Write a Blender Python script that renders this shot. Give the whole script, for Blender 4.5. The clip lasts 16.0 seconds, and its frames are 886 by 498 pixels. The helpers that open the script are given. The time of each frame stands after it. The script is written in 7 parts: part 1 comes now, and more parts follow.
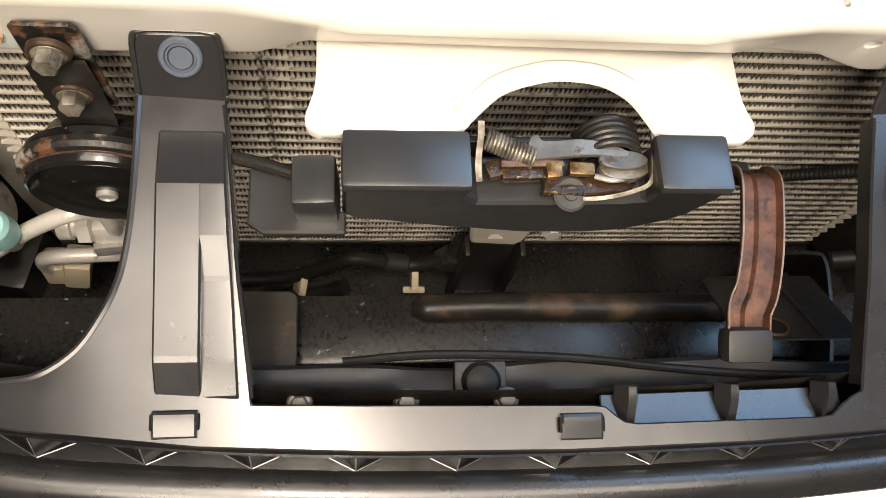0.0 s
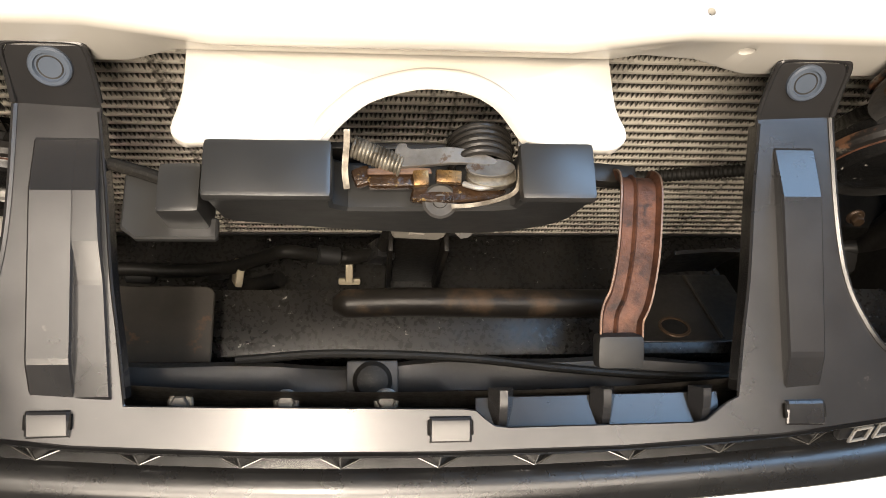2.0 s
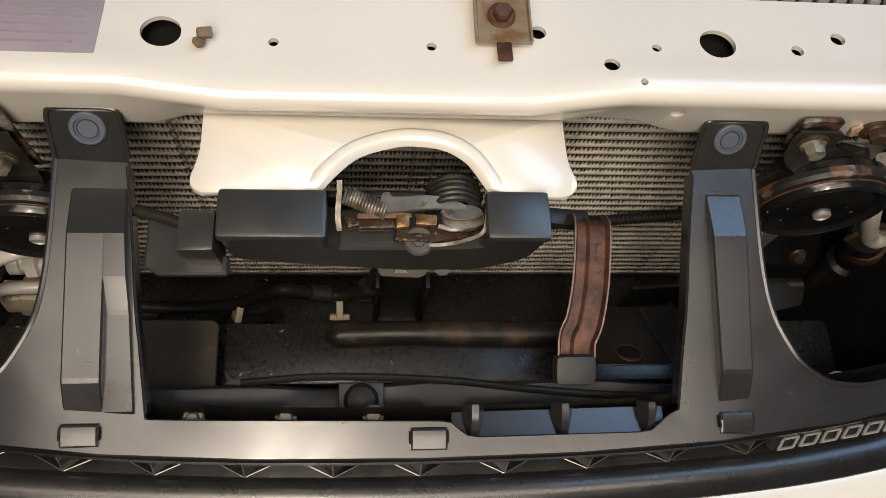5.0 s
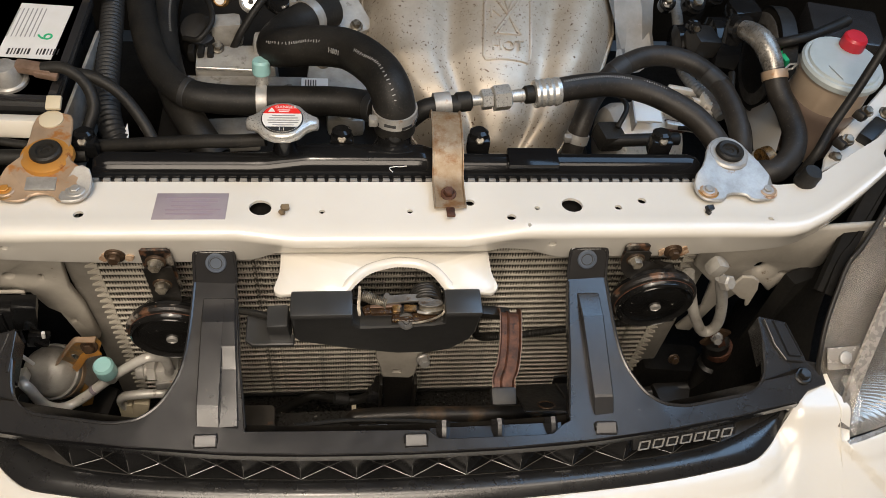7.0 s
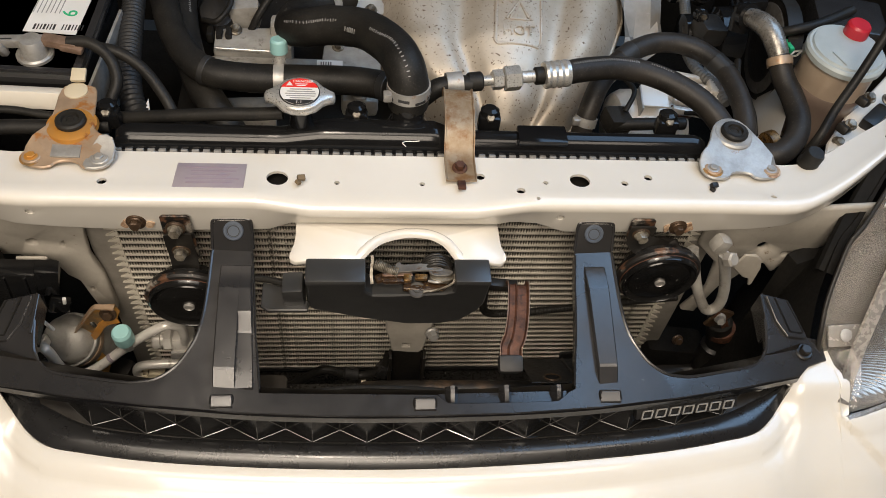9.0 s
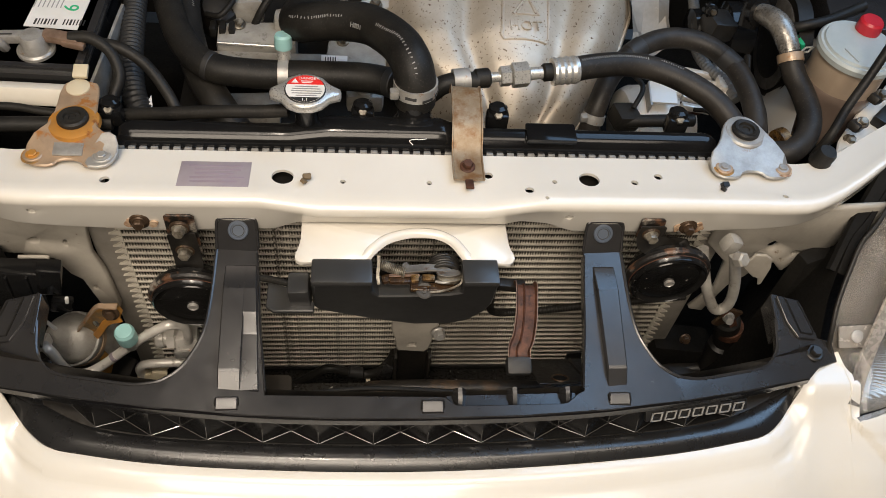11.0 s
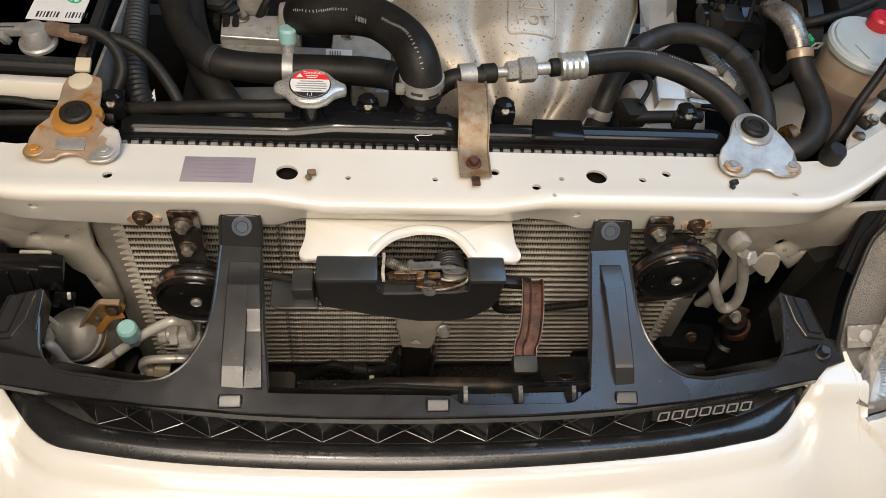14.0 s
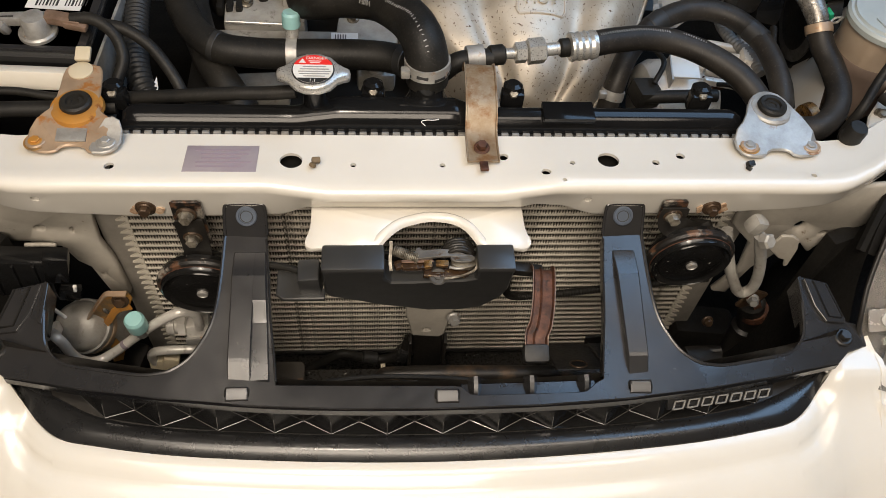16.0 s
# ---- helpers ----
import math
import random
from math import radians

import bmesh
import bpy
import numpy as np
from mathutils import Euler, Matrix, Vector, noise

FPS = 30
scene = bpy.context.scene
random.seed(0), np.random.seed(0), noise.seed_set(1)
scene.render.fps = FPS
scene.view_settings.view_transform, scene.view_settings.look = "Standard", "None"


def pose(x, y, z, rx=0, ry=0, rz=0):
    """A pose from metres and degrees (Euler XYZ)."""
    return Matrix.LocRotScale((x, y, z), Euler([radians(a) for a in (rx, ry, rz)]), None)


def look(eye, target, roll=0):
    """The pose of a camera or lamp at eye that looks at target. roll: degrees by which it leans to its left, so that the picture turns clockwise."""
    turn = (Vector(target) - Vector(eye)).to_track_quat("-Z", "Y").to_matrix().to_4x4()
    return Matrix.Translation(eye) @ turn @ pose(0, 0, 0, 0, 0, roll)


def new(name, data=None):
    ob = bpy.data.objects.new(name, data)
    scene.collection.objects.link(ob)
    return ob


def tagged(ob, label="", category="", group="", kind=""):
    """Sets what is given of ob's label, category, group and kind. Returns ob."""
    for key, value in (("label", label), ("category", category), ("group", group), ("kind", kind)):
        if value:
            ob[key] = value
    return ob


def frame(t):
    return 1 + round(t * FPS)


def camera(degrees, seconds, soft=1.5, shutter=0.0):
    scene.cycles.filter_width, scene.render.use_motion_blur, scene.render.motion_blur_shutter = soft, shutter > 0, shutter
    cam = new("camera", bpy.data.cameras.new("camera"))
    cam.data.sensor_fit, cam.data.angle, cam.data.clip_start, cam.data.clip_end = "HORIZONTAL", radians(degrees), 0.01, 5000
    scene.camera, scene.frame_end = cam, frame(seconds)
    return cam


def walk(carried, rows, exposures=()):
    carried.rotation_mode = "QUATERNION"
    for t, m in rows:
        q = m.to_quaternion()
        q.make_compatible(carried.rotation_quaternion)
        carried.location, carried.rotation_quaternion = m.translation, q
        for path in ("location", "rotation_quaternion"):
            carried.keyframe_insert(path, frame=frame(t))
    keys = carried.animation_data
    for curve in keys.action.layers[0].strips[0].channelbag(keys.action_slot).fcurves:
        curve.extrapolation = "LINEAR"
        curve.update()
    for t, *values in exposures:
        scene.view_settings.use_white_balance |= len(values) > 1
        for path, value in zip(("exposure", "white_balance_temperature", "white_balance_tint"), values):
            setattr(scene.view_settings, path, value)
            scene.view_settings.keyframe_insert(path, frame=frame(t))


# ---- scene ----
from mathutils.bvhtree import BVHTree

cam = camera(56.4, 16.0, 0.8)
PATH = [
    (0, (-0.12, -0.237, 1.065), (0.122, 0.449, -0.798), 18.2),
    (0.5, (-0.085, -0.241, 1.071), (0.152, 0.459, -0.788), 18.0),
    (1, (-0.051, -0.231, 1.085), (0.207, 0.443, -0.78), 20.1),
    (1.5, (-0.043, -0.233, 1.084), (0.159, 0.419, -0.796), 16.6),
    (2, (-0.04, -0.226, 1.084), (0.143, 0.404, -0.806), 15.5),
    (2.5, (-0.04, -0.221, 1.086), (0.147, 0.394, -0.808), 16.5),
    (3, (-0.039, -0.223, 1.086), (0.152, 0.39, -0.808), 17.0),
    (3.2, (-0.039, -0.222, 1.089), (0.155, 0.383, -0.807), 17.5),
    (5.3, (-0.042, -0.277, 1.186), (0.177, 0.53, -0.631), 14.0),
    (5.5, (-0.048, -0.302, 1.221), (0.185, 0.569, -0.565), 13.6),
    (6, (-0.076, -0.403, 1.332), (0.178, 0.642, -0.354), 11.1),
    (6.5, (-0.079, -0.477, 1.395), (0.173, 0.683, -0.215), 9.3),
    (7, (-0.061, -0.532, 1.412), (0.165, 0.679, -0.163), 7.9),
    (7.5, (-0.055, -0.564, 1.407), (0.158, 0.664, -0.158), 7.3),
    (8, (-0.059, -0.578, 1.407), (0.153, 0.649, -0.158), 7.4),
    (8.5, (-0.067, -0.58, 1.407), (0.144, 0.647, -0.158), 7.7),
    (9, (-0.069, -0.577, 1.408), (0.143, 0.648, -0.159), 8.1),
    (11.5, (-0.077, -0.559, 1.404), (0.136, 0.644, -0.179), 8.4),
    (12, (-0.075, -0.558, 1.404), (0.137, 0.644, -0.18), 8.4),
    (12.5, (-0.072, -0.556, 1.404), (0.143, 0.645, -0.18), 8.7),
    (13, (-0.075, -0.553, 1.402), (0.138, 0.646, -0.184), 8.8),
    (13.5, (-0.077, -0.551, 1.4), (0.137, 0.645, -0.188), 8.9),
    (14, (-0.08, -0.552, 1.4), (0.13, 0.641, -0.192), 8.6),
    (14.5, (-0.076, -0.551, 1.4), (0.127, 0.632, -0.2), 8.1),
    (15, (-0.075, -0.547, 1.396), (0.119, 0.628, -0.211), 7.6),
    (15.5, (-0.071, -0.54, 1.395), (0.109, 0.626, -0.22), 6.9),
    (16, (-0.069, -0.536, 1.39), (0.1, 0.622, -0.232), 6.5),
]
EXPOSURES = [(0.0, 0.68, 6480, 10), (3.2, 0.62, 6480, 10), (5.3, -0.24, 6500, 10), (7.0, -0.13, 6450, 10), (16.0, -0.13, 6450, 10)]
walk(cam, [(t, look(eye, target, roll)) for t, eye, target, roll in PATH], EXPOSURES)

# ---- world and light ----
world = bpy.data.worlds.new("garage_air")
scene.world = world
world.use_nodes = True
world.node_tree.nodes["Background"].inputs[0].default_value = (1.0, 0.93, 0.84, 1)
world.node_tree.nodes["Background"].inputs[1].default_value = 0.012


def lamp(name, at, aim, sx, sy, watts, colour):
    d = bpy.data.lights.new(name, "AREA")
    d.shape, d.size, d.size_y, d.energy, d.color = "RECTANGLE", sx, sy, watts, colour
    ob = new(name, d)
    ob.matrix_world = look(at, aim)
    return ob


lamp("unseen_overhead_light", (-0.22, -0.58, 2.42), (-0.22, -0.58, 0), 0.16, 0.34, 12, (1.0, 0.86, 0.70))
# Wide dim panel added to stand in for the glow of the ceiling.
lamp("unseen_overhead_light", (-0.05, -0.60, 2.43), (-0.05, -0.60, 0), 2.00, 0.48, 18, (1.0, 0.87, 0.73))
# Broad unseen light added from the front for the lit front faces.
lamp("unseen_overhead_light", (-0.30, -1.45, 2.42), (-0.2, -0.3, 0.4), 1.40, 1.30, 62, (1.0, 0.86, 0.70))
# Bluish panel added for the blue reflections on the right; true source unknown.
lamp("unseen_overhead_light", (1.50, 0.55, 2.45), (1.50, 0.55, 0), 2.00, 1.30, 34, (0.40, 0.65, 1.0))


# ---- materials ----
def tree(name):
    m = bpy.data.materials.new(name)
    m.use_nodes = True
    nt = m.node_tree
    b = nt.nodes["Principled BSDF"]
    tc = nt.nodes.new("ShaderNodeTexCoord")
    return m, nt, b, tc


def noise_node(nt, tc, scale, detail=4.0, rough=0.6, dist=0.0):
    n = nt.nodes.new("ShaderNodeTexNoise")
    n.inputs["Scale"].default_value, n.inputs["Detail"].default_value = scale, detail
    n.inputs["Roughness"].default_value, n.inputs["Distortion"].default_value = rough, dist
    nt.links.new(tc.outputs["Object"], n.inputs["Vector"])
    return n


def ramp(nt, src, stops):
    r = nt.nodes.new("ShaderNodeValToRGB")
    e = r.color_ramp.elements
    while len(e) < len(stops):
        e.new(0.5)
    for k, (p, c) in zip(e, stops):
        k.position = p
        k.color = (*c, 1) if len(c) == 3 else c
    nt.links.new(src, r.inputs[0])
    return r


def surface(name, c1, c2, rough=(0.4, 0.6), metal=0.0, coarse=9.0, fine=160.0, lo=0.35, hi=0.65, bump=0.15, height=0.001,
            coat=0.0, spots=None, spot_scale=60.0, spot_at=(0.66, 0.72), spec=0.5, dust=None):
    """Two tones mixed by a coarse noise, a fine grain in roughness and relief, and specks of a third tone."""
    m, nt, b, tc = tree(name)
    big, small = noise_node(nt, tc, coarse, 6), noise_node(nt, tc, fine, 3)
    col = ramp(nt, big.outputs["Fac"], [(lo, c1), (hi, c2)]).outputs[0]
    if spots:
        sp = noise_node(nt, tc, spot_scale, 5, 0.65)
        mask = ramp(nt, sp.outputs["Fac"], [(spot_at[0], (0, 0, 0)), (spot_at[1], (1, 1, 1))])
        mix = nt.nodes.new("ShaderNodeMix")
        mix.data_type = "RGBA"
        nt.links.new(mask.outputs[0], mix.inputs["Factor"])
        nt.links.new(col, mix.inputs["A"])
        mix.inputs["B"].default_value = (*spots, 1)
        col = mix.outputs["Result"]
    nt.links.new(col, b.inputs["Base Color"])
    rr = nt.nodes.new("ShaderNodeMapRange")
    rr.inputs["To Min"].default_value, rr.inputs["To Max"].default_value = rough
    rr.inputs["From Min"].default_value, rr.inputs["From Max"].default_value = 0.3, 0.7
    nt.links.new((big if rough[1] - rough[0] > 0.25 else small).outputs["Fac"], rr.inputs["Value"])
    nt.links.new(rr.outputs[0], b.inputs["Roughness"])
    b.inputs["Metallic"].default_value = metal
    b.inputs["Specular IOR Level"].default_value = spec
    b.inputs["Coat Weight"].default_value, b.inputs["Coat Roughness"].default_value = coat, 0.06
    if bump:
        bp = nt.nodes.new("ShaderNodeBump")
        bp.inputs["Strength"].default_value, bp.inputs["Distance"].default_value = bump, height
        nt.links.new(small.outputs["Fac"], bp.inputs["Height"])
        nt.links.new(bp.outputs[0], b.inputs["Normal"])
    return m


WHITE = surface("pearl_white_paint", (0.715, 0.685, 0.625), (0.685, 0.653, 0.592), (0.25, 0.27), 0.0, 7, 60, bump=0, coat=0.7,
                spots=(0.46, 0.38, 0.27), spot_scale=26, spot_at=(0.72, 0.88))
BUMPER_WHITE = surface("bumper_white_paint", (0.70, 0.67, 0.61), (0.66, 0.63, 0.57), (0.24, 0.255), 0.0, 4, 300, bump=0, coat=0.8)
PRIMER = surface("dusty_body_paint", (0.42, 0.39, 0.34), (0.30, 0.275, 0.235), (0.5, 0.7), 0.0, 14, 200, bump=0.1, spots=(0.14, 0.10, 0.065), spot_scale=45)
PLASTIC = surface("satin_black_plastic", (0.018, 0.018, 0.019), (0.026, 0.025, 0.025), (0.20, 0.27), 0.0, 12, 60, bump=0,
                  spots=(0.07, 0.065, 0.058), spot_scale=80, spot_at=(0.70, 0.80), spec=0.7)
GLOSS = surface("gloss_black_lip", (0.011, 0.011, 0.012), (0.015, 0.015, 0.015), (0.25, 0.32), 0.0, 12, 60, bump=0, coat=0.15, spots=(0.10, 0.095, 0.085), spot_scale=150, spot_at=(0.79, 0.82), spec=0.75)
TANK = surface("black_tank_plastic", (0.006, 0.006, 0.0065), (0.010, 0.010, 0.010), (0.09, 0.15), 0.0, 15, 40, bump=0,
               spots=(0.08, 0.075, 0.065), spot_scale=130, spot_at=(0.75, 0.79), spec=0.35)
DARK = surface("grimy_black_steel", (0.009, 0.0085, 0.008), (0.024, 0.021, 0.0175), (0.32, 0.5), 0.1, 20, 250, bump=0.15, spots=(0.22, 0.205, 0.18), spot_scale=120, spot_at=(0.70, 0.73), spec=0.5)
RUBBER = surface("black_rubber_hose", (0.008, 0.0077, 0.0073), (0.019, 0.0175, 0.015), (0.42, 0.6), 0.0, 25, 600, bump=0.10, height=0.0005, spots=(0.042, 0.038, 0.033), spot_scale=420, spot_at=(0.56, 0.74), spec=0.25)
RUST = surface("rusty_steel", (0.045, 0.019, 0.011), (0.135, 0.056, 0.031), (0.5, 0.72), 0.25, 75, 420, bump=0.45, height=0.0008, spots=(0.028, 0.016, 0.012), spot_scale=110, spot_at=(0.54, 0.66))
STRAP = surface("rusty_tan_bracket", (0.235, 0.160, 0.090), (0.33, 0.27, 0.195), (0.42, 0.62), 0.35, 45, 400, bump=0.25, height=0.0006, spots=(0.20, 0.10, 0.038), spot_scale=38, spot_at=(0.50, 0.64))
ZINC = surface("yellow_zinc_plate", (0.55, 0.24, 0.03), (0.42, 0.21, 0.06), (0.32, 0.5), 0.3, 40, 300, bump=0.15, spots=(0.26, 0.10, 0.03), spot_scale=60, spot_at=(0.58, 0.66))
STEEL = surface("dull_zinc_steel", (0.42, 0.41, 0.39), (0.29, 0.28, 0.26), (0.36, 0.52), 0.45, 50, 400, bump=0.12, spots=(0.28, 0.14, 0.06), spot_scale=70, spot_at=(0.64, 0.72))
BRIGHT = surface("bright_steel", (0.62, 0.61, 0.58), (0.48, 0.47, 0.44), (0.24, 0.38), 0.6, 60, 500, bump=0.08)
ALLOY = surface("dirty_cast_alloy", (0.42, 0.405, 0.37), (0.25, 0.235, 0.21), (0.42, 0.62), 0.25, 22, 260, bump=0.35, height=0.0012, spots=(0.10, 0.085, 0.065), spot_scale=40, spot_at=(0.58, 0.70))
SHIELD = surface("embossed_heat_shield", (0.60, 0.54, 0.455), (0.43, 0.365, 0.28), (0.42, 0.6), 0.5, 10, 240, bump=0.14, spots=(0.11, 0.062, 0.032), spot_scale=210, spot_at=(0.61, 0.64))
# Fins coloured near black for the shade between the tubes.
FIN_SHADED = surface("fins_darkened_for_shade", (0.030, 0.026, 0.020), (0.060, 0.052, 0.040), (0.45, 0.65), 0.25, 14, 300, bump=0.1)
TUBE = surface("condenser_tube", (0.66, 0.62, 0.53), (0.46, 0.425, 0.36), (0.4, 0.6), 0.25, 18, 300, bump=0.1, spots=(0.10, 0.088, 0.07), spot_scale=70, spot_at=(0.57, 0.70))
# Near black for dark parts, and for shade painted in holes and gaps.
BLACK_AND_SHADE = surface("black_parts_and_shade", (0.006, 0.0056, 0.005), (0.011, 0.010, 0.0085), (0.7, 0.9), 0.0, 30, 200, spec=0.15)
BRASS = surface("greasy_gold_steel", (0.26, 0.145, 0.045), (0.055, 0.032, 0.016), (0.2, 0.4), 0.5, 110, 400, bump=0.25)
TEAL = surface("turquoise_cap_plastic", (0.27, 0.50, 0.50), (0.32, 0.55, 0.54), (0.4, 0.5), 0.0, 30, 300, bump=0.05)
RED = surface("red_cap_plastic", (0.52, 0.02, 0.035), (0.45, 0.02, 0.03), (0.3, 0.4), 0.0, 30, 300, bump=0.03)
LABEL = surface("faded_purple_sticker", (0.30, 0.255, 0.29), (0.34, 0.30, 0.32), (0.4, 0.5), 0.1, 30, 600, bump=0.03)
PAPER = surface("white_label", (0.72, 0.71, 0.69), (0.66, 0.65, 0.62), (0.35, 0.45), 0.0, 30, 300, bump=0.02)
INK = surface("black_ink", (0.02, 0.02, 0.02), (0.03, 0.03, 0.03), (0.4, 0.5), bump=0)
GREYINK = surface("grey_ink", (0.25, 0.25, 0.25), (0.30, 0.30, 0.30), (0.4, 0.5), bump=0)
REDINK = surface("red_ink", (0.70, 0.03, 0.025), (0.62, 0.03, 0.025), (0.3, 0.4), bump=0)
GREENINK = surface("green_ink", (0.02, 0.42, 0.18), (0.02, 0.38, 0.16), (0.4, 0.5), bump=0)
PRINT = surface("white_hose_print", (0.34, 0.33, 0.32), (0.18, 0.18, 0.17), (0.5, 0.6), bump=0)
LIDGREY = surface("pale_blue_lid", (0.34, 0.38, 0.38), (0.39, 0.425, 0.42), (0.35, 0.5), 0.0, 20, 300, bump=0.05)
BOTTLE = surface("stained_translucent_bottle", (0.46, 0.38, 0.29), (0.34, 0.26, 0.19), (0.3, 0.45), 0.0, 6, 200, bump=0.05)
TRANSLUCENT = surface("milky_plastic", (0.66, 0.62, 0.54), (0.58, 0.53, 0.44), (0.3, 0.45), 0.0, 10, 200, bump=0.04)
TIE = surface("cream_clip", (0.55, 0.48, 0.35), (0.48, 0.41, 0.28), (0.45, 0.6), bump=0.05)
CHROME = surface("reflector_chrome", (0.74, 0.725, 0.69), (0.64, 0.625, 0.59), (0.14, 0.22), 0.4, 5, 200, bump=0.02)
LETTER = surface("silver_badge", (0.40, 0.39, 0.37), (0.32, 0.315, 0.30), (0.2, 0.3), 0.4, bump=0)
BLUERING = surface("grey_blue_clip", (0.085, 0.105, 0.14), (0.07, 0.087, 0.115), (0.4, 0.55), 0.0, 30, 300, bump=0.05)
CONCRETE = surface("garage_floor", (0.20, 0.19, 0.18), (0.15, 0.145, 0.14), (0.5, 0.7), 0.0, 3, 80, bump=0.1)
WALLPAINT = surface("garage_wall", (0.26, 0.245, 0.225), (0.22, 0.21, 0.195), (0.6, 0.8), 0.0, 2, 60, bump=0.1)
HORNRIM = surface("scuffed_horn_rim", (0.014, 0.0125, 0.0115), (0.30, 0.27, 0.23), (0.35, 0.6), 0.2, 55, 400, 0.54, 0.64, bump=0.3, spots=(0.13, 0.065, 0.036), spot_scale=45, spot_at=(0.54, 0.62))
GREASE = surface("greasy_worn_steel", (0.07, 0.058, 0.042), (0.26, 0.235, 0.19), (0.3, 0.5), 0.4, 70, 400, 0.42, 0.6, bump=0.2)
DUCT = surface("dusty_dark_plastic", (0.022, 0.022, 0.023), (0.036, 0.035, 0.034), (0.45, 0.6), 0.0, 14, 400, bump=0.08)
ALLOY_PALE = surface("bare_alloy_pipe", (0.74, 0.71, 0.66), (0.60, 0.575, 0.53), (0.28, 0.42), 0.3, 30, 300, bump=0.06, spots=(0.30, 0.27, 0.23), spot_scale=70, spot_at=(0.60, 0.72))
HEADER = surface("dull_condenser_header", (0.29, 0.268, 0.235), (0.22, 0.203, 0.178), (0.5, 0.65), 0.3, 30, 300, bump=0.1, spots=(0.30, 0.28, 0.25), spot_scale=90, spot_at=(0.66, 0.72))
OILED = surface("oily_brown_bolt", (0.085, 0.052, 0.030), (0.045, 0.030, 0.020), (0.3, 0.5), 0.4, 80, 400, bump=0.2, spots=(0.22, 0.16, 0.09), spot_scale=120, spot_at=(0.62, 0.68))
VARNISH = surface("stained_tan_zinc", (0.42, 0.30, 0.20), (0.30, 0.215, 0.145), (0.28, 0.45), 0.25, 35, 300, bump=0.12, spots=(0.36, 0.15, 0.04), spot_scale=45, spot_at=(0.57, 0.66))
OCHRE = surface("dirty_yellow_zinc", (0.42, 0.21, 0.045), (0.22, 0.15, 0.075), (0.35, 0.55), 0.35, 50, 300, 0.42, 0.58, bump=0.15, spots=(0.15, 0.09, 0.05), spot_scale=70, spot_at=(0.58, 0.66))
HORNFACE = surface("speckled_gloss_black", (0.006, 0.006, 0.006), (0.011, 0.0105, 0.010), (0.14, 0.24), 0.0, 15, 300, bump=0.008, spots=(0.34, 0.32, 0.29), spot_scale=190, spot_at=(0.685, 0.70))
WORN = surface("worn_brown_edge", (0.24, 0.16, 0.115), (0.13, 0.075, 0.05), (0.35, 0.5), 0.4, 60, 400, bump=0.1)
SCUFF = surface("dusty_rubber_pad", (0.014, 0.014, 0.014), (0.022, 0.021, 0.02), (0.5, 0.6), bump=0.05)
LEVERSTEEL = surface("worn_lever_steel", (0.17, 0.162, 0.15), (0.095, 0.089, 0.08), (0.35, 0.5), 0.4, 70, 400, bump=0.15, spots=(0.08, 0.05, 0.03), spot_scale=120, spot_at=(0.60, 0.68))
# Lighter than the facets, so the edge highlights are partly painted in.
EDGEGLINT = surface("lattice_edge_glint", (0.045, 0.044, 0.042), (0.06, 0.058, 0.055), (0.16, 0.22), bump=0, coat=1.0, spec=1.0)
FACET = surface("faceted_gloss_black", (0.006, 0.006, 0.0062), (0.010, 0.010, 0.010), (0.12, 0.18), 0.0, 12, 60, bump=0, spec=0.5)
TRAY = surface("dark_worn_frame", (0.030, 0.028, 0.026), (0.055, 0.051, 0.046), (0.5, 0.65), 0.2, 60, 400, bump=0.1)
# Paler copy of the fin alloy: light on the front edges, as colour.
FINEDGE_LIT = surface("lit_fin_edges", (0.30, 0.275, 0.23), (0.15, 0.135, 0.11), (0.4, 0.6), 0.3, 22, 300, bump=0)
SLUDGE = surface("wet_brown_grease", (0.050, 0.027, 0.013), (0.018, 0.011, 0.007), (0.14, 0.3), 0.1, 90, 300, bump=0.5, height=0.0015, spots=(0.24, 0.15, 0.05), spot_scale=150, spot_at=(0.62, 0.68))
DUSTY = surface("dusty_rubber_hose", (0.013, 0.012, 0.011), (0.032, 0.028, 0.024), (0.4, 0.55), 0.0, 25, 600, bump=0.08, height=0.0005, spots=(0.065, 0.057, 0.047), spot_scale=300, spot_at=(0.58, 0.74), spec=0.25)
RUSTMARK = surface("rust_bloom_on_paint", (0.48, 0.36, 0.25), (0.22, 0.12, 0.065), (0.4, 0.6), 0.0, 140, 300, 0.42, 0.62, bump=0.05)
COVER = surface("black_cover_plastic", (0.026, 0.026, 0.026), (0.034, 0.034, 0.033), (0.30, 0.38), 0.0, 12, 60, bump=0, spots=(0.07, 0.065, 0.058), spot_scale=140, spot_at=(0.74, 0.78), spec=0.8)
SPECKLED = surface("speckled_black_paint", (0.012, 0.0115, 0.011), (0.026, 0.024, 0.021), (0.22, 0.36), 0.0, 16, 250, bump=0.05, spots=(0.42, 0.40, 0.36), spot_scale=170, spot_at=(0.665, 0.69), spec=0.5)
LUG = surface("dull_copper_lug", (0.30, 0.205, 0.150), (0.17, 0.110, 0.075), (0.35, 0.5), 0.35, 60, 400, bump=0.12, spots=(0.07, 0.05, 0.04), spot_scale=120)
GRIP = surface("cloth_wrap", (0.20, 0.14, 0.075), (0.12, 0.085, 0.045), (0.6, 0.8), 0.0, 60, 300, bump=0.3)

glass, nt_g, b_g, tc_g = tree("clear_lens")
b_g.inputs["Transmission Weight"].default_value, b_g.inputs["Roughness"].default_value = 1.0, 0.03
b_g.inputs["IOR"].default_value, b_g.inputs["Base Color"].default_value = 1.3, (0.97, 0.97, 0.96, 1)


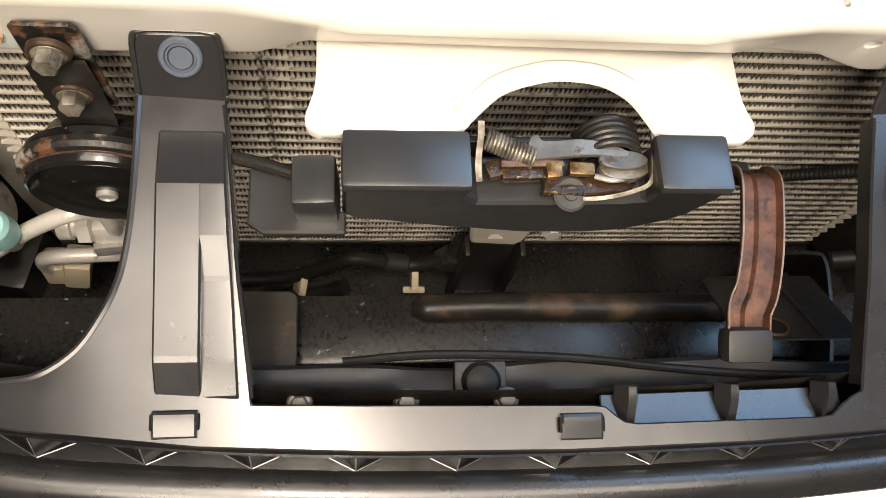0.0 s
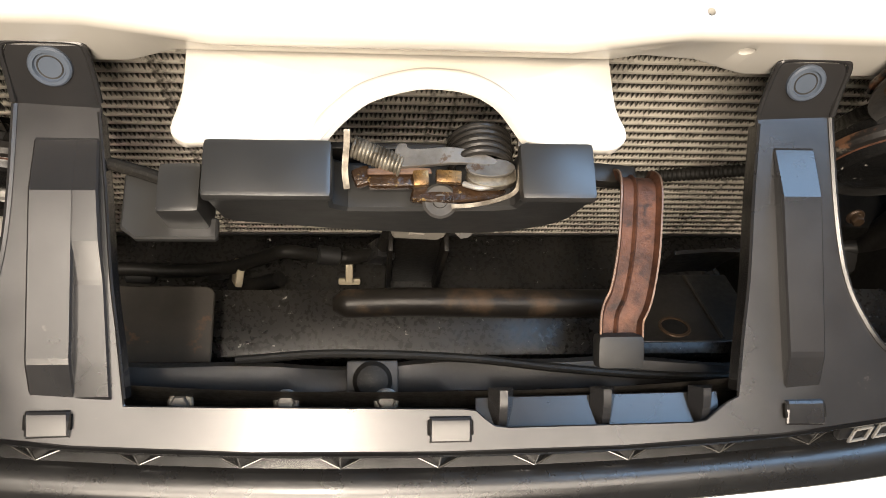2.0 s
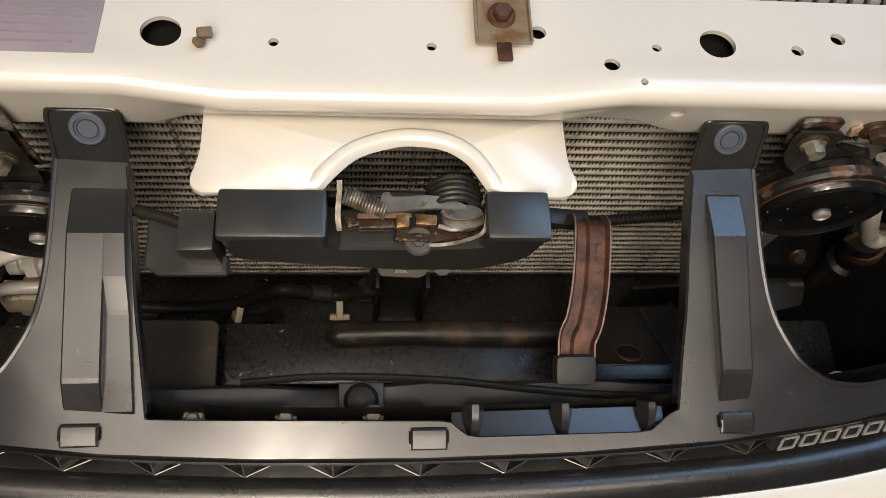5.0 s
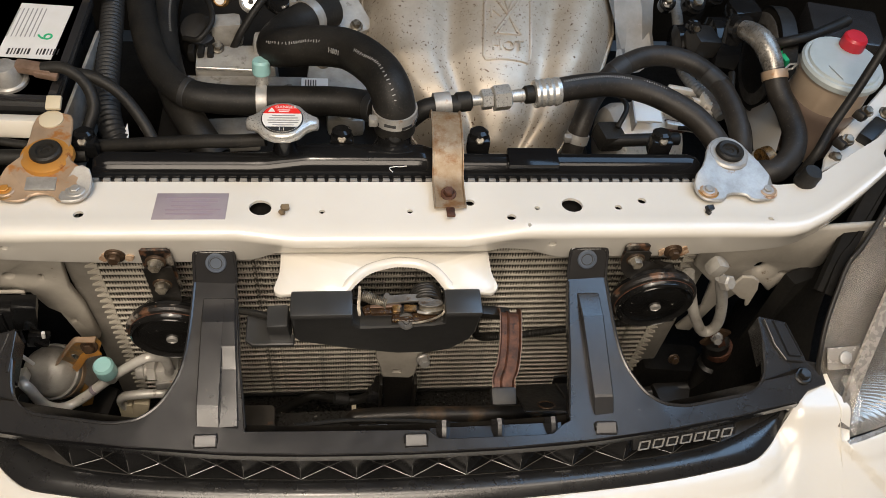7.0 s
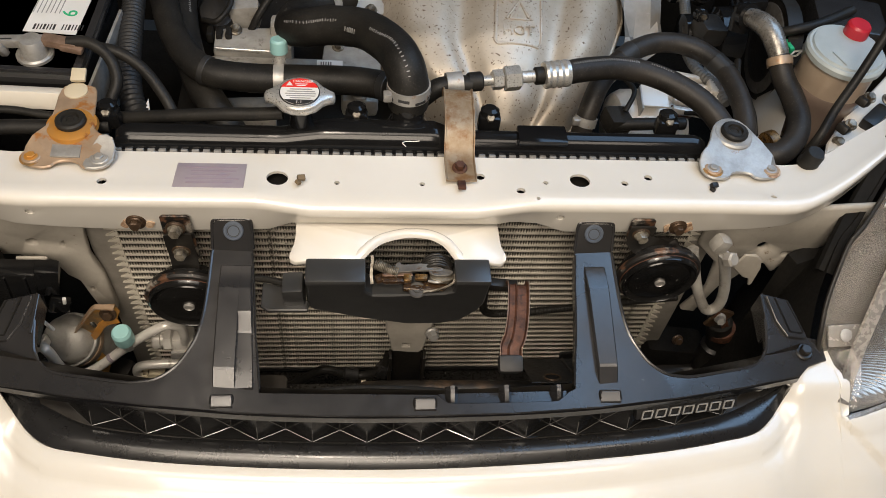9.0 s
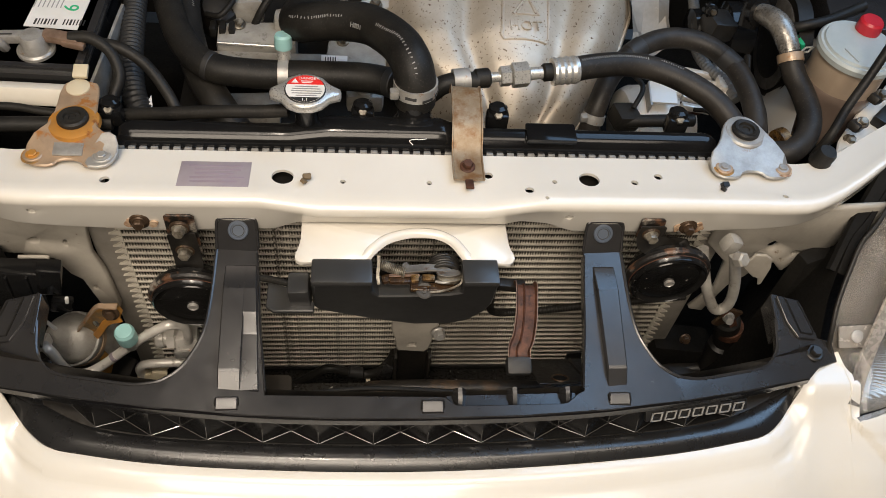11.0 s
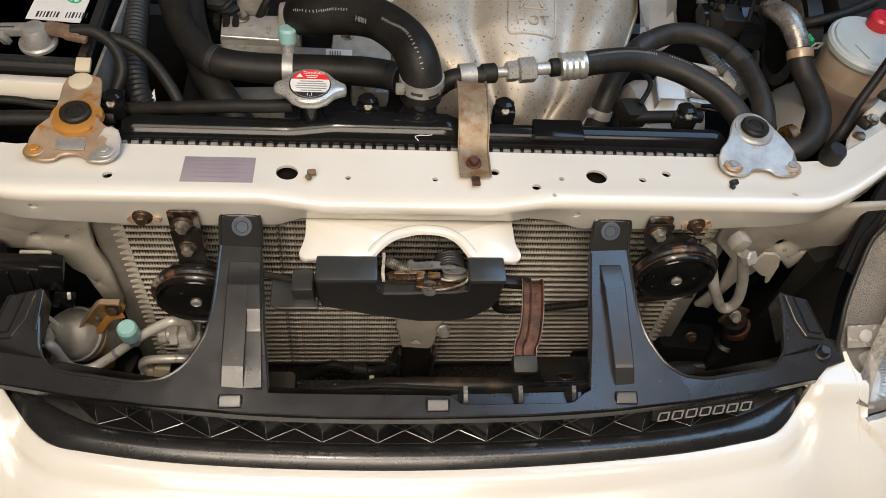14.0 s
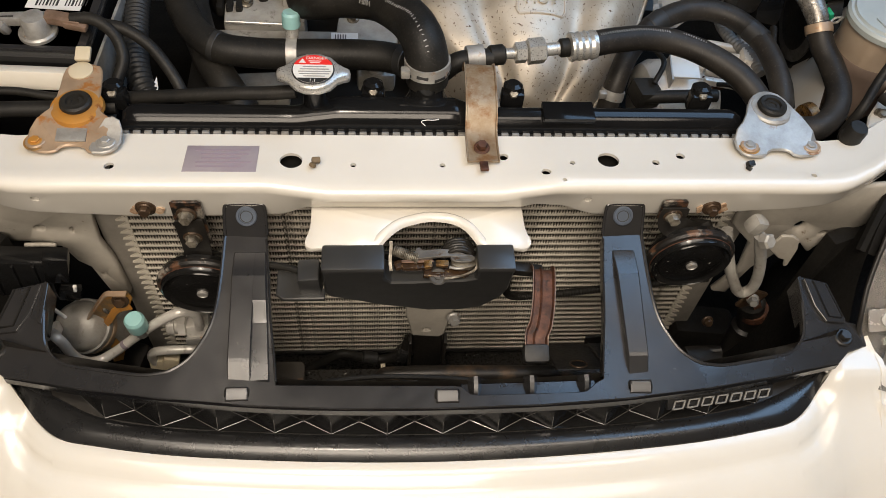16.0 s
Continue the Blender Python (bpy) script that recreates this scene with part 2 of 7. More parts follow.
# ---- mesh helpers ----
BAY_DEPTH = 0.0  # extra depth of the engine bay behind the radiator, as a share


def deepen(y):
    return y + BAY_DEPTH * max(0.0, y - 0.06)


def finish(name, bm, material, parent=None, label="", angle=27):
    for v in bm.verts:
        v.co.y = deepen(v.co.y)
    bmesh.ops.remove_doubles(bm, verts=bm.verts, dist=1e-6)
    bmesh.ops.recalc_face_normals(bm, faces=bm.faces)
    me = bpy.data.meshes.new(name)
    bm.to_mesh(me)
    bm.free()
    me.materials.append(material)
    for p in me.polygons:
        p.use_smooth = True
    me.set_sharp_from_angle(angle=radians(angle))
    ob = new(name, me)
    if parent:
        ob.parent = parent
        ob.matrix_parent_inverse = parent.matrix_world.inverted()
    if label:
        tagged(ob, label)
    return ob


def part(name, bm, material, parent, label="", angle=27):
    return finish(name, bm, material, parent, label, angle)


def thing(name, label, category, at=(0, 0, 0), group="", kind=""):
    ob = new(name)
    ob.empty_display_size = 0.02
    at = (at[0], deepen(at[1]), at[2])
    ob.location = at
    ob.matrix_world = Matrix.Translation(at)
    return tagged(ob, label, category, group, kind)


def bevel_sharp(bm, width, seg=2, deg=40):
    bm.normal_update()
    edges = [e for e in bm.edges if len(e.link_faces) == 2 and e.calc_face_angle(0) > radians(deg)]
    bmesh.ops.bevel(bm, geom=edges, offset=width, segments=seg, affect="EDGES", profile=0.6, clamp_overlap=True)


def block(bm, c, s, rot=None, bevel=0.0):
    """A box of size s at c, turned by the degrees rot, with rounded edges."""
    tmp = bmesh.new()
    bmesh.ops.create_cube(tmp, size=1)
    for v in tmp.verts:
        v.co = Vector((v.co.x * s[0], v.co.y * s[1], v.co.z * s[2]))
    if bevel:
        bevel_sharp(tmp, bevel)
    tmp.transform(pose(*c, *(rot or (0, 0, 0))))
    absorb(bm, tmp)
    return bm


def absorb(bm, tmp):
    me = bpy.data.meshes.new("tmp")
    tmp.to_mesh(me)
    tmp.free()
    bm.from_mesh(me)
    bpy.data.meshes.remove(me)


def frame_of(axis):
    z = Vector(axis).normalized()
    x = Vector((1, 0, 0)) if abs(z.x) < 0.8 else Vector((0, 1, 0))
    x = (x - z * x.dot(z)).normalized()
    y = z.cross(x)
    return Matrix((x, y, z)).transposed()


def lathe(bm, origin, axis, profile, seg=28):
    """A turned solid: profile rows of (radius, height along the axis)."""
    m, o = frame_of(axis), Vector(origin)
    rings = []
    for r, h in profile:
        if r < 1e-6:
            rings.append([bm.verts.new(o + m @ Vector((0, 0, h)))])
        else:
            rings.append([bm.verts.new(o + m @ Vector((r * math.cos(6.28318531 * k / seg), r * math.sin(6.28318531 * k / seg), h))) for k in range(seg)])
    for a, b in zip(rings, rings[1:]):
        for k in range(seg):
            j = (k + 1) % seg
            loop = [a[k % len(a)], a[j % len(a)], b[j % len(b)], b[k % len(b)]]
            uniq = list(dict.fromkeys(loop))
            if len(uniq) > 2:
                bm.faces.new(uniq)
    for ring in (rings[0], rings[-1]):
        if len(ring) > 2:
            bm.faces.new(ring)
    return bm


def rod(bm, a, b, r, seg=18, r2=None):
    a, b = Vector(a), Vector(b)
    d = (b - a).length
    e = min(r * 0.2, d * 0.2)
    r2 = r if r2 is None else r2
    return lathe(bm, a, b - a, [(r - e, 0), (r, e), (r2, d - e), (r2 - e, d)], seg)


def hexnut(bm, at, axis, across, height, flange=0.0):
    lathe(bm, at, axis, [(across * 0.5, 0), (across * 0.577, height * 0.1), (across * 0.577, height * 0.8), (across * 0.48, height)], 6)
    if flange:
        lathe(bm, at, axis, [(flange, -0.0005), (flange, height * 0.12), (flange * 0.85, height * 0.25), (across * 0.4, height * 0.26)], 24)
    return bm


def spline(pts, sub=8):
    """Catmull-Rom through pts."""
    p = [Vector(q) for q in pts]
    p = [2 * p[0] - p[1], *p, 2 * p[-1] - p[-2]]
    out = []
    for a, b, c, d in zip(p, p[1:], p[2:], p[3:]):
        for k in range(sub):
            t = k / sub
            out.append(0.5 * (2 * b + (c - a) * t + (2 * a - 5 * b + 4 * c - d) * t * t + (3 * b - a - 3 * c + d) * t ** 3))
    out.append(p[-2])
    return out


def sweep(bm, pts, radius, seg=16, sub=8, profile=None, up=None, smooth=True):
    """A tube along pts; radius a number or a function of (index, count); or a closed 2D profile carried along with up."""
    path = spline(pts, sub) if smooth else [Vector(q) for q in pts]
    n = len(path)
    rings, side = [], None
    for k, q in enumerate(path):
        d = (path[min(k + 1, n - 1)] - path[max(k - 1, 0)]).normalized()
        if up is not None:
            s = d.cross(Vector(up)).normalized()
        elif side is None:
            s = frame_of(d).col[0].to_3d()
        else:
            s = (side - d * side.dot(d)).normalized()
        side = s
        w = s.cross(d).normalized()
        if profile:
            rings.append([bm.verts.new(q + s * a + w * b) for a, b in profile])
        else:
            r = radius(k, n) if callable(radius) else radius
            rings.append([bm.verts.new(q + (s * math.cos(6.28318531 * j / seg) + w * math.sin(6.28318531 * j / seg)) * r) for j in range(seg)])
    for a, b in zip(rings, rings[1:]):
        for j in range(len(a)):
            bm.faces.new((a[j], a[(j + 1) % len(a)], b[(j + 1) % len(a)], b[j]))
    bm.faces.new(rings[0][::-1])
    bm.faces.new(rings[-1])
    return bm


def sheet(bm, outline, thick, rise=None, holes=(), bevel=0.0, drop=None):
    """A plate with a 2D outline and holes; rise(x, y) gives its height; drop: the way in which it is thick."""
    tmp = bmesh.new()
    edges = []
    for loop in (outline, *holes):
        vs = [tmp.verts.new((x, y, 0)) for x, y in loop]
        edges += [tmp.edges.new((vs[k], vs[(k + 1) % len(vs)])) for k in range(len(vs))]
    bmesh.ops.triangle_fill(tmp, edges=edges, use_beauty=True, use_dissolve=False)
    for fc in tmp.faces:
        if fc.normal.z < 0:
            fc.normal_flip()
    got = bmesh.ops.extrude_face_region(tmp, geom=list(tmp.faces))
    for v in (g for g in got["geom"] if isinstance(g, bmesh.types.BMVert)):
        v.co.z -= thick
    bmesh.ops.recalc_face_normals(tmp, faces=tmp.faces)
    if bevel:
        bevel_sharp(tmp, bevel, 1, 60)
    if rise:
        for v in tmp.verts:
            v.co.z += rise(v.co.x, v.co.y)
    if drop is not None:
        tmp.transform(drop)
    absorb(bm, tmp)
    return bm


def circle(x, y, r, n=20, sy=1.0):
    return [(x + r * math.cos(6.28318531 * k / n), y + sy * r * math.sin(6.28318531 * k / n)) for k in range(n)]


def loft(bm, rows, close=False):
    """A skin through rows of points of equal count."""
    vs = [[bm.verts.new(p) for p in row] for row in rows]
    for a, b in zip(vs, vs[1:]):
        for k in range(len(a) - (0 if close else 1)):
            j = (k + 1) % len(a)
            bm.faces.new((a[k], a[j], b[j], b[k]))
    return vs


def mixline(table, x):
    """Straight-line reading of a table of (x, value)."""
    return float(np.interp(x, [r[0] for r in table], [r[1] for r in table]))


def bored(ob, cutter):
    """Cuts the solid in cutter out of ob's mesh."""
    me = bpy.data.meshes.new("cutter")
    bmesh.ops.recalc_face_normals(cutter, faces=cutter.faces)
    cutter.to_mesh(me)
    cutter.free()
    tool = new("cutter", me)
    mod = ob.modifiers.new("cut", "BOOLEAN")
    mod.operation, mod.object, mod.solver = "DIFFERENCE", tool, "EXACT"
    bpy.context.view_layer.update()
    done = bpy.data.meshes.new_from_object(ob.evaluated_get(bpy.context.evaluated_depsgraph_get()))
    ob.modifiers.clear()
    ob.data = done
    bpy.data.objects.remove(tool)
    bpy.data.meshes.remove(me)
    for p in done.polygons:
        p.use_smooth = True
    done.set_sharp_from_angle(angle=radians(35))
    return ob


def text_mesh(bm, body, size, m, thick=0.0004, align="CENTER", shear=0.0):
    cu = bpy.data.curves.new("words", "FONT")
    cu.body, cu.size, cu.extrude, cu.align_x, cu.align_y, cu.shear = body, size, thick, align, "CENTER", shear
    ob = new("words", cu)
    bpy.context.view_layer.update()
    me = bpy.data.meshes.new_from_object(ob.evaluated_get(bpy.context.evaluated_depsgraph_get()))
    me.transform(m)
    bm.from_mesh(me)
    bpy.data.objects.remove(ob)
    bpy.data.meshes.remove(me)
    bpy.data.curves.remove(cu)
    return bm


# ---- the garage ----
bm = bmesh.new()
block(bm, (0, 0, -0.05), (7, 8, 0.1))
tagged(finish("floor", bm, CONCRETE), "grey concrete garage floor", "floor", kind="structure")
for nm, c, s in (("wall_north", (0, 4.05, 1.3), (7, 0.1, 2.6)), ("wall_south", (0, -4.05, 1.3), (7, 0.1, 2.6)),
                 ("wall_east", (3.55, 0, 1.3), (0.1, 8.2, 2.6)), ("wall_west", (-3.55, 0, 1.3), (0.1, 8.2, 2.6))):
    bm = block(bmesh.new(), c, s)
    tagged(finish(nm, bm, WALLPAINT), "plain cream garage wall", "wall", kind="structure")
bm = block(bmesh.new(), (0, 0, 2.65), (7.2, 8.2, 0.1))
tagged(finish("ceiling", bm, WALLPAINT), "plain cream garage ceiling", "ceiling", kind="structure")


# ---- radiator support and latch plate ----
FRONT_R = [(0.36, 0.0), (0.41, 0.0), (0.443, 0.006), (0.498, 0.036), (0.576, 0.093), (0.70, 0.19), (0.86, 0.34)]
BACK_R = [(0.36, 0.084), (0.41, 0.083), (0.465, 0.083), (0.545, 0.128), (0.62, 0.172), (0.76, 0.27), (0.92, 0.42)]
LIP = [(-0.44, 0.700), (-0.35, 0.693), (-0.276, 0.690), (-0.163, 0.694), (-0.15, 0.700), (-0.138, 0.7055), (0.088, 0.7055), (0.105, 0.711), (0.135, 0.708), (0.155, 0.699),
       (0.168, 0.694), (0.30, 0.695), (0.40, 0.704), (0.43, 0.709), (0.45, 0.713)]
STEP = [(-0.175, 0.0), (-0.115, 1.0), (0.062, 1.0), (0.122, 0.0)]


def support_columns():
    right = list(zip(FRONT_R, BACK_R))
    left = [((-a[0], a[1]), (-b[0], b[1])) for a, b in right][::-1]
    mid = [((x, 0.0), (x, 0.084)) for x in np.linspace(-0.35, 0.35, 113)]
    both = left + mid + right
    fs, bs = spline([(a[0], a[1], 0) for a, _ in both], 2), spline([(b[0], b[1], 0) for _, b in both], 2)
    return list(zip(fs, bs))


support = thing("radiator_support", "pearl white steel radiator support with punched holes and light stains", "car body", (0, 0.04, 0.70))
bm = bmesh.new()
rows = []
for fp, bp in support_columns():
    k = mixline(STEP, fp.x)
    lift = 0.10 * max(0.0, abs(fp.x) - 0.46)
    zf, zb, lip = 0.7485 - 0.007 * k + lift, 0.7345 + lift, mixline(LIP, fp.x) + lift
    out = (fp - bp).normalized()
    f2 = fp + out * 0.004 * k
    at = lambda s, z: (*(f2 + (bp - f2) * s).to_2d(), z)
    row = [(*(bp).to_2d(), zb - 0.02), (*(bp).to_2d(), zb - 0.002), at(0.98, zb + 0.0005)]
    row += [at(s, zb + (zf - zb) * (1 - s)) for s in (0.9, 0.7, 0.5, 0.3)]
    row += [at(s, zf - d) for s, d in ((0.16, 0.0006), (0.10, 0.0010), (0.055, 0.0020), (0.020, 0.0045), (0.003, 0.0085))]
    row += [(*(f2 - out * 0.001).to_2d(), zf - 0.014), (*(f2 - out * 0.004).to_2d(), zf * 0.5 + lip * 0.5), (*(fp - out * 0.0065).to_2d(), lip + 0.003), (*(fp - out * 0.0075).to_2d(), lip)]
    inner = [(*(fp - out * 0.010).to_2d(), lip), (*(fp - out * 0.010).to_2d(), zf - 0.02), at(0.10, zf - 0.005), at(0.94, zb - 0.0028), at(0.94, zb - 0.02)]
    rows.append(row + inner)
vs = loft(bm, rows, close=True)
bm.faces.new(vs[0])
bm.faces.new(vs[-1][::-1])
beam = part("beam", bm, WHITE, support, angle=50)
HOLES = [(-0.333, 0.030, 0.005), (-0.089, 0.037, 0.003), (0.004, 0.037, 0.003), (0.142, 0.038, 0.003), (0.233, 0.039, 0.004), (0.263, 0.050, 0.0048),
         (0.401, 0.018, 0.003), (-0.153, 0.041, 0.0115), (0.182, 0.043, 0.0115), (0.129, 0.010, 0.0022), (0.070, 0.050, 0.005), (0.112, 0.024, 0.0048)]
cut = bmesh.new()
for x, y, r in HOLES:
    lathe(cut, (x, y, 0.70), (0, 0, 1), [(r, 0), (r, 0.08)], 24)
lathe(cut, (0.1575, -0.02, 0.7225), (0, 1, 0), [(0.0045, 0), (0.0045, 0.04)], 20)
lathe(cut, (-0.405, -0.02, 0.7235), (0, 1, 0), [(0.0045, 0), (0.0045, 0.04)], 20)
bored(beam, cut)
# Near-black strips added under the skin: painted shade for the punched holes.
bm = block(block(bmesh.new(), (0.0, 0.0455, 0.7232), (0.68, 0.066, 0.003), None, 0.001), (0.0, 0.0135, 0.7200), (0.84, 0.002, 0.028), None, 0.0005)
part("hole_shade_backing", bm, BLACK_AND_SHADE, support)
# sticker
bm = bmesh.new()
top_z = lambda x, y: 0.7488 - 0.166 * y
block(bm, (-0.2235, 0.0415, top_z(0, 0.0415) + 0.0003), (0.0735, 0.042, 0.0006), (-9.4, 0, 0), 0.0002)
part("sticker", bm, LABEL, support, "faded purple-grey printed sticker with illegible text")
for row in range(5):
    bm = bmesh.new()
    y = 0.055 - row * 0.0065
    block(bm, (-0.2235 + 0.003 * (row % 2), y, top_z(0, y) + 0.0008), (0.056 - 0.008 * (row % 3), 0.0018, 0.0003), (-9.4, 0, 0))
    part("print_line", bm, surface("faint_purple_ink", (0.27, 0.20, 0.27), (0.29, 0.23, 0.28), (0.4, 0.5), bump=0) if row == 0 else bpy.data.materials["faint_purple_ink"], support)

# latch shelf
bm = bmesh.new()
SHELF = [(-0.133, 0.013), (-0.1335, -0.016), (-0.1385, -0.034), (-0.134, -0.041), (-0.122, -0.0435), (-0.070, -0.0435), (-0.062, -0.041), (-0.052, -0.031), (-0.038, -0.0195),
         (-0.018, -0.0125), (-0.003, -0.0115), (0.014, -0.014), (0.028, -0.022), (0.038, -0.0355), (0.044, -0.0425), (0.076, -0.0445), (0.091, -0.041), (0.0960, -0.034), (0.0915, -0.018), (0.0905, 0.013)]
fine = [(p.x, p.y) for p in spline([(x, y, 0) for x, y in SHELF], 4)]


def shelf_rise(x, y):
    edge = max(0.0, min(1.0, (-y - 0.030) / 0.013))
    side = max(0.0, abs(x + 0.0235) - 0.094) / 0.02
    notch = max(0.0, 1 - abs(math.hypot((x + 0.004) / 1.25, y + 0.052) - 0.045) / 0.010)
    return 0.7075 + 0.0035 * notch - 0.004 * edge * edge - 0.007 * min(1, side) ** 2


sheet(bm, fine, 0.006, shelf_rise, bevel=0.002)
part("latch_shelf", bm, WHITE, support, "", 60)
bm = bmesh.new()
lipc = [(-0.066, -0.043), (-0.056, -0.0335), (-0.041, -0.0205), (-0.019, -0.0125), (-0.003, -0.0112), (0.015, -0.0142), (0.030, -0.0235), (0.040, -0.037), (0.0445, -0.043)]
sweep(bm, [(x, y + 0.0035, shelf_rise(x, y) - 0.0006) for x, y in lipc], 0, 0, 6, [(-0.0062, -0.003), (-0.0050, 0.0010), (-0.0022, 0.0026), (0.0012, 0.0022), (0.0040, 0.0002), (0.0055, -0.003)], (0, 0, 1))
part("arch_lip", bm, WHITE, support, "", 60)
for x in (-0.105, -0.075, 0.040, 0.062):
    bm = lathe(bmesh.new(), (x, 0.0008, 0.7265), (0, -1, 0.1), [(0.0036, -0.002), (0.0036, 0.0002), (0.0030, 0.0005), (0, 0.0005)], 20)
    part("spot_weld", bm, WHITE, support)

# ---- latch cover ----
cover = thing("latch_cover", "matte black plastic cover over the hood latch", "cover", (-0.02, -0.055, 0.65))
bm = bmesh.new()
BODY = [(-0.1200, 0.705), (-0.1200, 0.648), (-0.115, 0.638), (-0.060, 0.612), (-0.008, 0.594), (0.030, 0.595), (0.052, 0.604), (0.070, 0.634), (0.0745, 0.655), (0.0745, 0.705),
        (0.0375, 0.705), (0.037, 0.684), (0.025, 0.679), (-0.030, 0.675), (-0.050, 0.675), (-0.0575, 0.684), (-0.058, 0.705)]
sheet(bm, BODY, 0.028, None, bevel=0.002, drop=pose(0, -0.0735, 0, 90, 0, 0))
for v in bm.verts:  # the front leans back towards its lower edge
    v.co.y += 0.20 * max(0.0, 0.700 - v.co.z)
part("shell", bm, COVER, cover)
bm = bmesh.new()
block(bm, (-0.0890, -0.0590, 0.7045), (0.063, 0.031, 0.009), None, 0.0030)
part("top_panel", bm, COVER, cover)
bm = bmesh.new()
block(bm, (0.0560, -0.0590, 0.7045), (0.0385, 0.031, 0.009), None, 0.0030)
part("top_panel", bm, COVER, cover)
bm = bmesh.new()
block(bm, (-0.133, -0.063, 0.675), (0.022, 0.027, 0.036), (0, -4, 0), 0.003)
part("side_step", bm, COVER, cover)
bm = bmesh.new()
sheet(bm, [(-0.168, -0.045), (-0.168, -0.076), (-0.160, -0.082), (-0.118, -0.082), (-0.118, -0.070), (-0.140, -0.068), (-0.140, -0.053)], 0.006, lambda x, y: 0.668, bevel=0.0012)
part("side_wing", bm, COVER, cover)
bm = bmesh.new()
sweep(bm, [(-0.176, -0.040, 0.668), (-0.158, -0.047, 0.673), (-0.140, -0.054, 0.675)], 0.0036, 12)
part("wing_cable", bm, RUBBER, cover)

# ---- hood latch ----
latch = thing("hood_latch", "greasy hood latch with rusty levers and two coil springs", "latch", (-0.01, -0.05, 0.68))


def coil(bm, a, b, radius, wire, turns, seg=8, step=14):
    a, b = Vector(a), Vector(b)
    m = frame_of(b - a)
    n = int(turns * step)
    pts = [a + (b - a) * (k / n) + m @ Vector((radius * math.cos(6.28318531 * k / step), radius * math.sin(6.28318531 * k / step), 0)) for k in range(n + 1)]
    return sweep(bm, pts, wire, seg, smooth=False)


part("tension_spring", coil(bmesh.new(), (-0.0475, -0.041, 0.695), (-0.022, -0.0505, 0.692), 0.0050, 0.0010, 14), GREASE, latch)
part("torsion_spring", coil(bmesh.new(), (0.0195, -0.0510, 0.6855), (0.0205, -0.0285, 0.6800), 0.0155, 0.0021, 5.5, 10, 26), DARK, latch)
bm = bmesh.new()
sweep(bm, [(-0.0505, -0.034, 0.701), (-0.0505, -0.040, 0.698), (-0.0515, -0.052, 0.691), (-0.0505, -0.060, 0.685)], 0, profile=[(-0.0016, -0.0013), (0.0016, -0.0013), (0.0016, 0.0013), (-0.0016, 0.0013)], up=(0, -0.6, 1))
part("post", bm, GREASE, latch)
bm = bmesh.new()
sweep(bm, [(0.004, -0.0690, 0.683), (0.016, -0.0690, 0.686), (0.029, -0.0675, 0.691), (0.0365, -0.064, 0.696), (0.0385, -0.050, 0.700), (0.0385, -0.038, 0.702)], 0, 0, 8, [(-0.0011, -0.0016), (0.0011, -0.0016), (0.0011, 0.0008), (-0.0011, 0.0008)], (0, -0.3, 1))
part("frame_lip", bm, GREASE, latch, "worn grey steel frame edge")
bm = bmesh.new()
LEVER = [(-0.027, -0.0475), (-0.0245, -0.0405), (-0.0205, -0.0395), (-0.0185, -0.0425), (-0.010, -0.0425), (0.002, -0.0415), (0.014, -0.0430), (0.0265, -0.0475), (0.024, -0.0510), (0.008, -0.0500), (-0.010, -0.0515), (-0.024, -0.0525)]
sheet(bm, [(q.x, q.y) for q in spline([(x, y, 0) for x, y in LEVER], 3)], 0.0032, lambda x, y: 0.6975 + 0.10 * (y + 0.046) - 0.03 * abs(x), bevel=0.0007)
part("catch_lever", bm, LEVERSTEEL, latch, "grey steel catch lever")
bm = bmesh.new()
sheet(bm, [(-0.040, -0.0520), (-0.022, -0.0512), (-0.0075, -0.0515), (-0.0065, -0.0545), (-0.022, -0.0550), (-0.040, -0.0555)], 0.0022, lambda x, y: 0.6935, bevel=0.0006)
part("release_lever", bm, WORN, latch, "pale worn release lever")
bm = bmesh.new()
block(bm, (-0.0245, -0.0570, 0.6875), (0.030, 0.0075, 0.0060), (0, 2, 2), 0.0016)
block(bm, (-0.0425, -0.0545, 0.6870), (0.010, 0.0100, 0.0060), (0, 0, 20), 0.002)
part("greasy_link", bm, SLUDGE, latch, "dark grease-caked link")
bm = bmesh.new()
block(bm, (-0.0125, -0.0565, 0.6905), (0.0085, 0.0085, 0.0060), (8, 0, 6), 0.0014)
block(bm, (0.0020, -0.0560, 0.6915), (0.0135, 0.0070, 0.0050), (6, 0, -3), 0.0014)
part("brass_pawl", bm, BRASS, latch, "amber greased pawl")
bm = bmesh.new()
sheet(bm, [(-0.016, -0.058), (0.010, -0.056), (0.020, -0.0565), (0.034, -0.060), (0.028, -0.0655), (0.0, -0.0670), (-0.018, -0.0655)], 0.006, lambda x, y: 0.6845, bevel=0.001)
part("base_plate", bm, SLUDGE, latch)
bm = bmesh.new()
sheet(bm, circle(0.0235, -0.0520, 0.0130, 26, 0.42), 0.0026, lambda x, y: 0.6962 - 0.1 * (y + 0.052), bevel=0.0006)
part("pivot_washer", bm, LEVERSTEEL, latch)
bm = bmesh.new()
sheet(bm, circle(0.0250, -0.0545, 0.0138, 26, 0.50), 0.0060, lambda x, y: 0.6925, bevel=0.0012)
part("pivot_disc", bm, GREASE, latch)
bm = lathe(bmesh.new(), (-0.002, -0.0650, 0.6810), (0, -0.35, 1), [(0.0092, 0), (0.0094, 0.0014), (0.0080, 0.0022), (0.0040, 0.0020), (0.0036, 0.0028), (0, 0.0029)], 28)
part("pivot_rivet", bm, TRAY, latch, "flat dark rivet")
bm = bmesh.new()
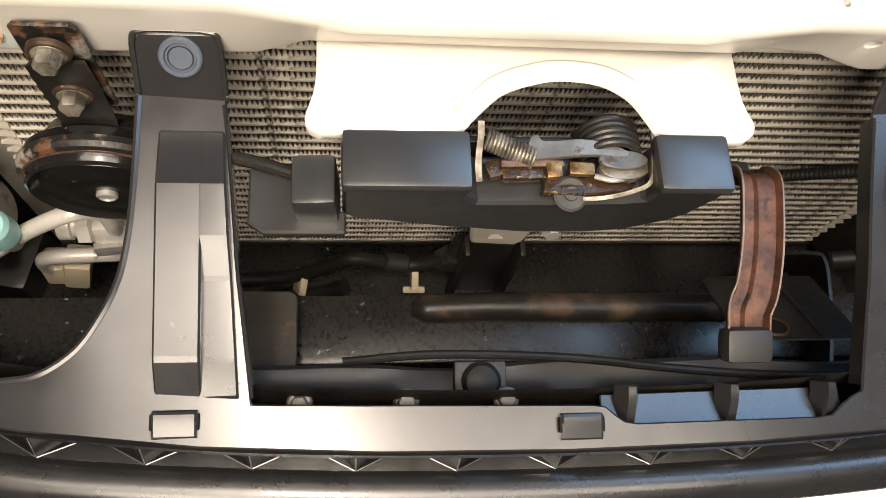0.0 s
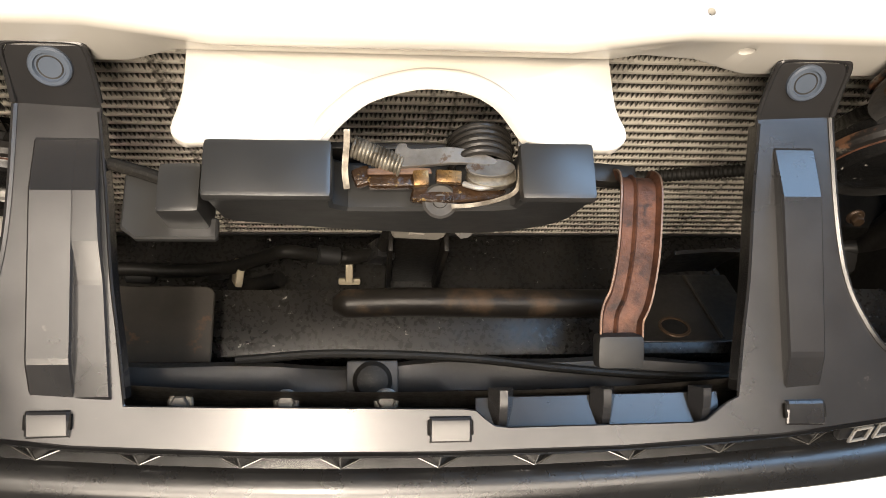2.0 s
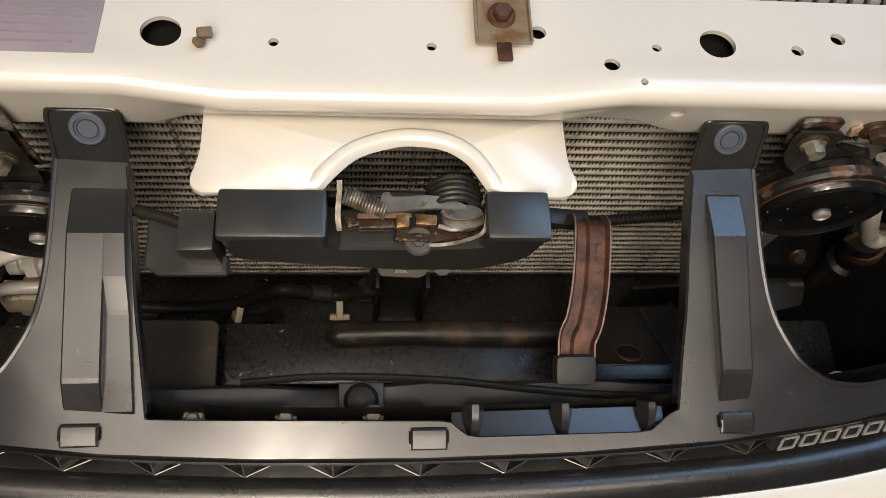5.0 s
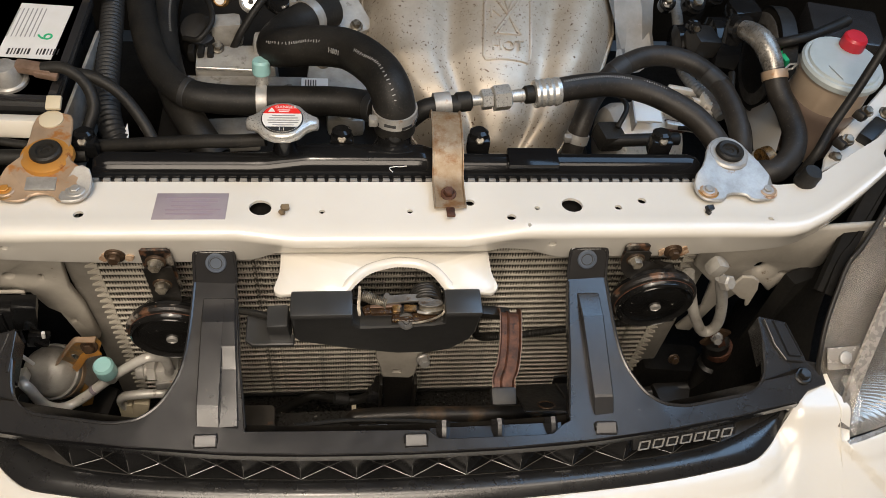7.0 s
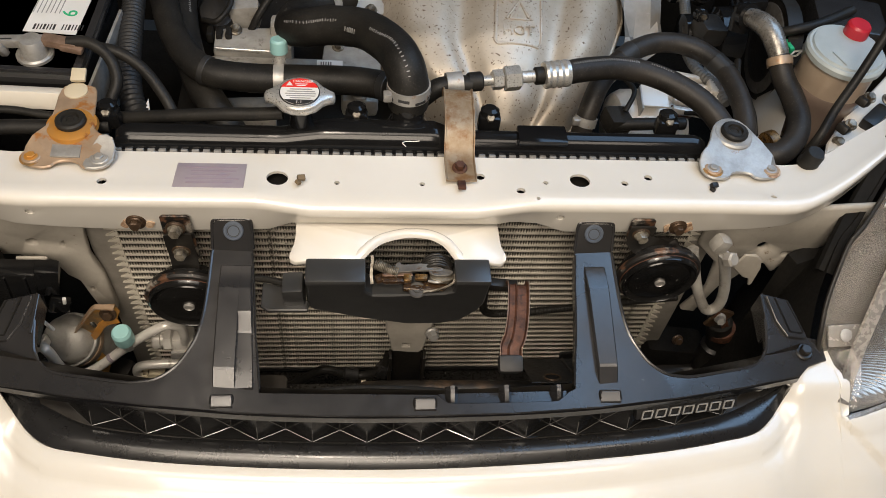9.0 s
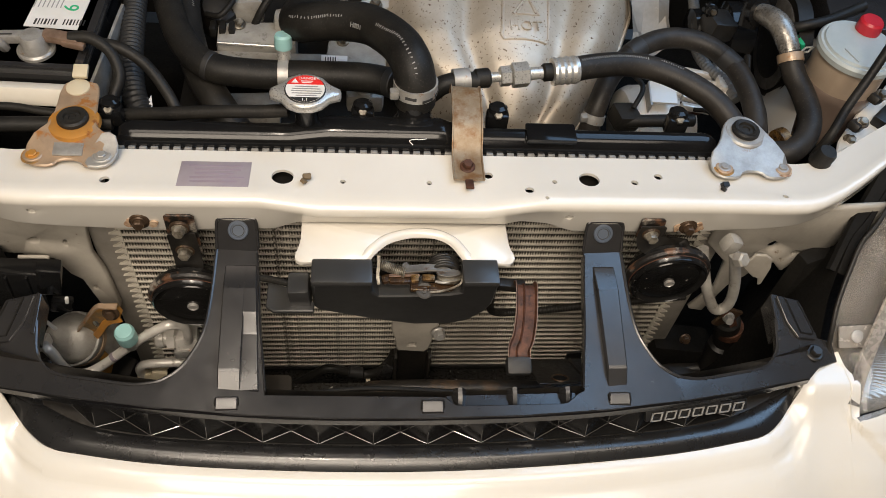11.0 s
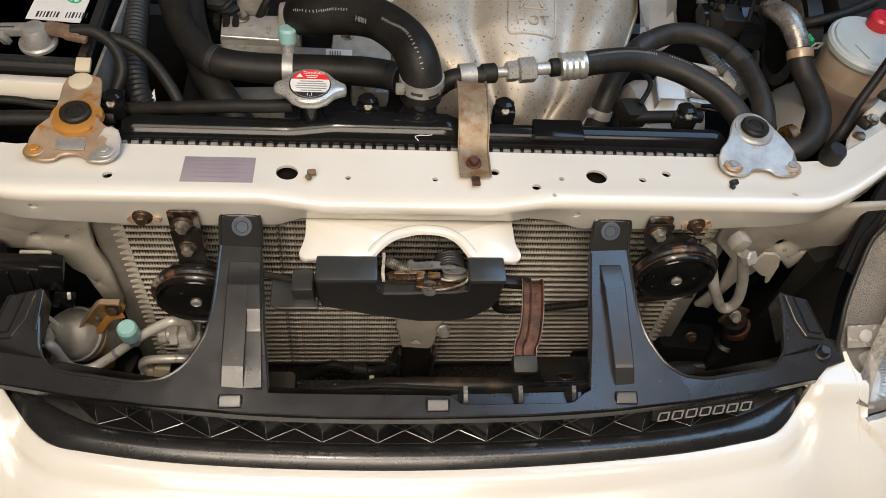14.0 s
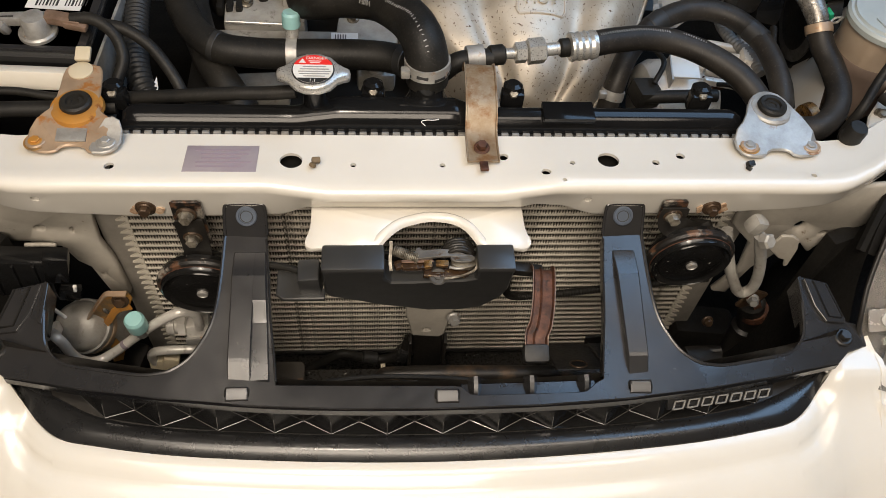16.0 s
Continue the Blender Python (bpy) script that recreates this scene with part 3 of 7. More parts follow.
sweep(bm, [(0.010, -0.058, 0.688), (0.018, -0.061, 0.690), (0.026, -0.0595, 0.690), (0.032, -0.056, 0.690)], 0.0016, 10)
part("spring_leg", bm, STEEL, latch)
bm = block(bmesh.new(), (-0.010, -0.033, 0.655), (0.10, 0.004, 0.05), None, 0.001)
part("back_plate", bm, DARK, latch)

# ---- condenser ----
cond = thing("condenser", "dusty grey air conditioning condenser with flat tubes and corrugated fins", "condenser", (0, 0.055, 0.28))
CX, CY, CZ0, PITCH, ROWS_N = 0.343, 0.050, 0.336, 0.0116, 33
# Black sheet behind the fins; the dark depth is in its colour.
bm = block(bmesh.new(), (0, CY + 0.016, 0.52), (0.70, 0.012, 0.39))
part("core", bm, BLACK_AND_SHADE, cond)
first = None
for k in range(ROWS_N):
    z = CZ0 + k * PITCH
    if first is None:
        bm = block(bmesh.new(), (0, 0, 0), (2 * CX, 0.0205, 0.0028), None, 0.0009)
        first = part("tube", bm, TUBE, cond)
        first.location = (0, CY, z)
    else:
        o = first.copy()
        scene.collection.objects.link(o)
        o.location = (0, CY, z)
vs, fs = [], []
for k in range(ROWS_N - 1):
    z0, z1 = CZ0 + k * PITCH + 0.0018, CZ0 + (k + 1) * PITCH - 0.0018
    n = 420
    for j in range(n + 1):
        x = -CX + 2 * CX * j / n + random.uniform(-0.0003, 0.0003)
        z = z0 if j % 2 else z1
        i = len(vs)
        dy = random.uniform(-0.0006, 0.0006)
        vs += [(x, CY - 0.0086 + dy, z), (x, CY + 0.009, z)]
        if j:
            fs.append((i - 2, i - 1, i + 1, i))
# Pale ribbons on the front edges paint the light they catch.
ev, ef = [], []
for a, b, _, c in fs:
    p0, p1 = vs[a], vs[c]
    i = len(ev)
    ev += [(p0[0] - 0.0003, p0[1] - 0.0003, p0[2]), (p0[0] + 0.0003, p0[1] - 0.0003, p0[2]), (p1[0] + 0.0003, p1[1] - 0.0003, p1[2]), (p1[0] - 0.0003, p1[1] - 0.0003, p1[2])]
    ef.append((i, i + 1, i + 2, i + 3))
me = bpy.data.meshes.new("lit_fin_edges")
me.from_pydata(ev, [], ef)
me.materials.append(FINEDGE_LIT)
edges = new("lit_fin_edges", me)
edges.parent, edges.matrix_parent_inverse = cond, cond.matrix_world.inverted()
tagged(edges, "front edges of the fins, coloured pale as if lit", kind="stuff")
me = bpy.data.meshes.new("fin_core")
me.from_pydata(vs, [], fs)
me.materials.append(FIN_SHADED)
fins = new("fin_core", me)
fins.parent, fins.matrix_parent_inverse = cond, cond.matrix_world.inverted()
tagged(fins, "corrugated alloy fins, darkened for the shade between them", kind="stuff")
for sx in (-1, 1):
    bm = bmesh.new()
    block(bm, (sx * (CX + 0.0185), CY + 0.004, 0.518), (0.032, 0.022, 0.414), None, 0.005)
    part("header_tank", bm, HEADER, cond, "dull grey header")
    bm = bmesh.new()
    tooth = [(sx * (CX - 0.003), CY - 0.0108, -0.0040), (sx * (CX - 0.003), CY - 0.0085, 0.0030), (sx * (CX + 0.0115), CY - 0.0100, -0.0040)]
    f1 = [bm.verts.new(q) for q in tooth]
    f2 = [bm.verts.new((x, CY + 0.002, z)) for x, y, z in tooth]
    bm.faces.new(f1)
    bm.faces.new(f2[::-1])
    for a in range(3):
        bm.faces.new((f1[a], f1[(a + 1) % 3], f2[(a + 1) % 3], f2[a]))
    end_fin = part("end_fin", bm, TUBE, cond)
    for k in range(ROWS_N - 1):
        o = end_fin if k == 0 else end_fin.copy()
        if k:
            scene.collection.objects.link(o)
        o.location = (0, 0, CZ0 + (k + 0.5) * PITCH)
bm = block(bmesh.new(), (0, CY, CZ0 - 0.007), (0.72, 0.022, 0.008), None, 0.002)
part("bottom_rail", bm, DARK, cond)
bm = block(bmesh.new(), (0, CY, CZ0 + ROWS_N * PITCH), (0.72, 0.022, 0.006), None, 0.002)
part("top_rail", bm, PRIMER, cond)

# ---- grille shroud ----
def hollow_tab(x, y, z, w):
    """A moulded ramp, steep at the back, with shaded slits painted as black blocks at its ends."""
    bm = bmesh.new()
    prof = [(0.0068, -0.003), (0.0066, 0.0020), (0.0056, 0.0040), (0.0040, 0.0044), (0.0010, 0.0036), (-0.0062, 0.0006), (-0.0070, -0.003)]
    vs = loft(bm, [[(x + d, y + a, z + b * k) for a, b in prof] for d, k in ((-w / 2, 0.75), (-w / 2 + 0.0012, 1), (w / 2 - 0.0012, 1), (w / 2, 0.75))], close=True)
    bm.faces.new(vs[0])
    bm.faces.new(vs[-1][::-1])
    pocket = part("foot_tab", bm, PLASTIC, shroud, "", 12)
    # Black blocks paint the shade of open slits at both ends.
    for d in (-1, 1):
        part("slit_shade", block(bmesh.new(), (x + d * (w / 2 + 0.0002), y + 0.0008, z + 0.0012), (0.0016, 0.0080, 0.0030), (8, 0, 0), 0.0006), BLACK_AND_SHADE, pocket)


shroud = thing("grille_shroud", "satin black plastic shroud with two arms over the radiator", "shroud", (0, -0.17, 0.62))


def shroud_z(x, y):
    z = 0.6850 + 0.285 * y if y > -0.163 else 0.6385 + 0.15 * (y + 0.163)
    return z - 0.033 * (max(0.0, abs(x) - 0.22) / 0.205) ** 1.7


HALF = [(0.173, -0.100), (0.1795, -0.014), (0.1800, 0.006), (0.1835, 0.0105), (0.2180, 0.0105), (0.2225, 0.006), (0.2230, -0.012), (0.2248, -0.055), (0.2275, -0.084), (0.2320, -0.104), (0.2400, -0.1205),
        (0.2515, -0.1360), (0.2680, -0.1465), (0.2845, -0.1492), (0.3030, -0.1485), (0.3430, -0.1400), (0.3700, -0.1335), (0.3860, -0.1265), (0.3980, -0.1140), (0.4035, -0.1005), (0.4070, -0.0730), (0.4055, -0.0460), (0.4095, -0.0430), (0.4460, -0.0450), (0.4630, -0.0865),
        (0.4830, -0.0870), (0.4860, -0.1100), (0.4570, -0.1215), (0.4420, -0.1345), (0.3565, -0.1575), (0.2775, -0.1735), (0.191, -0.1840), (0.100, -0.1890)]
BACK_EDGE = [(-0.1655, -0.1635), (-0.150, -0.1640), (-0.111, -0.1650), (0.012, -0.1675), (0.0190, -0.1685), (0.0240, -0.1730), (0.0290, -0.1765), (0.036, -0.1775), (0.138, -0.1765), (0.1465, -0.1755), (0.1530, -0.1705), (0.1590, -0.1660), (0.1655, -0.1630)]
right = HALF
left = [(-x, y) for x, y in HALF][::-1]
outline = BACK_EDGE + right + [(0.0, -0.1905)] + left
bm = sheet(bmesh.new(), outline, 0.0032, shroud_z, bevel=0.0008)
for v in bm.verts:  # the upright tabs at the tops of the arms
    if v.co.y > -0.0115:
        k = (v.co.y + 0.0115) / 0.022
        v.co.z += 0.024 * k
        v.co.y = -0.0115 + 0.0165 * k
part("panel", bm, PLASTIC, shroud, "", 25)
EDGE_R = [(0.100, -0.1890), (0.191, -0.1840), (0.2775, -0.1735), (0.3565, -0.1575), (0.4420, -0.1345)]
edge_pts = sorted([(-x, y) for x, y in EDGE_R] + [(0, -0.1905)] + EDGE_R)
curve = spline([(x, y, 0) for x, y in edge_pts], 6)
bm = bmesh.new()
rows = [[(p.x, p.y + 0.0008, shroud_z(p.x, p.y) - 0.001) for p in curve], [(p.x, p.y - 0.0010, shroud_z(p.x, p.y) - 0.003) for p in curve],
        [(p.x, p.y - 0.0014, shroud_z(p.x, p.y) - 0.012) for p in curve], [(p.x, p.y + 0.003, shroud_z(p.x, p.y) - 0.012) for p in curve]]
loft(bm, rows)
part("front_lip", bm, TANK, shroud)


def rim(pts, name="rim", h=0.006, w=0.0016):
    bm = bmesh.new()
    q = spline([(x, y, 0) for x, y in pts], 5)
    sweep(bm, [(p.x, p.y, shroud_z(p.x, p.y) - 0.0015) for p in q], 0, profile=[(-w, -h), (w, -h), (w, 0.0022), (0, 0.0030), (-w, 0.0022)], up=(0, 0, 1), smooth=False)
    return part(name, bm, PLASTIC, shroud)


for s in (-1, 1):
    rim([(s * x, y) for x, y in HALF[6:21]])
    rim([(s * x, y) for x, y in ((0.1655, -0.160), (0.1690, -0.130), (0.173, -0.100), (0.1765, -0.055), (0.1805, -0.016))], "inner_rim", 0.010, 0.0009)
    # raised strip of the arm, with its stepped ends
    xo, xi = s * 0.2130, s * (0.1900 if s < 0 else 0.1885)
    RISE = [(-0.0295, 0.0002), (-0.0310, 0.0012), (-0.0555, 0.0078), (-0.0590, 0.0085), (-0.1000, 0.0085), (-0.1415, 0.0085), (-0.1445, 0.0080), (-0.1600, 0.0004), (-0.1615, -0.0010)]
    ys = sorted({q[0] for q in RISE} | {-0.0840, -0.0865, -0.1020, -0.1045, -0.1595}, reverse=True)
    h_at = lambda y: mixline(sorted(RISE), y)
    bm, rows = bmesh.new(), []
    for y in ys:
        b, h = shroud_z(xo, y), h_at(y)
        shift = s * 0.0035 * max(0.0, (-y - 0.03) / 0.13) if s > 0 else 0.0
        d = -s * 0.0011
        rows.append([(xo, y, b - 0.002), (xo, y, b + h - 0.0011), (xo + d, y, b + h), (xi + shift - d, y, b + h), (xi + shift, y, b + h - 0.0011), (xi + shift, y, b - 0.002)])
    loft(bm, rows)
    part("raised_strip", bm, PLASTIC, shroud, "", 5)
    if s < 0:
        STEP_H = [(-0.0295, 0.0002), (-0.0310, 0.0012), (-0.0555, 0.0078), (-0.0590, 0.0085), (-0.0840, 0.0085), (-0.0865, 0.0080), (-0.1020, 0.0036), (-0.1045, 0.0032), (-0.1595, 0.0026), (-0.1615, -0.001)]
        bm, rows = bmesh.new(), []
        for y in ys:
            b, h = shroud_z(xo, y), mixline(sorted(STEP_H), y)
            xn = -mixline([(-0.162, 0.1715), (-0.03, 0.1800)], y)
            rows.append([(xi - 0.0012, y, b + min(h, h_at(y)) - 0.0001), (xi, y, b + min(h, h_at(y))), (xn - 0.0011, y, b + h), (xn, y, b + h - 0.0011), (xn, y, b - 0.002)])
        loft(bm, rows)
        part("arm_step", bm, PLASTIC, shroud, "", 5)
    # pocket at the foot of the arm
    hollow_tab(s * 0.2025, -0.1725, 0.6380, 0.022)
    # ring clip
    bm = lathe(bmesh.new(), (s * 0.1995, -0.0020, 0.7020), (0, -0.83, 0.56), [(0.0074, 0.0004), (0.0080, 0.0020), (0.0098, 0.0020), (0.0108, 0.0010), (0.0108, -0.002), (0.0062, -0.002)], 32)
    part("ring_clip", bm, BLUERING, shroud, "grey-blue push clip")
    bm = lathe(bmesh.new(), (s * 0.1995, -0.0020, 0.7015), (0, -0.83, 0.56), [(0.0076, -0.002), (0.0076, 0.0002), (0.0064, 0.0008), (0.003, 0.0002), (0, 0.0002)], 28)
    part("clip_pin", bm, SCUFF, shroud)
    part("tab_rim", sweep(bmesh.new(), [(s * 0.1795, -0.012, 0.6835), (s * 0.1800, -0.004, 0.695), (s * 0.1808, 0.0035, 0.7095), (s * 0.1850, 0.0055, 0.7130), (s * 0.2005, 0.0058, 0.7135), (s * 0.2165, 0.0055, 0.7130), (s * 0.2216, 0.0035, 0.7095), (s * 0.2226, -0.004, 0.695), (s * 0.2230, -0.012, 0.6835)], 0.0017, 8, 4), PLASTIC, shroud)
    # end bracket with its bolt
    bm = bmesh.new()
    plate = [(s * 0.4130, -0.047), (s * 0.4440, -0.049), (s * 0.4600, -0.0865), (s * 0.4570, -0.0910), (s * 0.4330, -0.0920), (s * 0.4210, -0.076)]
    sheet(bm, plate if s < 0 else plate[::-1], 0.004, lambda x, y: shroud_z(x, y) + 0.0040, bevel=0.0006)
    part("end_plate", bm, PLASTIC, shroud)
    bm = bmesh.new()
    ribs = [(s * 0.4240, -0.0488), (s * 0.4410, -0.0500), (s * 0.4555, -0.0835), (s * 0.4530, -0.0860), (s * 0.4370, -0.0865)]
    sheet(bm, ribs if s < 0 else ribs[::-1], 0.003, lambda x, y: shroud_z(x, y) + 0.0044, bevel=0.0004)
    part("end_panel", bm, PLASTIC, shroud)
    # Black strip on the surface paints the shade in the panel's groove.
    groove = [ribs[k] for k in (0, 4, 3, 2, 1)]
    bm = sweep(bmesh.new(), [(x, y, shroud_z(x, y) + 0.0046) for x, y in groove], 0, profile=[(-0.0009, -0.001), (0.0009, -0.001), (0.0009, 0.0004), (-0.0009, 0.0004)], up=(0, 0, 1), smooth=False)
    part("groove_shade_strip", bm, BLACK_AND_SHADE, shroud, "black strip for the shade in the groove round the end panel")
    bm = bmesh.new()
    sheet(bm, [(s * 0.4055, -0.046), (s * 0.4100, -0.043), (s * 0.4120, -0.086), (s * 0.4070, -0.088)][::-1 if s > 0 else 1], 0.030, lambda x, y: shroud_z(x, y) + 0.0020, bevel=0.0008)
    part("end_wall", bm, PLASTIC, shroud)
    bm = hexnut(bmesh.new(), (s * 0.4530, -0.1060, shroud_z(0.453, -0.106) + 0.001), (0, -0.1, 1), 0.0115, 0.009, 0.0105)
    part("bolt", bm, DARK, shroud, "black hex bolt")
hollow_tab(0.0045, -0.1785, 0.6372, 0.0225)
# pocket in the bar, lower shelf with three ribs
bm = bmesh.new()
sheet(bm, [(0.020, -0.160), (0.020, -0.170), (0.032, -0.1800), (0.146, -0.1785), (0.160, -0.168), (0.160, -0.158)], 0.002, lambda x, y: 0.625, bevel=0.0006)
part("pocket_shelf", bm, PLASTIC, shroud)
for x in (0.0340, 0.0915, 0.1480):
    bm = bmesh.new()
    sweep(bm, [(x, -0.158, 0.6375), (x, -0.166, 0.6345), (x, -0.176, 0.6265)], 0, profile=[(-0.007, -0.008), (0.007, -0.008), (0.0022, 0.0025), (-0.0022, 0.0025)], up=(0, 0, 1))
    part("pocket_rib", bm, PLASTIC, shroud)

# ---- grille ----
grille = thing("front_grille", "black plastic front grille with a row of faceted diamonds", "grille", (0, -0.19, 0.58))
UPPER = [(-0.445, -0.132), (-0.400, -0.146), (-0.345, -0.158), (-0.270, -0.1710), (-0.185, -0.1800), (-0.095, -0.1855), (0.0, -0.1870), (0.095, -0.1855), (0.185, -0.1800), (0.270, -0.1710), (0.345, -0.158), (0.400, -0.146), (0.445, -0.132)]
LOWER = [(-0.430, -0.133), (-0.405, -0.143), (-0.350, -0.170), (-0.287, -0.1825), (-0.228, -0.1885), (-0.112, -0.1955), (0.0, -0.1975), (0.112, -0.1955), (0.228, -0.1885), (0.287, -0.1825), (0.350, -0.170), (0.405, -0.147), (0.430, -0.133)]
BAND = [(-0.456, -0.110), (-0.438, -0.137), (-0.415, -0.165), (-0.388, -0.1855), (-0.350, -0.1945), (-0.283, -0.2050), (-0.200, -0.2125), (-0.100, -0.2180), (0.0, -0.2200), (0.100, -0.2180), (0.200, -0.2125), (0.283, -0.2050), (0.350, -0.1945), (0.388, -0.1855), (0.415, -0.165), (0.438, -0.137), (0.456, -0.110)]
up_c, low_c, band_c = (spline([(x, y, 0) for x, y in t], 8) for t in (UPPER, LOWER, BAND))
up_at = lambda x: mixline([(p.x, p.y) for p in up_c], x)
low_at = lambda x: mixline([(p.x, p.y) for p in low_c], x)
bm = bmesh.new()
loft(bm, [[(p.x, p.y + 0.030, 0.628) for p in up_c], [(p.x, p.y + 0.026, 0.60) for p in up_c], [(p.x, p.y + 0.020, 0.580) for p in low_c[:len(up_c)]], [(p.x, p.y + 0.001, 0.577) for p in low_c[:len(up_c)]]])
part("backing", bm, DARK, grille)
cell = 0.0575
ZT, ZB = 0.617, 0.580


def facets(name, corners, faces):
    bm = bmesh.new()
    v = [bm.verts.new(q) for q in corners]
    for fc in faces:
        bm.faces.new([v[q] for q in fc])
    bmesh.ops.solidify(bm, geom=list(bm.faces), thickness=0.0010)
    return part(name, bm, FACET, grille, angle=8)


ring = lambda x, z, d: Vector((x, low_at(x) * (ZT - z) / (ZT - ZB) + up_at(x) * (z - ZB) / (ZT - ZB) + d, z))
for k in range(-7, 8):
    xm = 0.0025 + cell * k
    x0, x1 = xm - cell / 2, xm + cell / 2
    if abs(xm) > 0.375:
        continue
    end = abs(x1) > 0.37
    tip, crest = ring(xm, ZB, 0.0028) + Vector((0, 0, 0.002)), ring(xm, ZT, 0.004)
    nl, nr = ring(x0, ZB, 0.0165) + Vector((0, 0, 0.003)), ring(x1, ZB, 0.0165) + Vector((0, 0, 0.003))
    facets("diamond", [crest, nl, tip, nr], [(0, 1, 2), (0, 2, 3)])
    nxt, ntip = ring(xm + cell, ZT, 0.004), ring(xm + cell, ZB, 0.0028) + Vector((0, 0, 0.002))
    back = ring(x1, ZT - 0.002, 0.016)
    if not end:
        facets("upper_facet", [crest, nr, nxt, back], [(0, 1, 3), (1, 2, 3)])
        facets("lower_facet", [tip, ntip, nr], [(0, 1, 2)])
    for a, b in ((nl, tip), (tip, nr), (nl, crest), (crest, nr), (tip, tip.lerp(crest, 0.5)), (nr, nr.lerp(back, 0.5))):
        part("lattice_edge", sweep(bmesh.new(), [a, b], 0.0006, 8, smooth=False), EDGEGLINT, grille)
# smooth lower band
bm = bmesh.new()
rows = []
n = 96
lo = spline([(x, y, 0) for x, y in LOWER], 10)
ba = spline([(x, y, 0) for x, y in BAND], 8)
for k in range(n + 1):
    a = Vector(lo[round(k / n * (len(lo) - 1))])
    b = Vector(ba[round(k / n * (len(ba) - 1))])
    mid = (a + b) / 2
    rows.append([(a.x, a.y + 0.012, 0.574), (a.x, a.y + 0.001, 0.5785), (a.x, a.y - 0.0006, 0.5795), (a.x * 0.75 + b.x * 0.25, a.y * 0.75 + b.y * 0.25, 0.5795),
                 (*mid.to_2d(), 0.5800), (a.x * 0.25 + b.x * 0.75, a.y * 0.25 + b.y * 0.75, 0.5775), (*b.to_2d(), 0.5720), (b.x, b.y + 0.001, 0.560), (b.x, b.y + 0.012, 0.553)])
loft(bm, rows)
part("lower_band", bm, GLOSS, grille, "smooth gloss black lower lip", 40)
# end caps
for s in (-1, 1):
    bm = bmesh.new()
    sheet(bm, [(s * 0.395, -0.150), (s * 0.470, -0.112), (s * 0.46, -0.100), (s * 0.385, -0.135)][::-1 if s < 0 else 1], 0.004, lambda x, y: 0.5745 + 0.25 * (abs(x) - 0.39), bevel=0.001)
    part("end_cap", bm, GLOSS, grille)
BADGE = lambda d: Vector((0.2970 + d, -0.1745 + 0.146 * d, 0.6095 - 0.060 * d))
bm = bmesh.new()
block(bm, BADGE(0) + Vector((0, 0.0035, -0.002)), (0.124, 0.006, 0.0130), (-42, 3.4, 8.3), 0.0018)
plaque = part("badge_plaque", bm, GLOSS, grille)
for d in np.linspace(-0.0490, 0.0490, 7):
    bm = bmesh.new()
    for cx, cz, w, h in ((0, 0.0042, 0.0128, 0.0014), (0, -0.0042, 0.0128, 0.0014), (-0.0056, 0, 0.0016, 0.0098), (0.0056, 0, 0.0016, 0.0098)):
        block(bm, (cx, 0, cz), (w, 0.0016, h), None, 0.0003)
    for v in bm.verts:
        v.co.x += 0.30 * v.co.z
    bm.transform(Matrix.Translation(BADGE(d) + Vector((0, -0.0012, 0.0016))) @ pose(0, 0, 0, -42, 3.4, 8.3))
    part("badge_bar", bm, LETTER, plaque, "silver outlined badge block")

# ---- bumper ----
bumper = thing("front_bumper", "pearl white painted front bumper", "bumper", (0, -0.3, 0.45))
CORNER = [(0.464, -0.122, 0.566), (0.480, -0.150, 0.571), (0.500, -0.1735, 0.573), (0.560, -0.158, 0.577), (0.618, -0.130, 0.587), (0.662, -0.088, 0.607), (0.715, -0.020, 0.645)]
EDGE = [(-x, y, z) for x, y, z in CORNER][::-1] + [(x, y - 0.0006, 0.570) for x, y in BAND[1:-1]] + CORNER
edge = spline(EDGE, 8)
rows = []
for p in edge:
    wide = max(0.0, (abs(p.x) - 0.30) / 0.18)
    w = min(1.0, wide)
    sg = 1 if p.x > 0 else -1
    o = Vector((sg * 0.75 * w * w, -(1 - 0.35 * w), 0)).normalized()
    low = lambda d, z: (p.x + o.x * d, p.y + o.y * d, min(p.z, 0.56 + (p.z - 0.56) * (1 - min(1, d / 0.09))) - z)
    rows.append([(p.x - o.x * 0.006, p.y - o.y * 0.006, p.z - 0.014), (p.x - o.x * 0.001, p.y - o.y * 0.001, p.z - 0.003), (p.x, p.y, p.z), low(0.003, -0.0008), low(0.012, 0.0004), low(0.020, 0.0030), low(0.025, 0.0072), low(0.030, 0.0092),
                 low(0.036, 0.0096), low(0.046, 0.0110), low(0.060, 0.018), low(0.085, 0.034), low(0.105, 0.054), low(0.122, 0.084), low(0.132, 0.13), low(0.134, 0.20), low(0.120, 0.27)])
bm = bmesh.new()
loft(bm, rows)
skin_tree = BVHTree.FromBMesh(bm)
part("skin", bm, BUMPER_WHITE, bumper, "", 60)

# raised corner post that carries the end of the shroud, run smoothly into the skin
POST_Z = [(0.08, 0.6005), (0.136, 0.6005), (0.141, 0.5995), (0.146, 0.5965), (0.152, 0.5900), (0.160, 0.5815), (0.172, 0.5725), (0.195, 0.5600), (0.225, 0.5420), (0.26, 0.512), (0.34, 0.40)]
POST_L = [(0.08, 0.456), (0.116, 0.4535), (0.128, 0.4505), (0.148, 0.4495), (0.175, 0.446), (0.22, 0.43), (0.36, 0.40)]
POST_R = [(0.08, 0.490), (0.112, 0.492), (0.139, 0.505), (0.152, 0.502), (0.170, 0.500), (0.36, 0.51)]


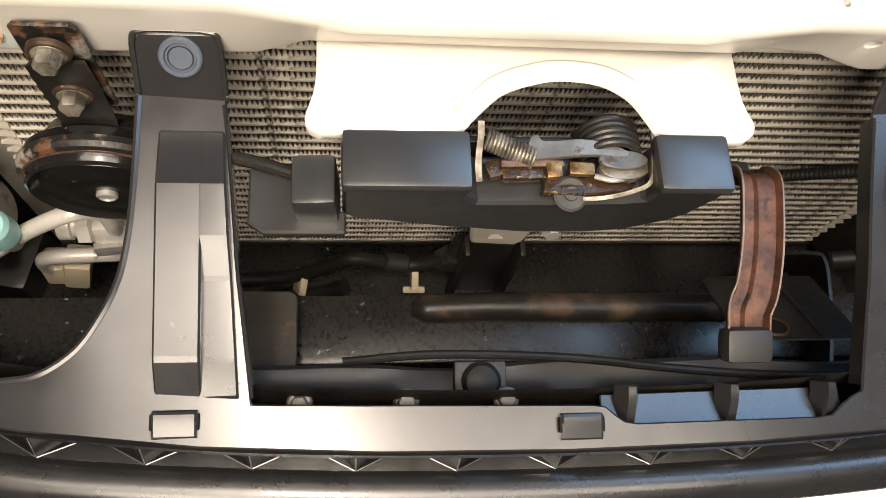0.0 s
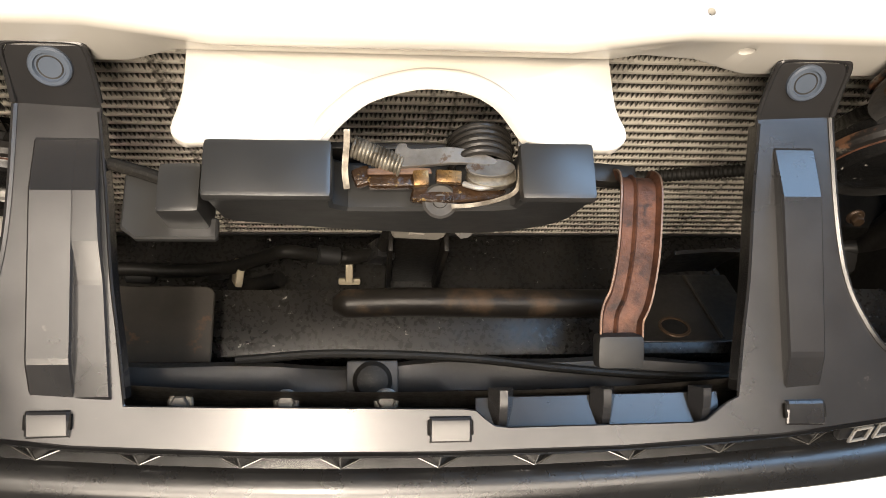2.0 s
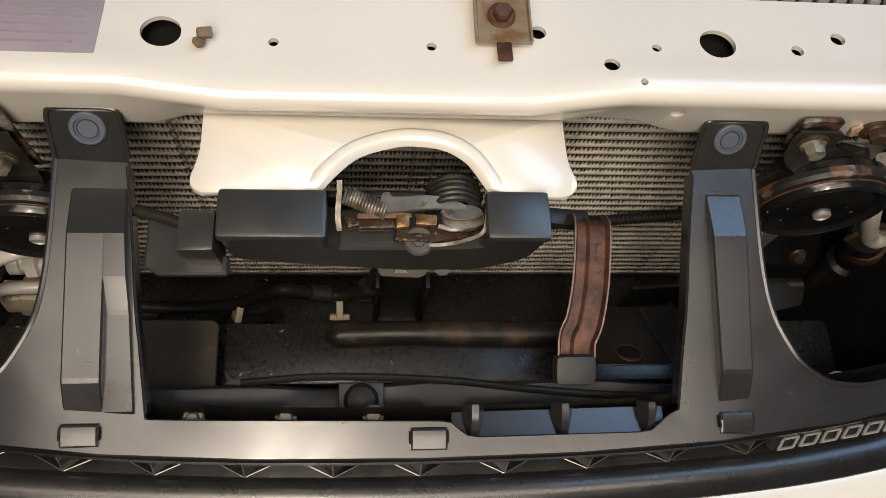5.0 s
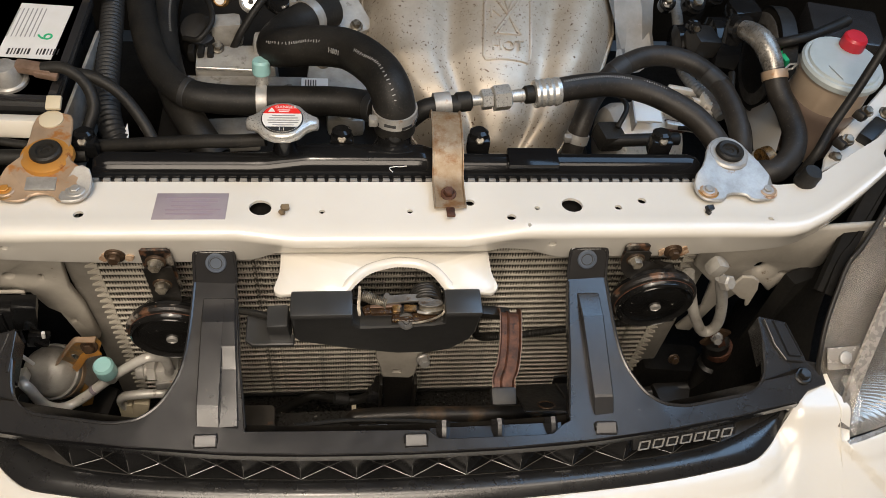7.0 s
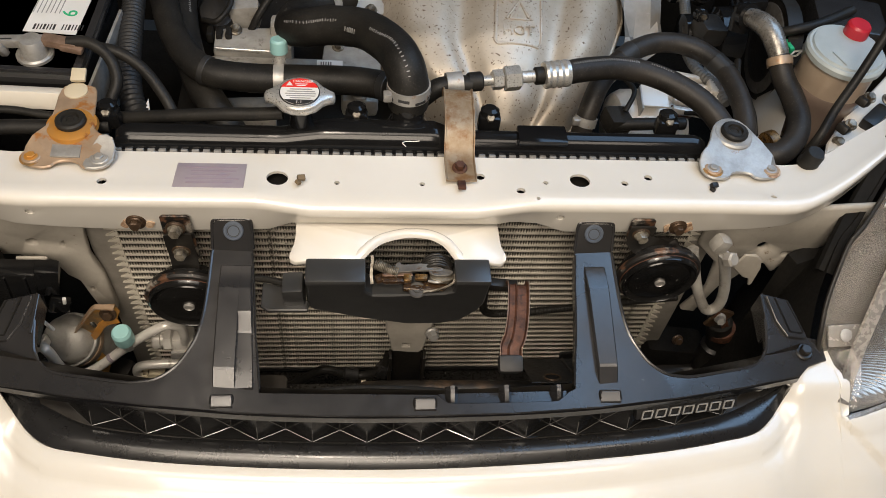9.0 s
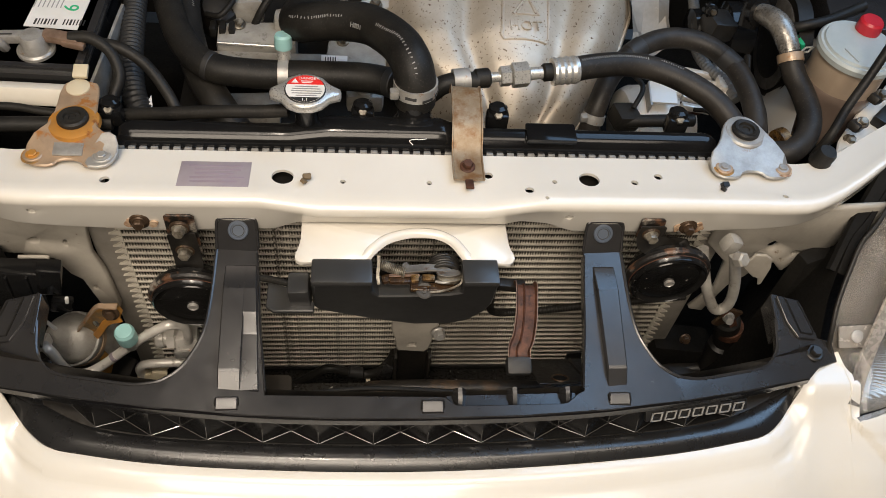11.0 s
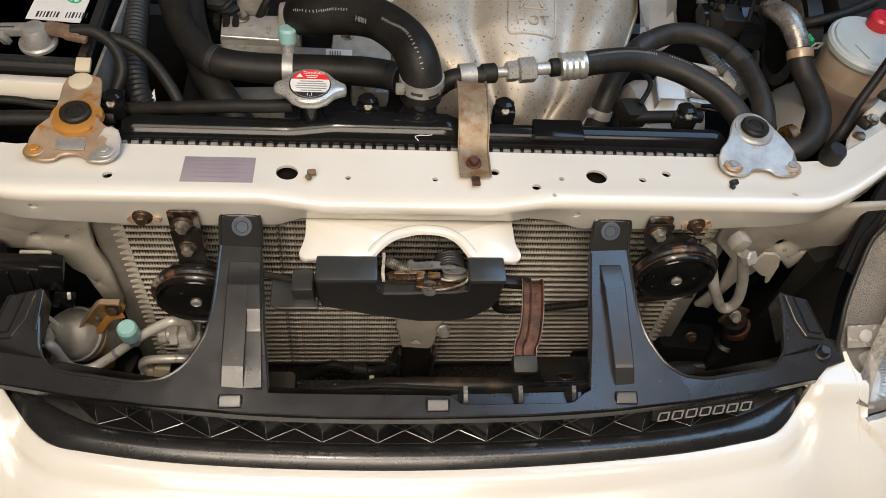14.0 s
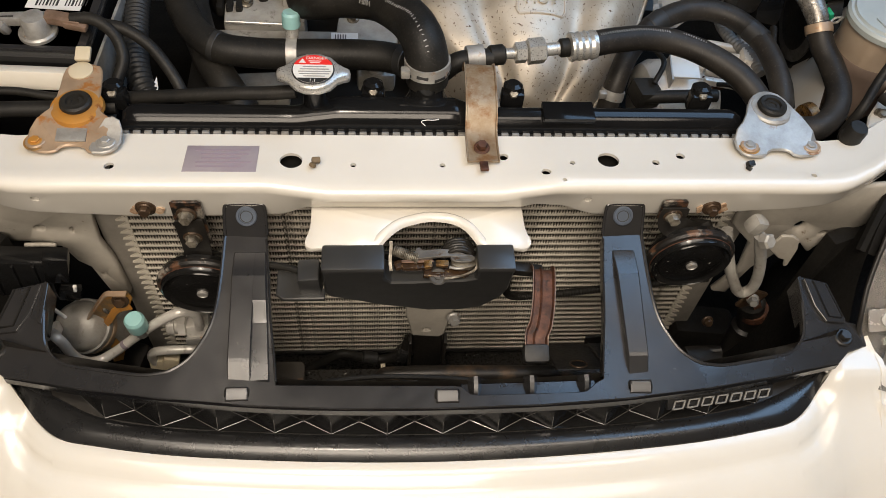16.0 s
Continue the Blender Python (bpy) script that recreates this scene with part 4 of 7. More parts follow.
def post_height(x, y):
    z = sum(mixline(POST_Z, -y + d) for d in (-0.003, -0.0015, 0, 0.0015, 0.003)) / 5
    left, right = mixline(POST_L, -y), mixline(POST_R, -y)
    if x < left + 0.004:
        z -= 30 * (left + 0.004 - x) ** 2
    if x > right:
        z -= 4.0 * (x - right) ** 2
    under = skin_tree.ray_cast(Vector((x, y, 1)), Vector((0, 0, -1)))[0]
    if under is None:
        return z
    h = max(0.020 - abs(z - under.z), 0) / 0.020
    return max(z, under.z + 0.0003) + h * h * 0.005


def corner_slice(s, x, top, n=56, bottom=-0.36, drop=0.0):
    ys = [top + (bottom - top) * (k / n) ** 1.4 for k in range(n + 1)]
    hs = [post_height(x, y) for y in ys]
    return [(s * x, ys[0], hs[0] - 0.04)] + [(s * x, y, h - drop) for y, h in zip(ys, hs)]


BACK = [(x, y - 0.0012) for x, y in BAND[-5:]]
UNDER_LAMP = [(q[0], q[1] - 0.001) for q in CORNER[2:]]
for s in (-1, 1):
    bm = bmesh.new()
    loft(bm, [corner_slice(s, x, mixline(BACK, x)) for x in np.linspace(0.392, 0.4495, 22)])
    loft(bm, [corner_slice(s, 0.4495, -0.086, drop=0.04 * k) for k in (1, 0)] + [corner_slice(s, x, -0.086) for x in np.linspace(0.4515, 0.492, 18)]
         + [corner_slice(s, x, mixline([(0.492, -0.112), (0.505, -0.139)], x)) for x in np.linspace(0.494, 0.505, 6)])
    loft(bm, [corner_slice(s, x, mixline(UNDER_LAMP, x)) for x in np.linspace(0.505, 0.66, 44)])
    part("corner_post", bm, BUMPER_WHITE, bumper, "", 60)


# ---- radiator ----
radiator = thing("radiator", "black plastic tank radiator with crimped seam behind the support", "radiator", (0, 0.12, 0.30))
bm = bmesh.new()
rows = []
for x in np.linspace(-0.333, 0.345, 120):
    hump = max(0.0, min(1.0, (x + 0.150) / 0.045)) * max(0.0, min(1.0, (0.050 - x) / 0.03))
    end = min(1.0, (min(x + 0.333, 0.345 - x)) / 0.012)
    e = 0.6 + 0.4 * math.sqrt(max(0.0, end))
    top, back = 0.735 + 0.012 * e + 0.005 * hump, 0.108 + 0.009 * hump + 0.014 * e
    rows.append([(x, 0.092, 0.700), (x, 0.092, 0.722), (x, 0.0925, 0.733), (x, 0.0965, 0.733 + (top - 0.733) * 0.55), (x, 0.103, top - 0.0022), (x, 0.108, top), (x, back - 0.008, top), (x, back - 0.004, top - 0.003),
                 (x, back, top - 0.010), (x, back, 0.70)])
vs = loft(bm, rows)
bm.faces.new(vs[0])
bm.faces.new(vs[-1][::-1])
part("upper_tank", bm, TANK, radiator, "glossy black plastic tank", 40)
bm = block(bmesh.new(), (0.006, 0.122, 0.495), (0.67, 0.050, 0.42), None, 0.003)
part("core", bm, BLACK_AND_SHADE, radiator)
bm = block(bmesh.new(), (0.006, 0.092, 0.7215), (0.680, 0.006, 0.013), None, 0.001)
part("seam", bm, DARK, radiator)
tab = None
for k in range(57):
    x = -0.330 + k * 0.01195
    if tab is None:
        bm = block(bmesh.new(), (0, 0, 0), (0.0078, 0.0045, 0.0105), (-18, 0, 0), 0.0010)
        tab = part("crimp_tab", bm, STEEL, radiator)
        o = tab
    else:
        o = tab.copy()
        scene.collection.objects.link(o)
    o.location = (x, 0.0885, 0.7265)
bm = block(bmesh.new(), (0.146, 0.106, 0.7485), (0.058, 0.028, 0.008), None, 0.003)
part("tank_pad", bm, TANK, radiator, "black rubber pad")
bm = lathe(bmesh.new(), (-0.130, 0.120, 0.738), (0, 0, 1), [(0.014, 0), (0.013, 0.014), (0.0125, 0.020), (0.0125, 0.046)], 32)
part("filler_neck", bm, TANK, radiator)
bm = lathe(bmesh.new(), (-0.0080, 0.136, 0.715), (-0.02, 0.14, 1), [(0.030, 0), (0.027, 0.014), (0.0215, 0.024), (0.0195, 0.030), (0.0195, 0.060), (0.017, 0.061)], 32)
part("outlet", bm, TANK, radiator)
for x, y in ((-0.068, 0.138), (0.088, 0.138), (0.305, 0.138), (-0.345, 0.132)):
    bm = bmesh.new()
    block(bm, (x, y, 0.738), (0.026, 0.016, 0.024), None, 0.004)
    lathe(bm, (x, y + 0.004, 0.748), (0, 0.2, 1), [(0.011, 0), (0.011, 0.006), (0.007, 0.009), (0, 0.009)], 20)
    lug = part("fan_lug", bm, TANK, radiator)
    bm = hexnut(bmesh.new(), (x, y - 0.004, 0.7475), (0, -0.55, 0.83), 0.009, 0.006)
    part("lug_bolt", bm, GREASE, lug)
bm = bmesh.new()
sweep(bm, [(-0.150, 0.120, 0.762), (-0.18, 0.122, 0.757), (-0.22, 0.126, 0.752), (-0.29, 0.135, 0.738), (-0.34, 0.145, 0.725)], 0.0075, 14)
part("overflow_hose", bm, RUBBER, radiator, "thin black rubber overflow hose")
bm = bmesh.new()
sweep(bm, [(-0.012, 0.0916, 0.7405), (-0.016, 0.0945, 0.744), (-0.010, 0.0955, 0.7455), (-0.004, 0.0958, 0.7450), (0.003, 0.0960, 0.7460)], 0.0005, 8)
part("paint_streak", bm, PAPER, radiator)

# radiator cap
cap = thing("filler_cap", "steel radiator cap with red and white warning label", "cap", (-0.130, 0.118, 0.780))
bm = bmesh.new()
pts = [(0.0372, 0.0058), (0.0385, 0.0), (0.0372, -0.0058), (0.031, -0.0085), (0.025, -0.0125), (0.018, -0.0215), (0.008, -0.0262), (0, -0.0268)]
full = [(-0.130 + x, 0.118 + y) for x, y in pts] + [(-0.130 - x, 0.118 + y) for x, y in reversed(pts[:-1])] + [(-0.130 - x, 0.118 - y) for x, y in pts[1:]] + [(-0.130 + x, 0.118 - y) for x, y in reversed(pts[2:-1])]
sheet(bm, list(dict.fromkeys((round(x, 5), round(y, 5)) for x, y in full)), 0.012, lambda x, y: 0.7945 - 7 * max(0, abs(x + 0.130) - 0.022) ** 2, bevel=0.003)
part("body", bm, BRIGHT, cap, "", 50)
bm = lathe(bmesh.new(), (-0.130, 0.118, 0.7935), (0, 0, 1), [(0.0222, 0), (0.0222, 0.0012), (0.0212, 0.0018), (0, 0.0018)], 40)
part("label_rim", bm, INK, cap)
bm = lathe(bmesh.new(), (-0.130, 0.118, 0.7955), (0, 0, 1), [(0.0208, 0), (0.0208, 0.0003), (0, 0.0003)], 40)
label = part("label_disc", bm, PAPER, cap, "white warning label")
bm = bmesh.new()
sheet(bm, [(-0.130 + 0.0208 * math.cos(a), 0.118 + 0.0208 * math.sin(a)) for a in np.linspace(0.32, math.pi - 0.32, 24)], 0.0003, lambda x, y: 0.7962)
part("red_field", bm, REDINK, label)
bm = bmesh.new()
sheet(bm, [(-0.130 + 0.0208 * math.cos(a), 0.118 + 0.0208 * math.sin(a)) for a in np.linspace(-0.75 * math.pi - 0.08, -0.25 * math.pi + 0.08, 16)], 0.0003, lambda x, y: 0.7962)
part("black_field", bm, INK, label)
part("word", text_mesh(bmesh.new(), "DANGER", 0.0056, pose(-0.1265, 0.1338, 0.7964), 0.0001), PAPER, label)
part("rating", text_mesh(bmesh.new(), "1.1", 0.0060, pose(-0.130, 0.1005, 0.7964), 0.0001), PAPER, label)
bm = bmesh.new()
sheet(bm, [(-0.1450, 0.1265), (-0.1375, 0.1265), (-0.14125, 0.1330)], 0.0002, lambda x, y: 0.7966)
part("triangle", bm, PAPER, label)
for y, w, mt in ((0.1295, 0.013, PAPER), (0.1270, 0.010, PAPER), (0.1210, 0.024, GREYINK), (0.1175, 0.030, GREYINK), (0.1140, 0.033, GREYINK), (0.1105, 0.031, GREYINK), (0.1070, 0.022, GREYINK)):
    bm = block(bmesh.new(), (-0.1285, y, 0.7963), (w, 0.0011, 0.0003))
    part("print_line", bm, mt, label)

# strap over the tank
strap = thing("tank_strap", "rusty steel strap bolted over the radiator tank", "bracket", (0.047, 0.06, 0.745))
bm = bmesh.new()
flat = [(-0.0172, -0.0012), (0.0172, -0.0012), (0.0172, 0.0026), (0.0160, 0.0026), (0.0152, 0.0006), (-0.0152, 0.0006), (-0.0160, 0.0026), (-0.0172, 0.0026)]
sweep(bm, [(0.0470, 0.036, 0.7455), (0.0470, 0.050, 0.7445), (0.0472, 0.070, 0.7440), (0.0475, 0.083, 0.7490), (0.0478, 0.094, 0.7585), (0.0480, 0.108, 0.7655), (0.0485, 0.128, 0.7690), (0.0490, 0.150, 0.7695), (0.0495, 0.162, 0.765), (0.0495, 0.168, 0.752)], 0, profile=flat, up=(0, -0.3, 1))
part("band", bm, STRAP, strap)
bm = block(bmesh.new(), (0.0468, 0.030, 0.7455), (0.009, 0.014, 0.003), (-8, 0, 0), 0.001)
part("tongue", bm, RUST, strap)
part("bolt", hexnut(bmesh.new(), (0.0462, 0.055, 0.7460), (0, -0.15, 1), 0.0105, 0.008, 0.0085), RUST, strap, "rusty hex bolt")

# mounts
def rounded(pts, times=1):
    """Cuts the corners of a closed outline."""
    for _ in range(times):
        pts = [tuple(a[i] + (b[i] - a[i]) * f for i in (0, 1)) for a, b in zip(pts, pts[1:] + pts[:1]) for f in (0.25, 0.75)]
    return pts


def mount(s, name, label, plate, body_mat, tab_mat, bush_y):
    th = thing(name, label, "bracket", (s * 0.374, 0.08, 0.745), "radiator mounts")
    bm = bmesh.new()
    sheet(bm, rounded(plate), 0.004, lambda x, y: 0.7480 + 0.011 * max(0.0, min(1.0, (y - 0.062) / 0.018)), bevel=0.0012)
    part("plate", bm, body_mat, th)
    if s < 0:
        bm = bmesh.new()
        sheet(bm, rounded([(-0.356, 0.0435), (-0.336, 0.0425), (-0.3255, 0.052), (-0.3235, 0.0765), (-0.338, 0.086), (-0.352, 0.066)]), 0.0042, lambda x, y: 0.7492 + 0.011 * max(0.0, min(1.0, (y - 0.062) / 0.018)), bevel=0.0010)
        part("grey_wing", bm, STEEL, th, "grey unpainted wing")
        part("stamped_plate", block(bmesh.new(), (-0.374, 0.0645, 0.7514), (0.030, 0.016, 0.0022), (8, 0, 0), 0.0006), STEEL, th, "grey stamped tag")
    bm = lathe(bmesh.new(), (s * 0.374, bush_y, 0.757), (0, 0, 1), [(0.0275 if s < 0 else 0.0245, -0.004), (0.0262 if s < 0 else 0.0240, 0.0006), (0.0215, 0.0025), (0.016, 0.0025)], 32)
    collar = part("bush_collar", bm, tab_mat, th)
    bm = lathe(bmesh.new(), (s * 0.374, bush_y, 0.759), (0, 0, 1), [(0.0150, 0), (0.0162, 0.002), (0.0158, 0.005), (0.0135, 0.0068), (0.0095, 0.0062), (0.0085, 0.0035), (0.0045, 0.0042), (0.004, 0.003), (0, 0.003)], 32)
    part("rubber_bush", bm, RUBBER, collar, "black rubber bush")
    for dx in (-0.0345, 0.0345):
        spot = (s * 0.374 + dx, 0.058, 0.7484)
        stained = s > 0 or dx < 0
        if stained:
            bm = lathe(bmesh.new(), spot, (0, 0, 1), [(0.0122, -0.0008), (0.0118, 0.0002), (0, 0.0003)], 26)
            part("rust_stain", bm, RUSTMARK if dx > 0 else OCHRE, th, "rust stain round the bolt")
        bm = lathe(bmesh.new(), spot, (0, 0, 1), [(0.0100, 0), (0.0100, 0.0012), (0.0088, 0.0020), (0, 0.0020)], 26)
        part("washer", bm, VARNISH if stained else STEEL, th)
        bm = hexnut(bmesh.new(), (spot[0], spot[1], spot[2] + 0.0016), (0, 0, 1), 0.0088, 0.0030, 0.0072)
        part("bolt", bm, ZINC if stained and s < 0 else STEEL, th)
    return th


PLATE_L = [(-0.419, 0.066), (-0.416, 0.052), (-0.408, 0.045), (-0.388, 0.044), (-0.382, 0.054), (-0.362, 0.054), (-0.355, 0.044), (-0.336, 0.043), (-0.326, 0.052), (-0.324, 0.076), (-0.340, 0.084), (-0.350, 0.094), (-0.353, 0.116), (-0.356, 0.150), (-0.362, 0.162),
           (-0.392, 0.162), (-0.397, 0.150), (-0.396, 0.120), (-0.398, 0.098), (-0.407, 0.086)]
PLATE_R = [(0.419, 0.066), (0.416, 0.052), (0.408, 0.045), (0.388, 0.044), (0.382, 0.054), (0.362, 0.054), (0.355, 0.044), (0.336, 0.043), (0.326, 0.052), (0.324, 0.072), (0.340, 0.090), (0.350, 0.116), (0.362, 0.130), (0.378, 0.134), (0.392, 0.126), (0.402, 0.102)]
mount(-1, "radiator_mount", "stained tan zinc radiator mount bracket with rubber bush", PLATE_L, VARNISH, ZINC, 0.100)
mount(1, "radiator_mount", "grey zinc radiator mount bracket with rusty bolts", PLATE_R[::-1], STEEL, STEEL, 0.106)

stop = thing("hood_stop", "black rubber hood bump stop on the support", "bump stop", (0.468, 0.082, 0.735))
bm = lathe(bmesh.new(), (0.468, 0.082, 0.733), (0.05, -0.1, 1), [(0.013, 0), (0.0135, 0.004), (0.0115, 0.008), (0.0115, 0.020), (0.0095, 0.024), (0, 0.024)], 28)
part("rubber", bm, RUBBER, stop)

for x, z in ((-0.301, 0.7085), (0.297, 0.7085)):
    th = thing("body_bolt", "rusty flanged bolt on the white support", "bolt", (x, 0.004, z), "front bolts")
    part("washer", lathe(bmesh.new(), (x, 0.0035, z), (0, -1, 0.1), [(0.0105, -0.003), (0.0105, 0.0005), (0.009, 0.0015), (0, 0.0015)], 26), OILED, th)
    part("head", hexnut(bmesh.new(), (x, 0.0025, z), (0, -1, 0.1), 0.0105, 0.008, 0.0082), OILED, th)
for x, z, w, h in ((0.309, 0.7075, 0.006, 0.007), (0.285, 0.706, 0.004, 0.005), (-0.288, 0.704, 0.006, 0.004), (-0.312, 0.705, 0.005, 0.005)):
    mark = [(x + w * (1 + 0.25 * math.sin(3 * q + x * 90)) * math.cos(q), z + h * (1 + 0.3 * math.sin(2 * q + z * 70)) * math.sin(q)) for q in np.linspace(0, 6.0, 22)]
    part("rust_mark", sheet(bmesh.new(), mark, 0.002, None, drop=pose(0, 0.0030, 0, 90, 0, 0)), RUSTMARK, support)
for x, y in ((-0.127, 0.036), (0.335, 0.034)):
    th = thing("push_clip", "broken plastic push clip in the support", "clip", (x, y, 0.742), "broken clips")
    bm = bmesh.new()
    block(bm, (x, y, 0.7465), (0.0085, 0.006, 0.006), (20, 10, 15), 0.001)
    block(bm, (x - 0.003, y - 0.006, 0.7460), (0.005, 0.006, 0.004), (0, 30, 40), 0.001)
    part("stub", bm, GRIP if x < 0 else DARK, th)

# ---- horns ----
def horn(at, normal, name_label, bracket, group="horns"):
    th = thing("car_horn", name_label, "horn", at, group)
    at = Vector(at)
    n = Vector(normal).normalized()
    prof = [(0.020, -0.040), (0.036, -0.034), (0.040, -0.026), (0.047, -0.020), (0.0485, -0.012), (0.0485, -0.008), (0.046, -0.005), (0.0445, 0.0), (0.0425, 0.0015), (0.041, -0.0005), (0.037, -0.003), (0.0355, -0.001), (0.024, 0.0015), (0.012, 0.002), (0.008, 0.001), (0, 0.001)]
    part("diaphragm", lathe(bmesh.new(), at, n, prof, 48), HORNFACE, th, "glossy black domed disc", 25)
    part("rim", lathe(bmesh.new(), at, n, [(0.0445, -0.0135), (0.0500, -0.0135), (0.0505, -0.0095), (0.0490, -0.0065), (0.0455, -0.0050)], 48), HORNRIM, th, "scuffed dark rim")
    part("ring", lathe(bmesh.new(), at, n, [(0.0440, -0.003), (0.0462, -0.0045), (0.0462, -0.0062), (0.0430, -0.0062)], 48), RUST, th)
    part("centre_screw", lathe(bmesh.new(), at + n * 0.001, n, [(0.0062, 0), (0.0062, 0.002), (0.0050, 0.003), (0.0045, 0.002), (0, 0.002)], 24), STEEL, th)
    x0, x1, z0, z1, y0 = bracket
    xm = (x0 + x1) / 2
    bm = bmesh.new()
    sheet(bm, [(x0, z1), (x0, z0 + 0.01), (x0 + 0.004, z0), (x1 + 0.002, z0), (x1, z1), (x1 - 0.003, z1 + 0.003), (x0 + 0.003, z1 + 0.003)], 0.003, None, bevel=0.0008, drop=pose(0, y0, 0, 90, 0, 0))
    plate = part("bracket_plate", bm, HORNRIM, th, "rusty bracket plate")
    bm = bmesh.new()
    sweep(bm, [(xm, y0 - 0.003, (z0 + z1) / 2 + 0.012), (xm + 0.002, y0 - 0.005, z0 + 0.006), (at.x, y0 - 0.006, z0 - 0.012), (at.x, at.y + 0.026, at.z + 0.038), (at.x, at.y + 0.030, at.z)], 0, profile=[(-0.013, -0.0012), (0.013, -0.0012), (0.015, 0.0022), (0.0125, 0.0010), (-0.0125, 0.0010), (-0.015, 0.0022)], up=(0, -1, 0.3))
    part("hanger", bm, DARK, th, "black painted hanger with rusty edges")
    for z in ((z1 - 0.012), (z1 - 0.051)) if at.x < 0 else ((z1 - 0.017),):
        part("washer", lathe(bmesh.new(), (xm, y0 - 0.004, z), n, [(0.0105, -0.001), (0.0105, 0.001), (0.0095, 0.002), (0, 0.002)], 24), OILED, plate)
        part("bolt", hexnut(bmesh.new(), (xm, y0 - 0.005, z), (0, -1, 0.15), 0.0115, 0.010, 0.0085), GREASE, plate)
    return th


horn((-0.2575, -0.030, 0.600), (0.0, -1, -0.03), "round black horn on a rusty two-bolt bracket", (-0.274, -0.243, 0.652, 0.722, -0.002))
horn((0.2870, -0.028, 0.646), (0.02, -1, -0.03), "round black horn with scuffed rim on a rusty bracket", (0.238, 0.266, 0.690, 0.724, -0.002))

# ---- copper-coloured stay with its clip ----
stay = thing("latch_stay", "rust-brown steel stay with rolled edges and a black end clip", "stay", (0.105, -0.09, 0.65))
bm = bmesh.new()
chan = [(-0.0122, 0.0038), (-0.0110, 0.0044), (-0.0092, 0.0002), (-0.0035, 0.0002), (-0.0022, 0.0020), (-0.0008, 0.0004), (0.0092, 0.0004), (0.0110, 0.0044), (0.0122, 0.0038), (0.0106, -0.0018), (-0.0106, -0.0018)]
sweep(bm, [(0.1140, -0.036, 0.646), (0.1138, -0.041, 0.6575), (0.1130, -0.049, 0.6640), (0.1115, -0.064, 0.6635), (0.1085, -0.088, 0.6600), (0.1035, -0.110, 0.6560), (0.0985, -0.121, 0.6535), (0.0975, -0.131, 0.6505)], 0, profile=[(-a, b) for a, b in chan][::-1], up=(0, 0, 1))
STAY_PATH = [(0.1140, -0.036, 0.646), (0.1138, -0.041, 0.6575), (0.1130, -0.049, 0.6640), (0.1115, -0.064, 0.6635), (0.1085, -0.088, 0.6600), (0.1035, -0.110, 0.6560), (0.0985, -0.121, 0.6535), (0.0975, -0.131, 0.6505)]
for e in (-0.0116, 0.0116):
    part("worn_edge", sweep(bmesh.new(), STAY_PATH, 0, profile=[(e - 0.0007, 0.0038), (e + 0.0007, 0.0038), (e + 0.0005, 0.0049), (e - 0.0005, 0.0049)], up=(0, 0, 1)), WORN, stay)
part("channel", bm, RUST, stay, "rust-brown channel with pale worn edges", 20)
bm = block(bmesh.new(), (0.0965, -0.1390, 0.6490), (0.0265, 0.0190, 0.0150), (22, 0, 0), 0.0045)
part("end_clip", bm, SCUFF, stay, "black plastic end clip")
bm = block(bmesh.new(), (0.098, -0.036, 0.650), (0.036, 0.012, 0.010), (0, 10, 0), 0.002)
part("anchor", bm, DARK, stay)

def cable(name, label, pts, r, material, ribs=0.0, seg=14, sub=10, group="", category="cable"):
    th = thing(name, label, category, pts[0], group)
    bm = bmesh.new()
    if ribs:
        base = spline(pts, 40)
        length = sum((b - a).length for a, b in zip(base, base[1:]))
        n = max(8, int(length / ribs) * 4)
        acc = [0.0]
        for a, b in zip(base, base[1:]):
            acc.append(acc[-1] + (b - a).length)
        even = [Vector([float(np.interp(length * k / n, acc, [q[i] for q in base])) for i in range(3)]) for k in range(n + 1)]
        sweep(bm, even, lambda k, m: r * (1.0 if k % 4 in (1, 2) else 0.86), seg, smooth=False)
    else:
        sweep(bm, pts, r, seg, sub)
    part("sleeve" if ribs else "run", bm, material, th, angle=60)
    return th


cable("hood_cable", "black ribbed hood release cable across the condenser", [(0.080, -0.030, 0.640), (0.10, 0.015, 0.520), (0.14, 0.028, 0.495), (0.19, 0.030, 0.500), (0.25, 0.030, 0.512), (0.36, 0.030, 0.53)], 0.0052, RUBBER, 0.0035)

# centre post under the latch
post = thing("latch_post", "pale and black centre post in front of the condenser", "bracket", (0.003, 0.0, 0.30))
bm = bmesh.new()
sheet(bm, [(-0.030, 0.545), (-0.029, 0.512), (-0.024, 0.490), (-0.020, 0.462), (0.016, 0.457), (0.022, 0.465), (0.025, 0.490), (0.030, 0.522), (0.032, 0.545)], 0.006, None, [[(-0.006, 0.474), (0.003, 0.474), (0.003, 0.480), (-0.006, 0.480)]], bevel=0.002, drop=pose(0, -0.010, 0, 90, 0, 0))
part("head", bm, PRIMER, post, "pale grey bracket head")
bm = bmesh.new()
sheet(bm, [(-0.019, 0.47), (-0.019, 0.30), (0.030, 0.30), (0.020, 0.47)], 0.008, None, bevel=0.002, drop=pose(0, -0.004, 0, 90, 0, 0))
part("stem", bm, DARK, post)
for dx in (-0.021, 0.024):
    part("flange", block(bmesh.new(), (dx, -0.010, 0.375), (0.004, 0.016, 0.16), None, 0.001), DARK, post)
part("bolt", hexnut(bmesh.new(), (0.029, -0.018, 0.520), (0.2, -1, 0.2), 0.012, 0.010, 0.009), STEEL, post)

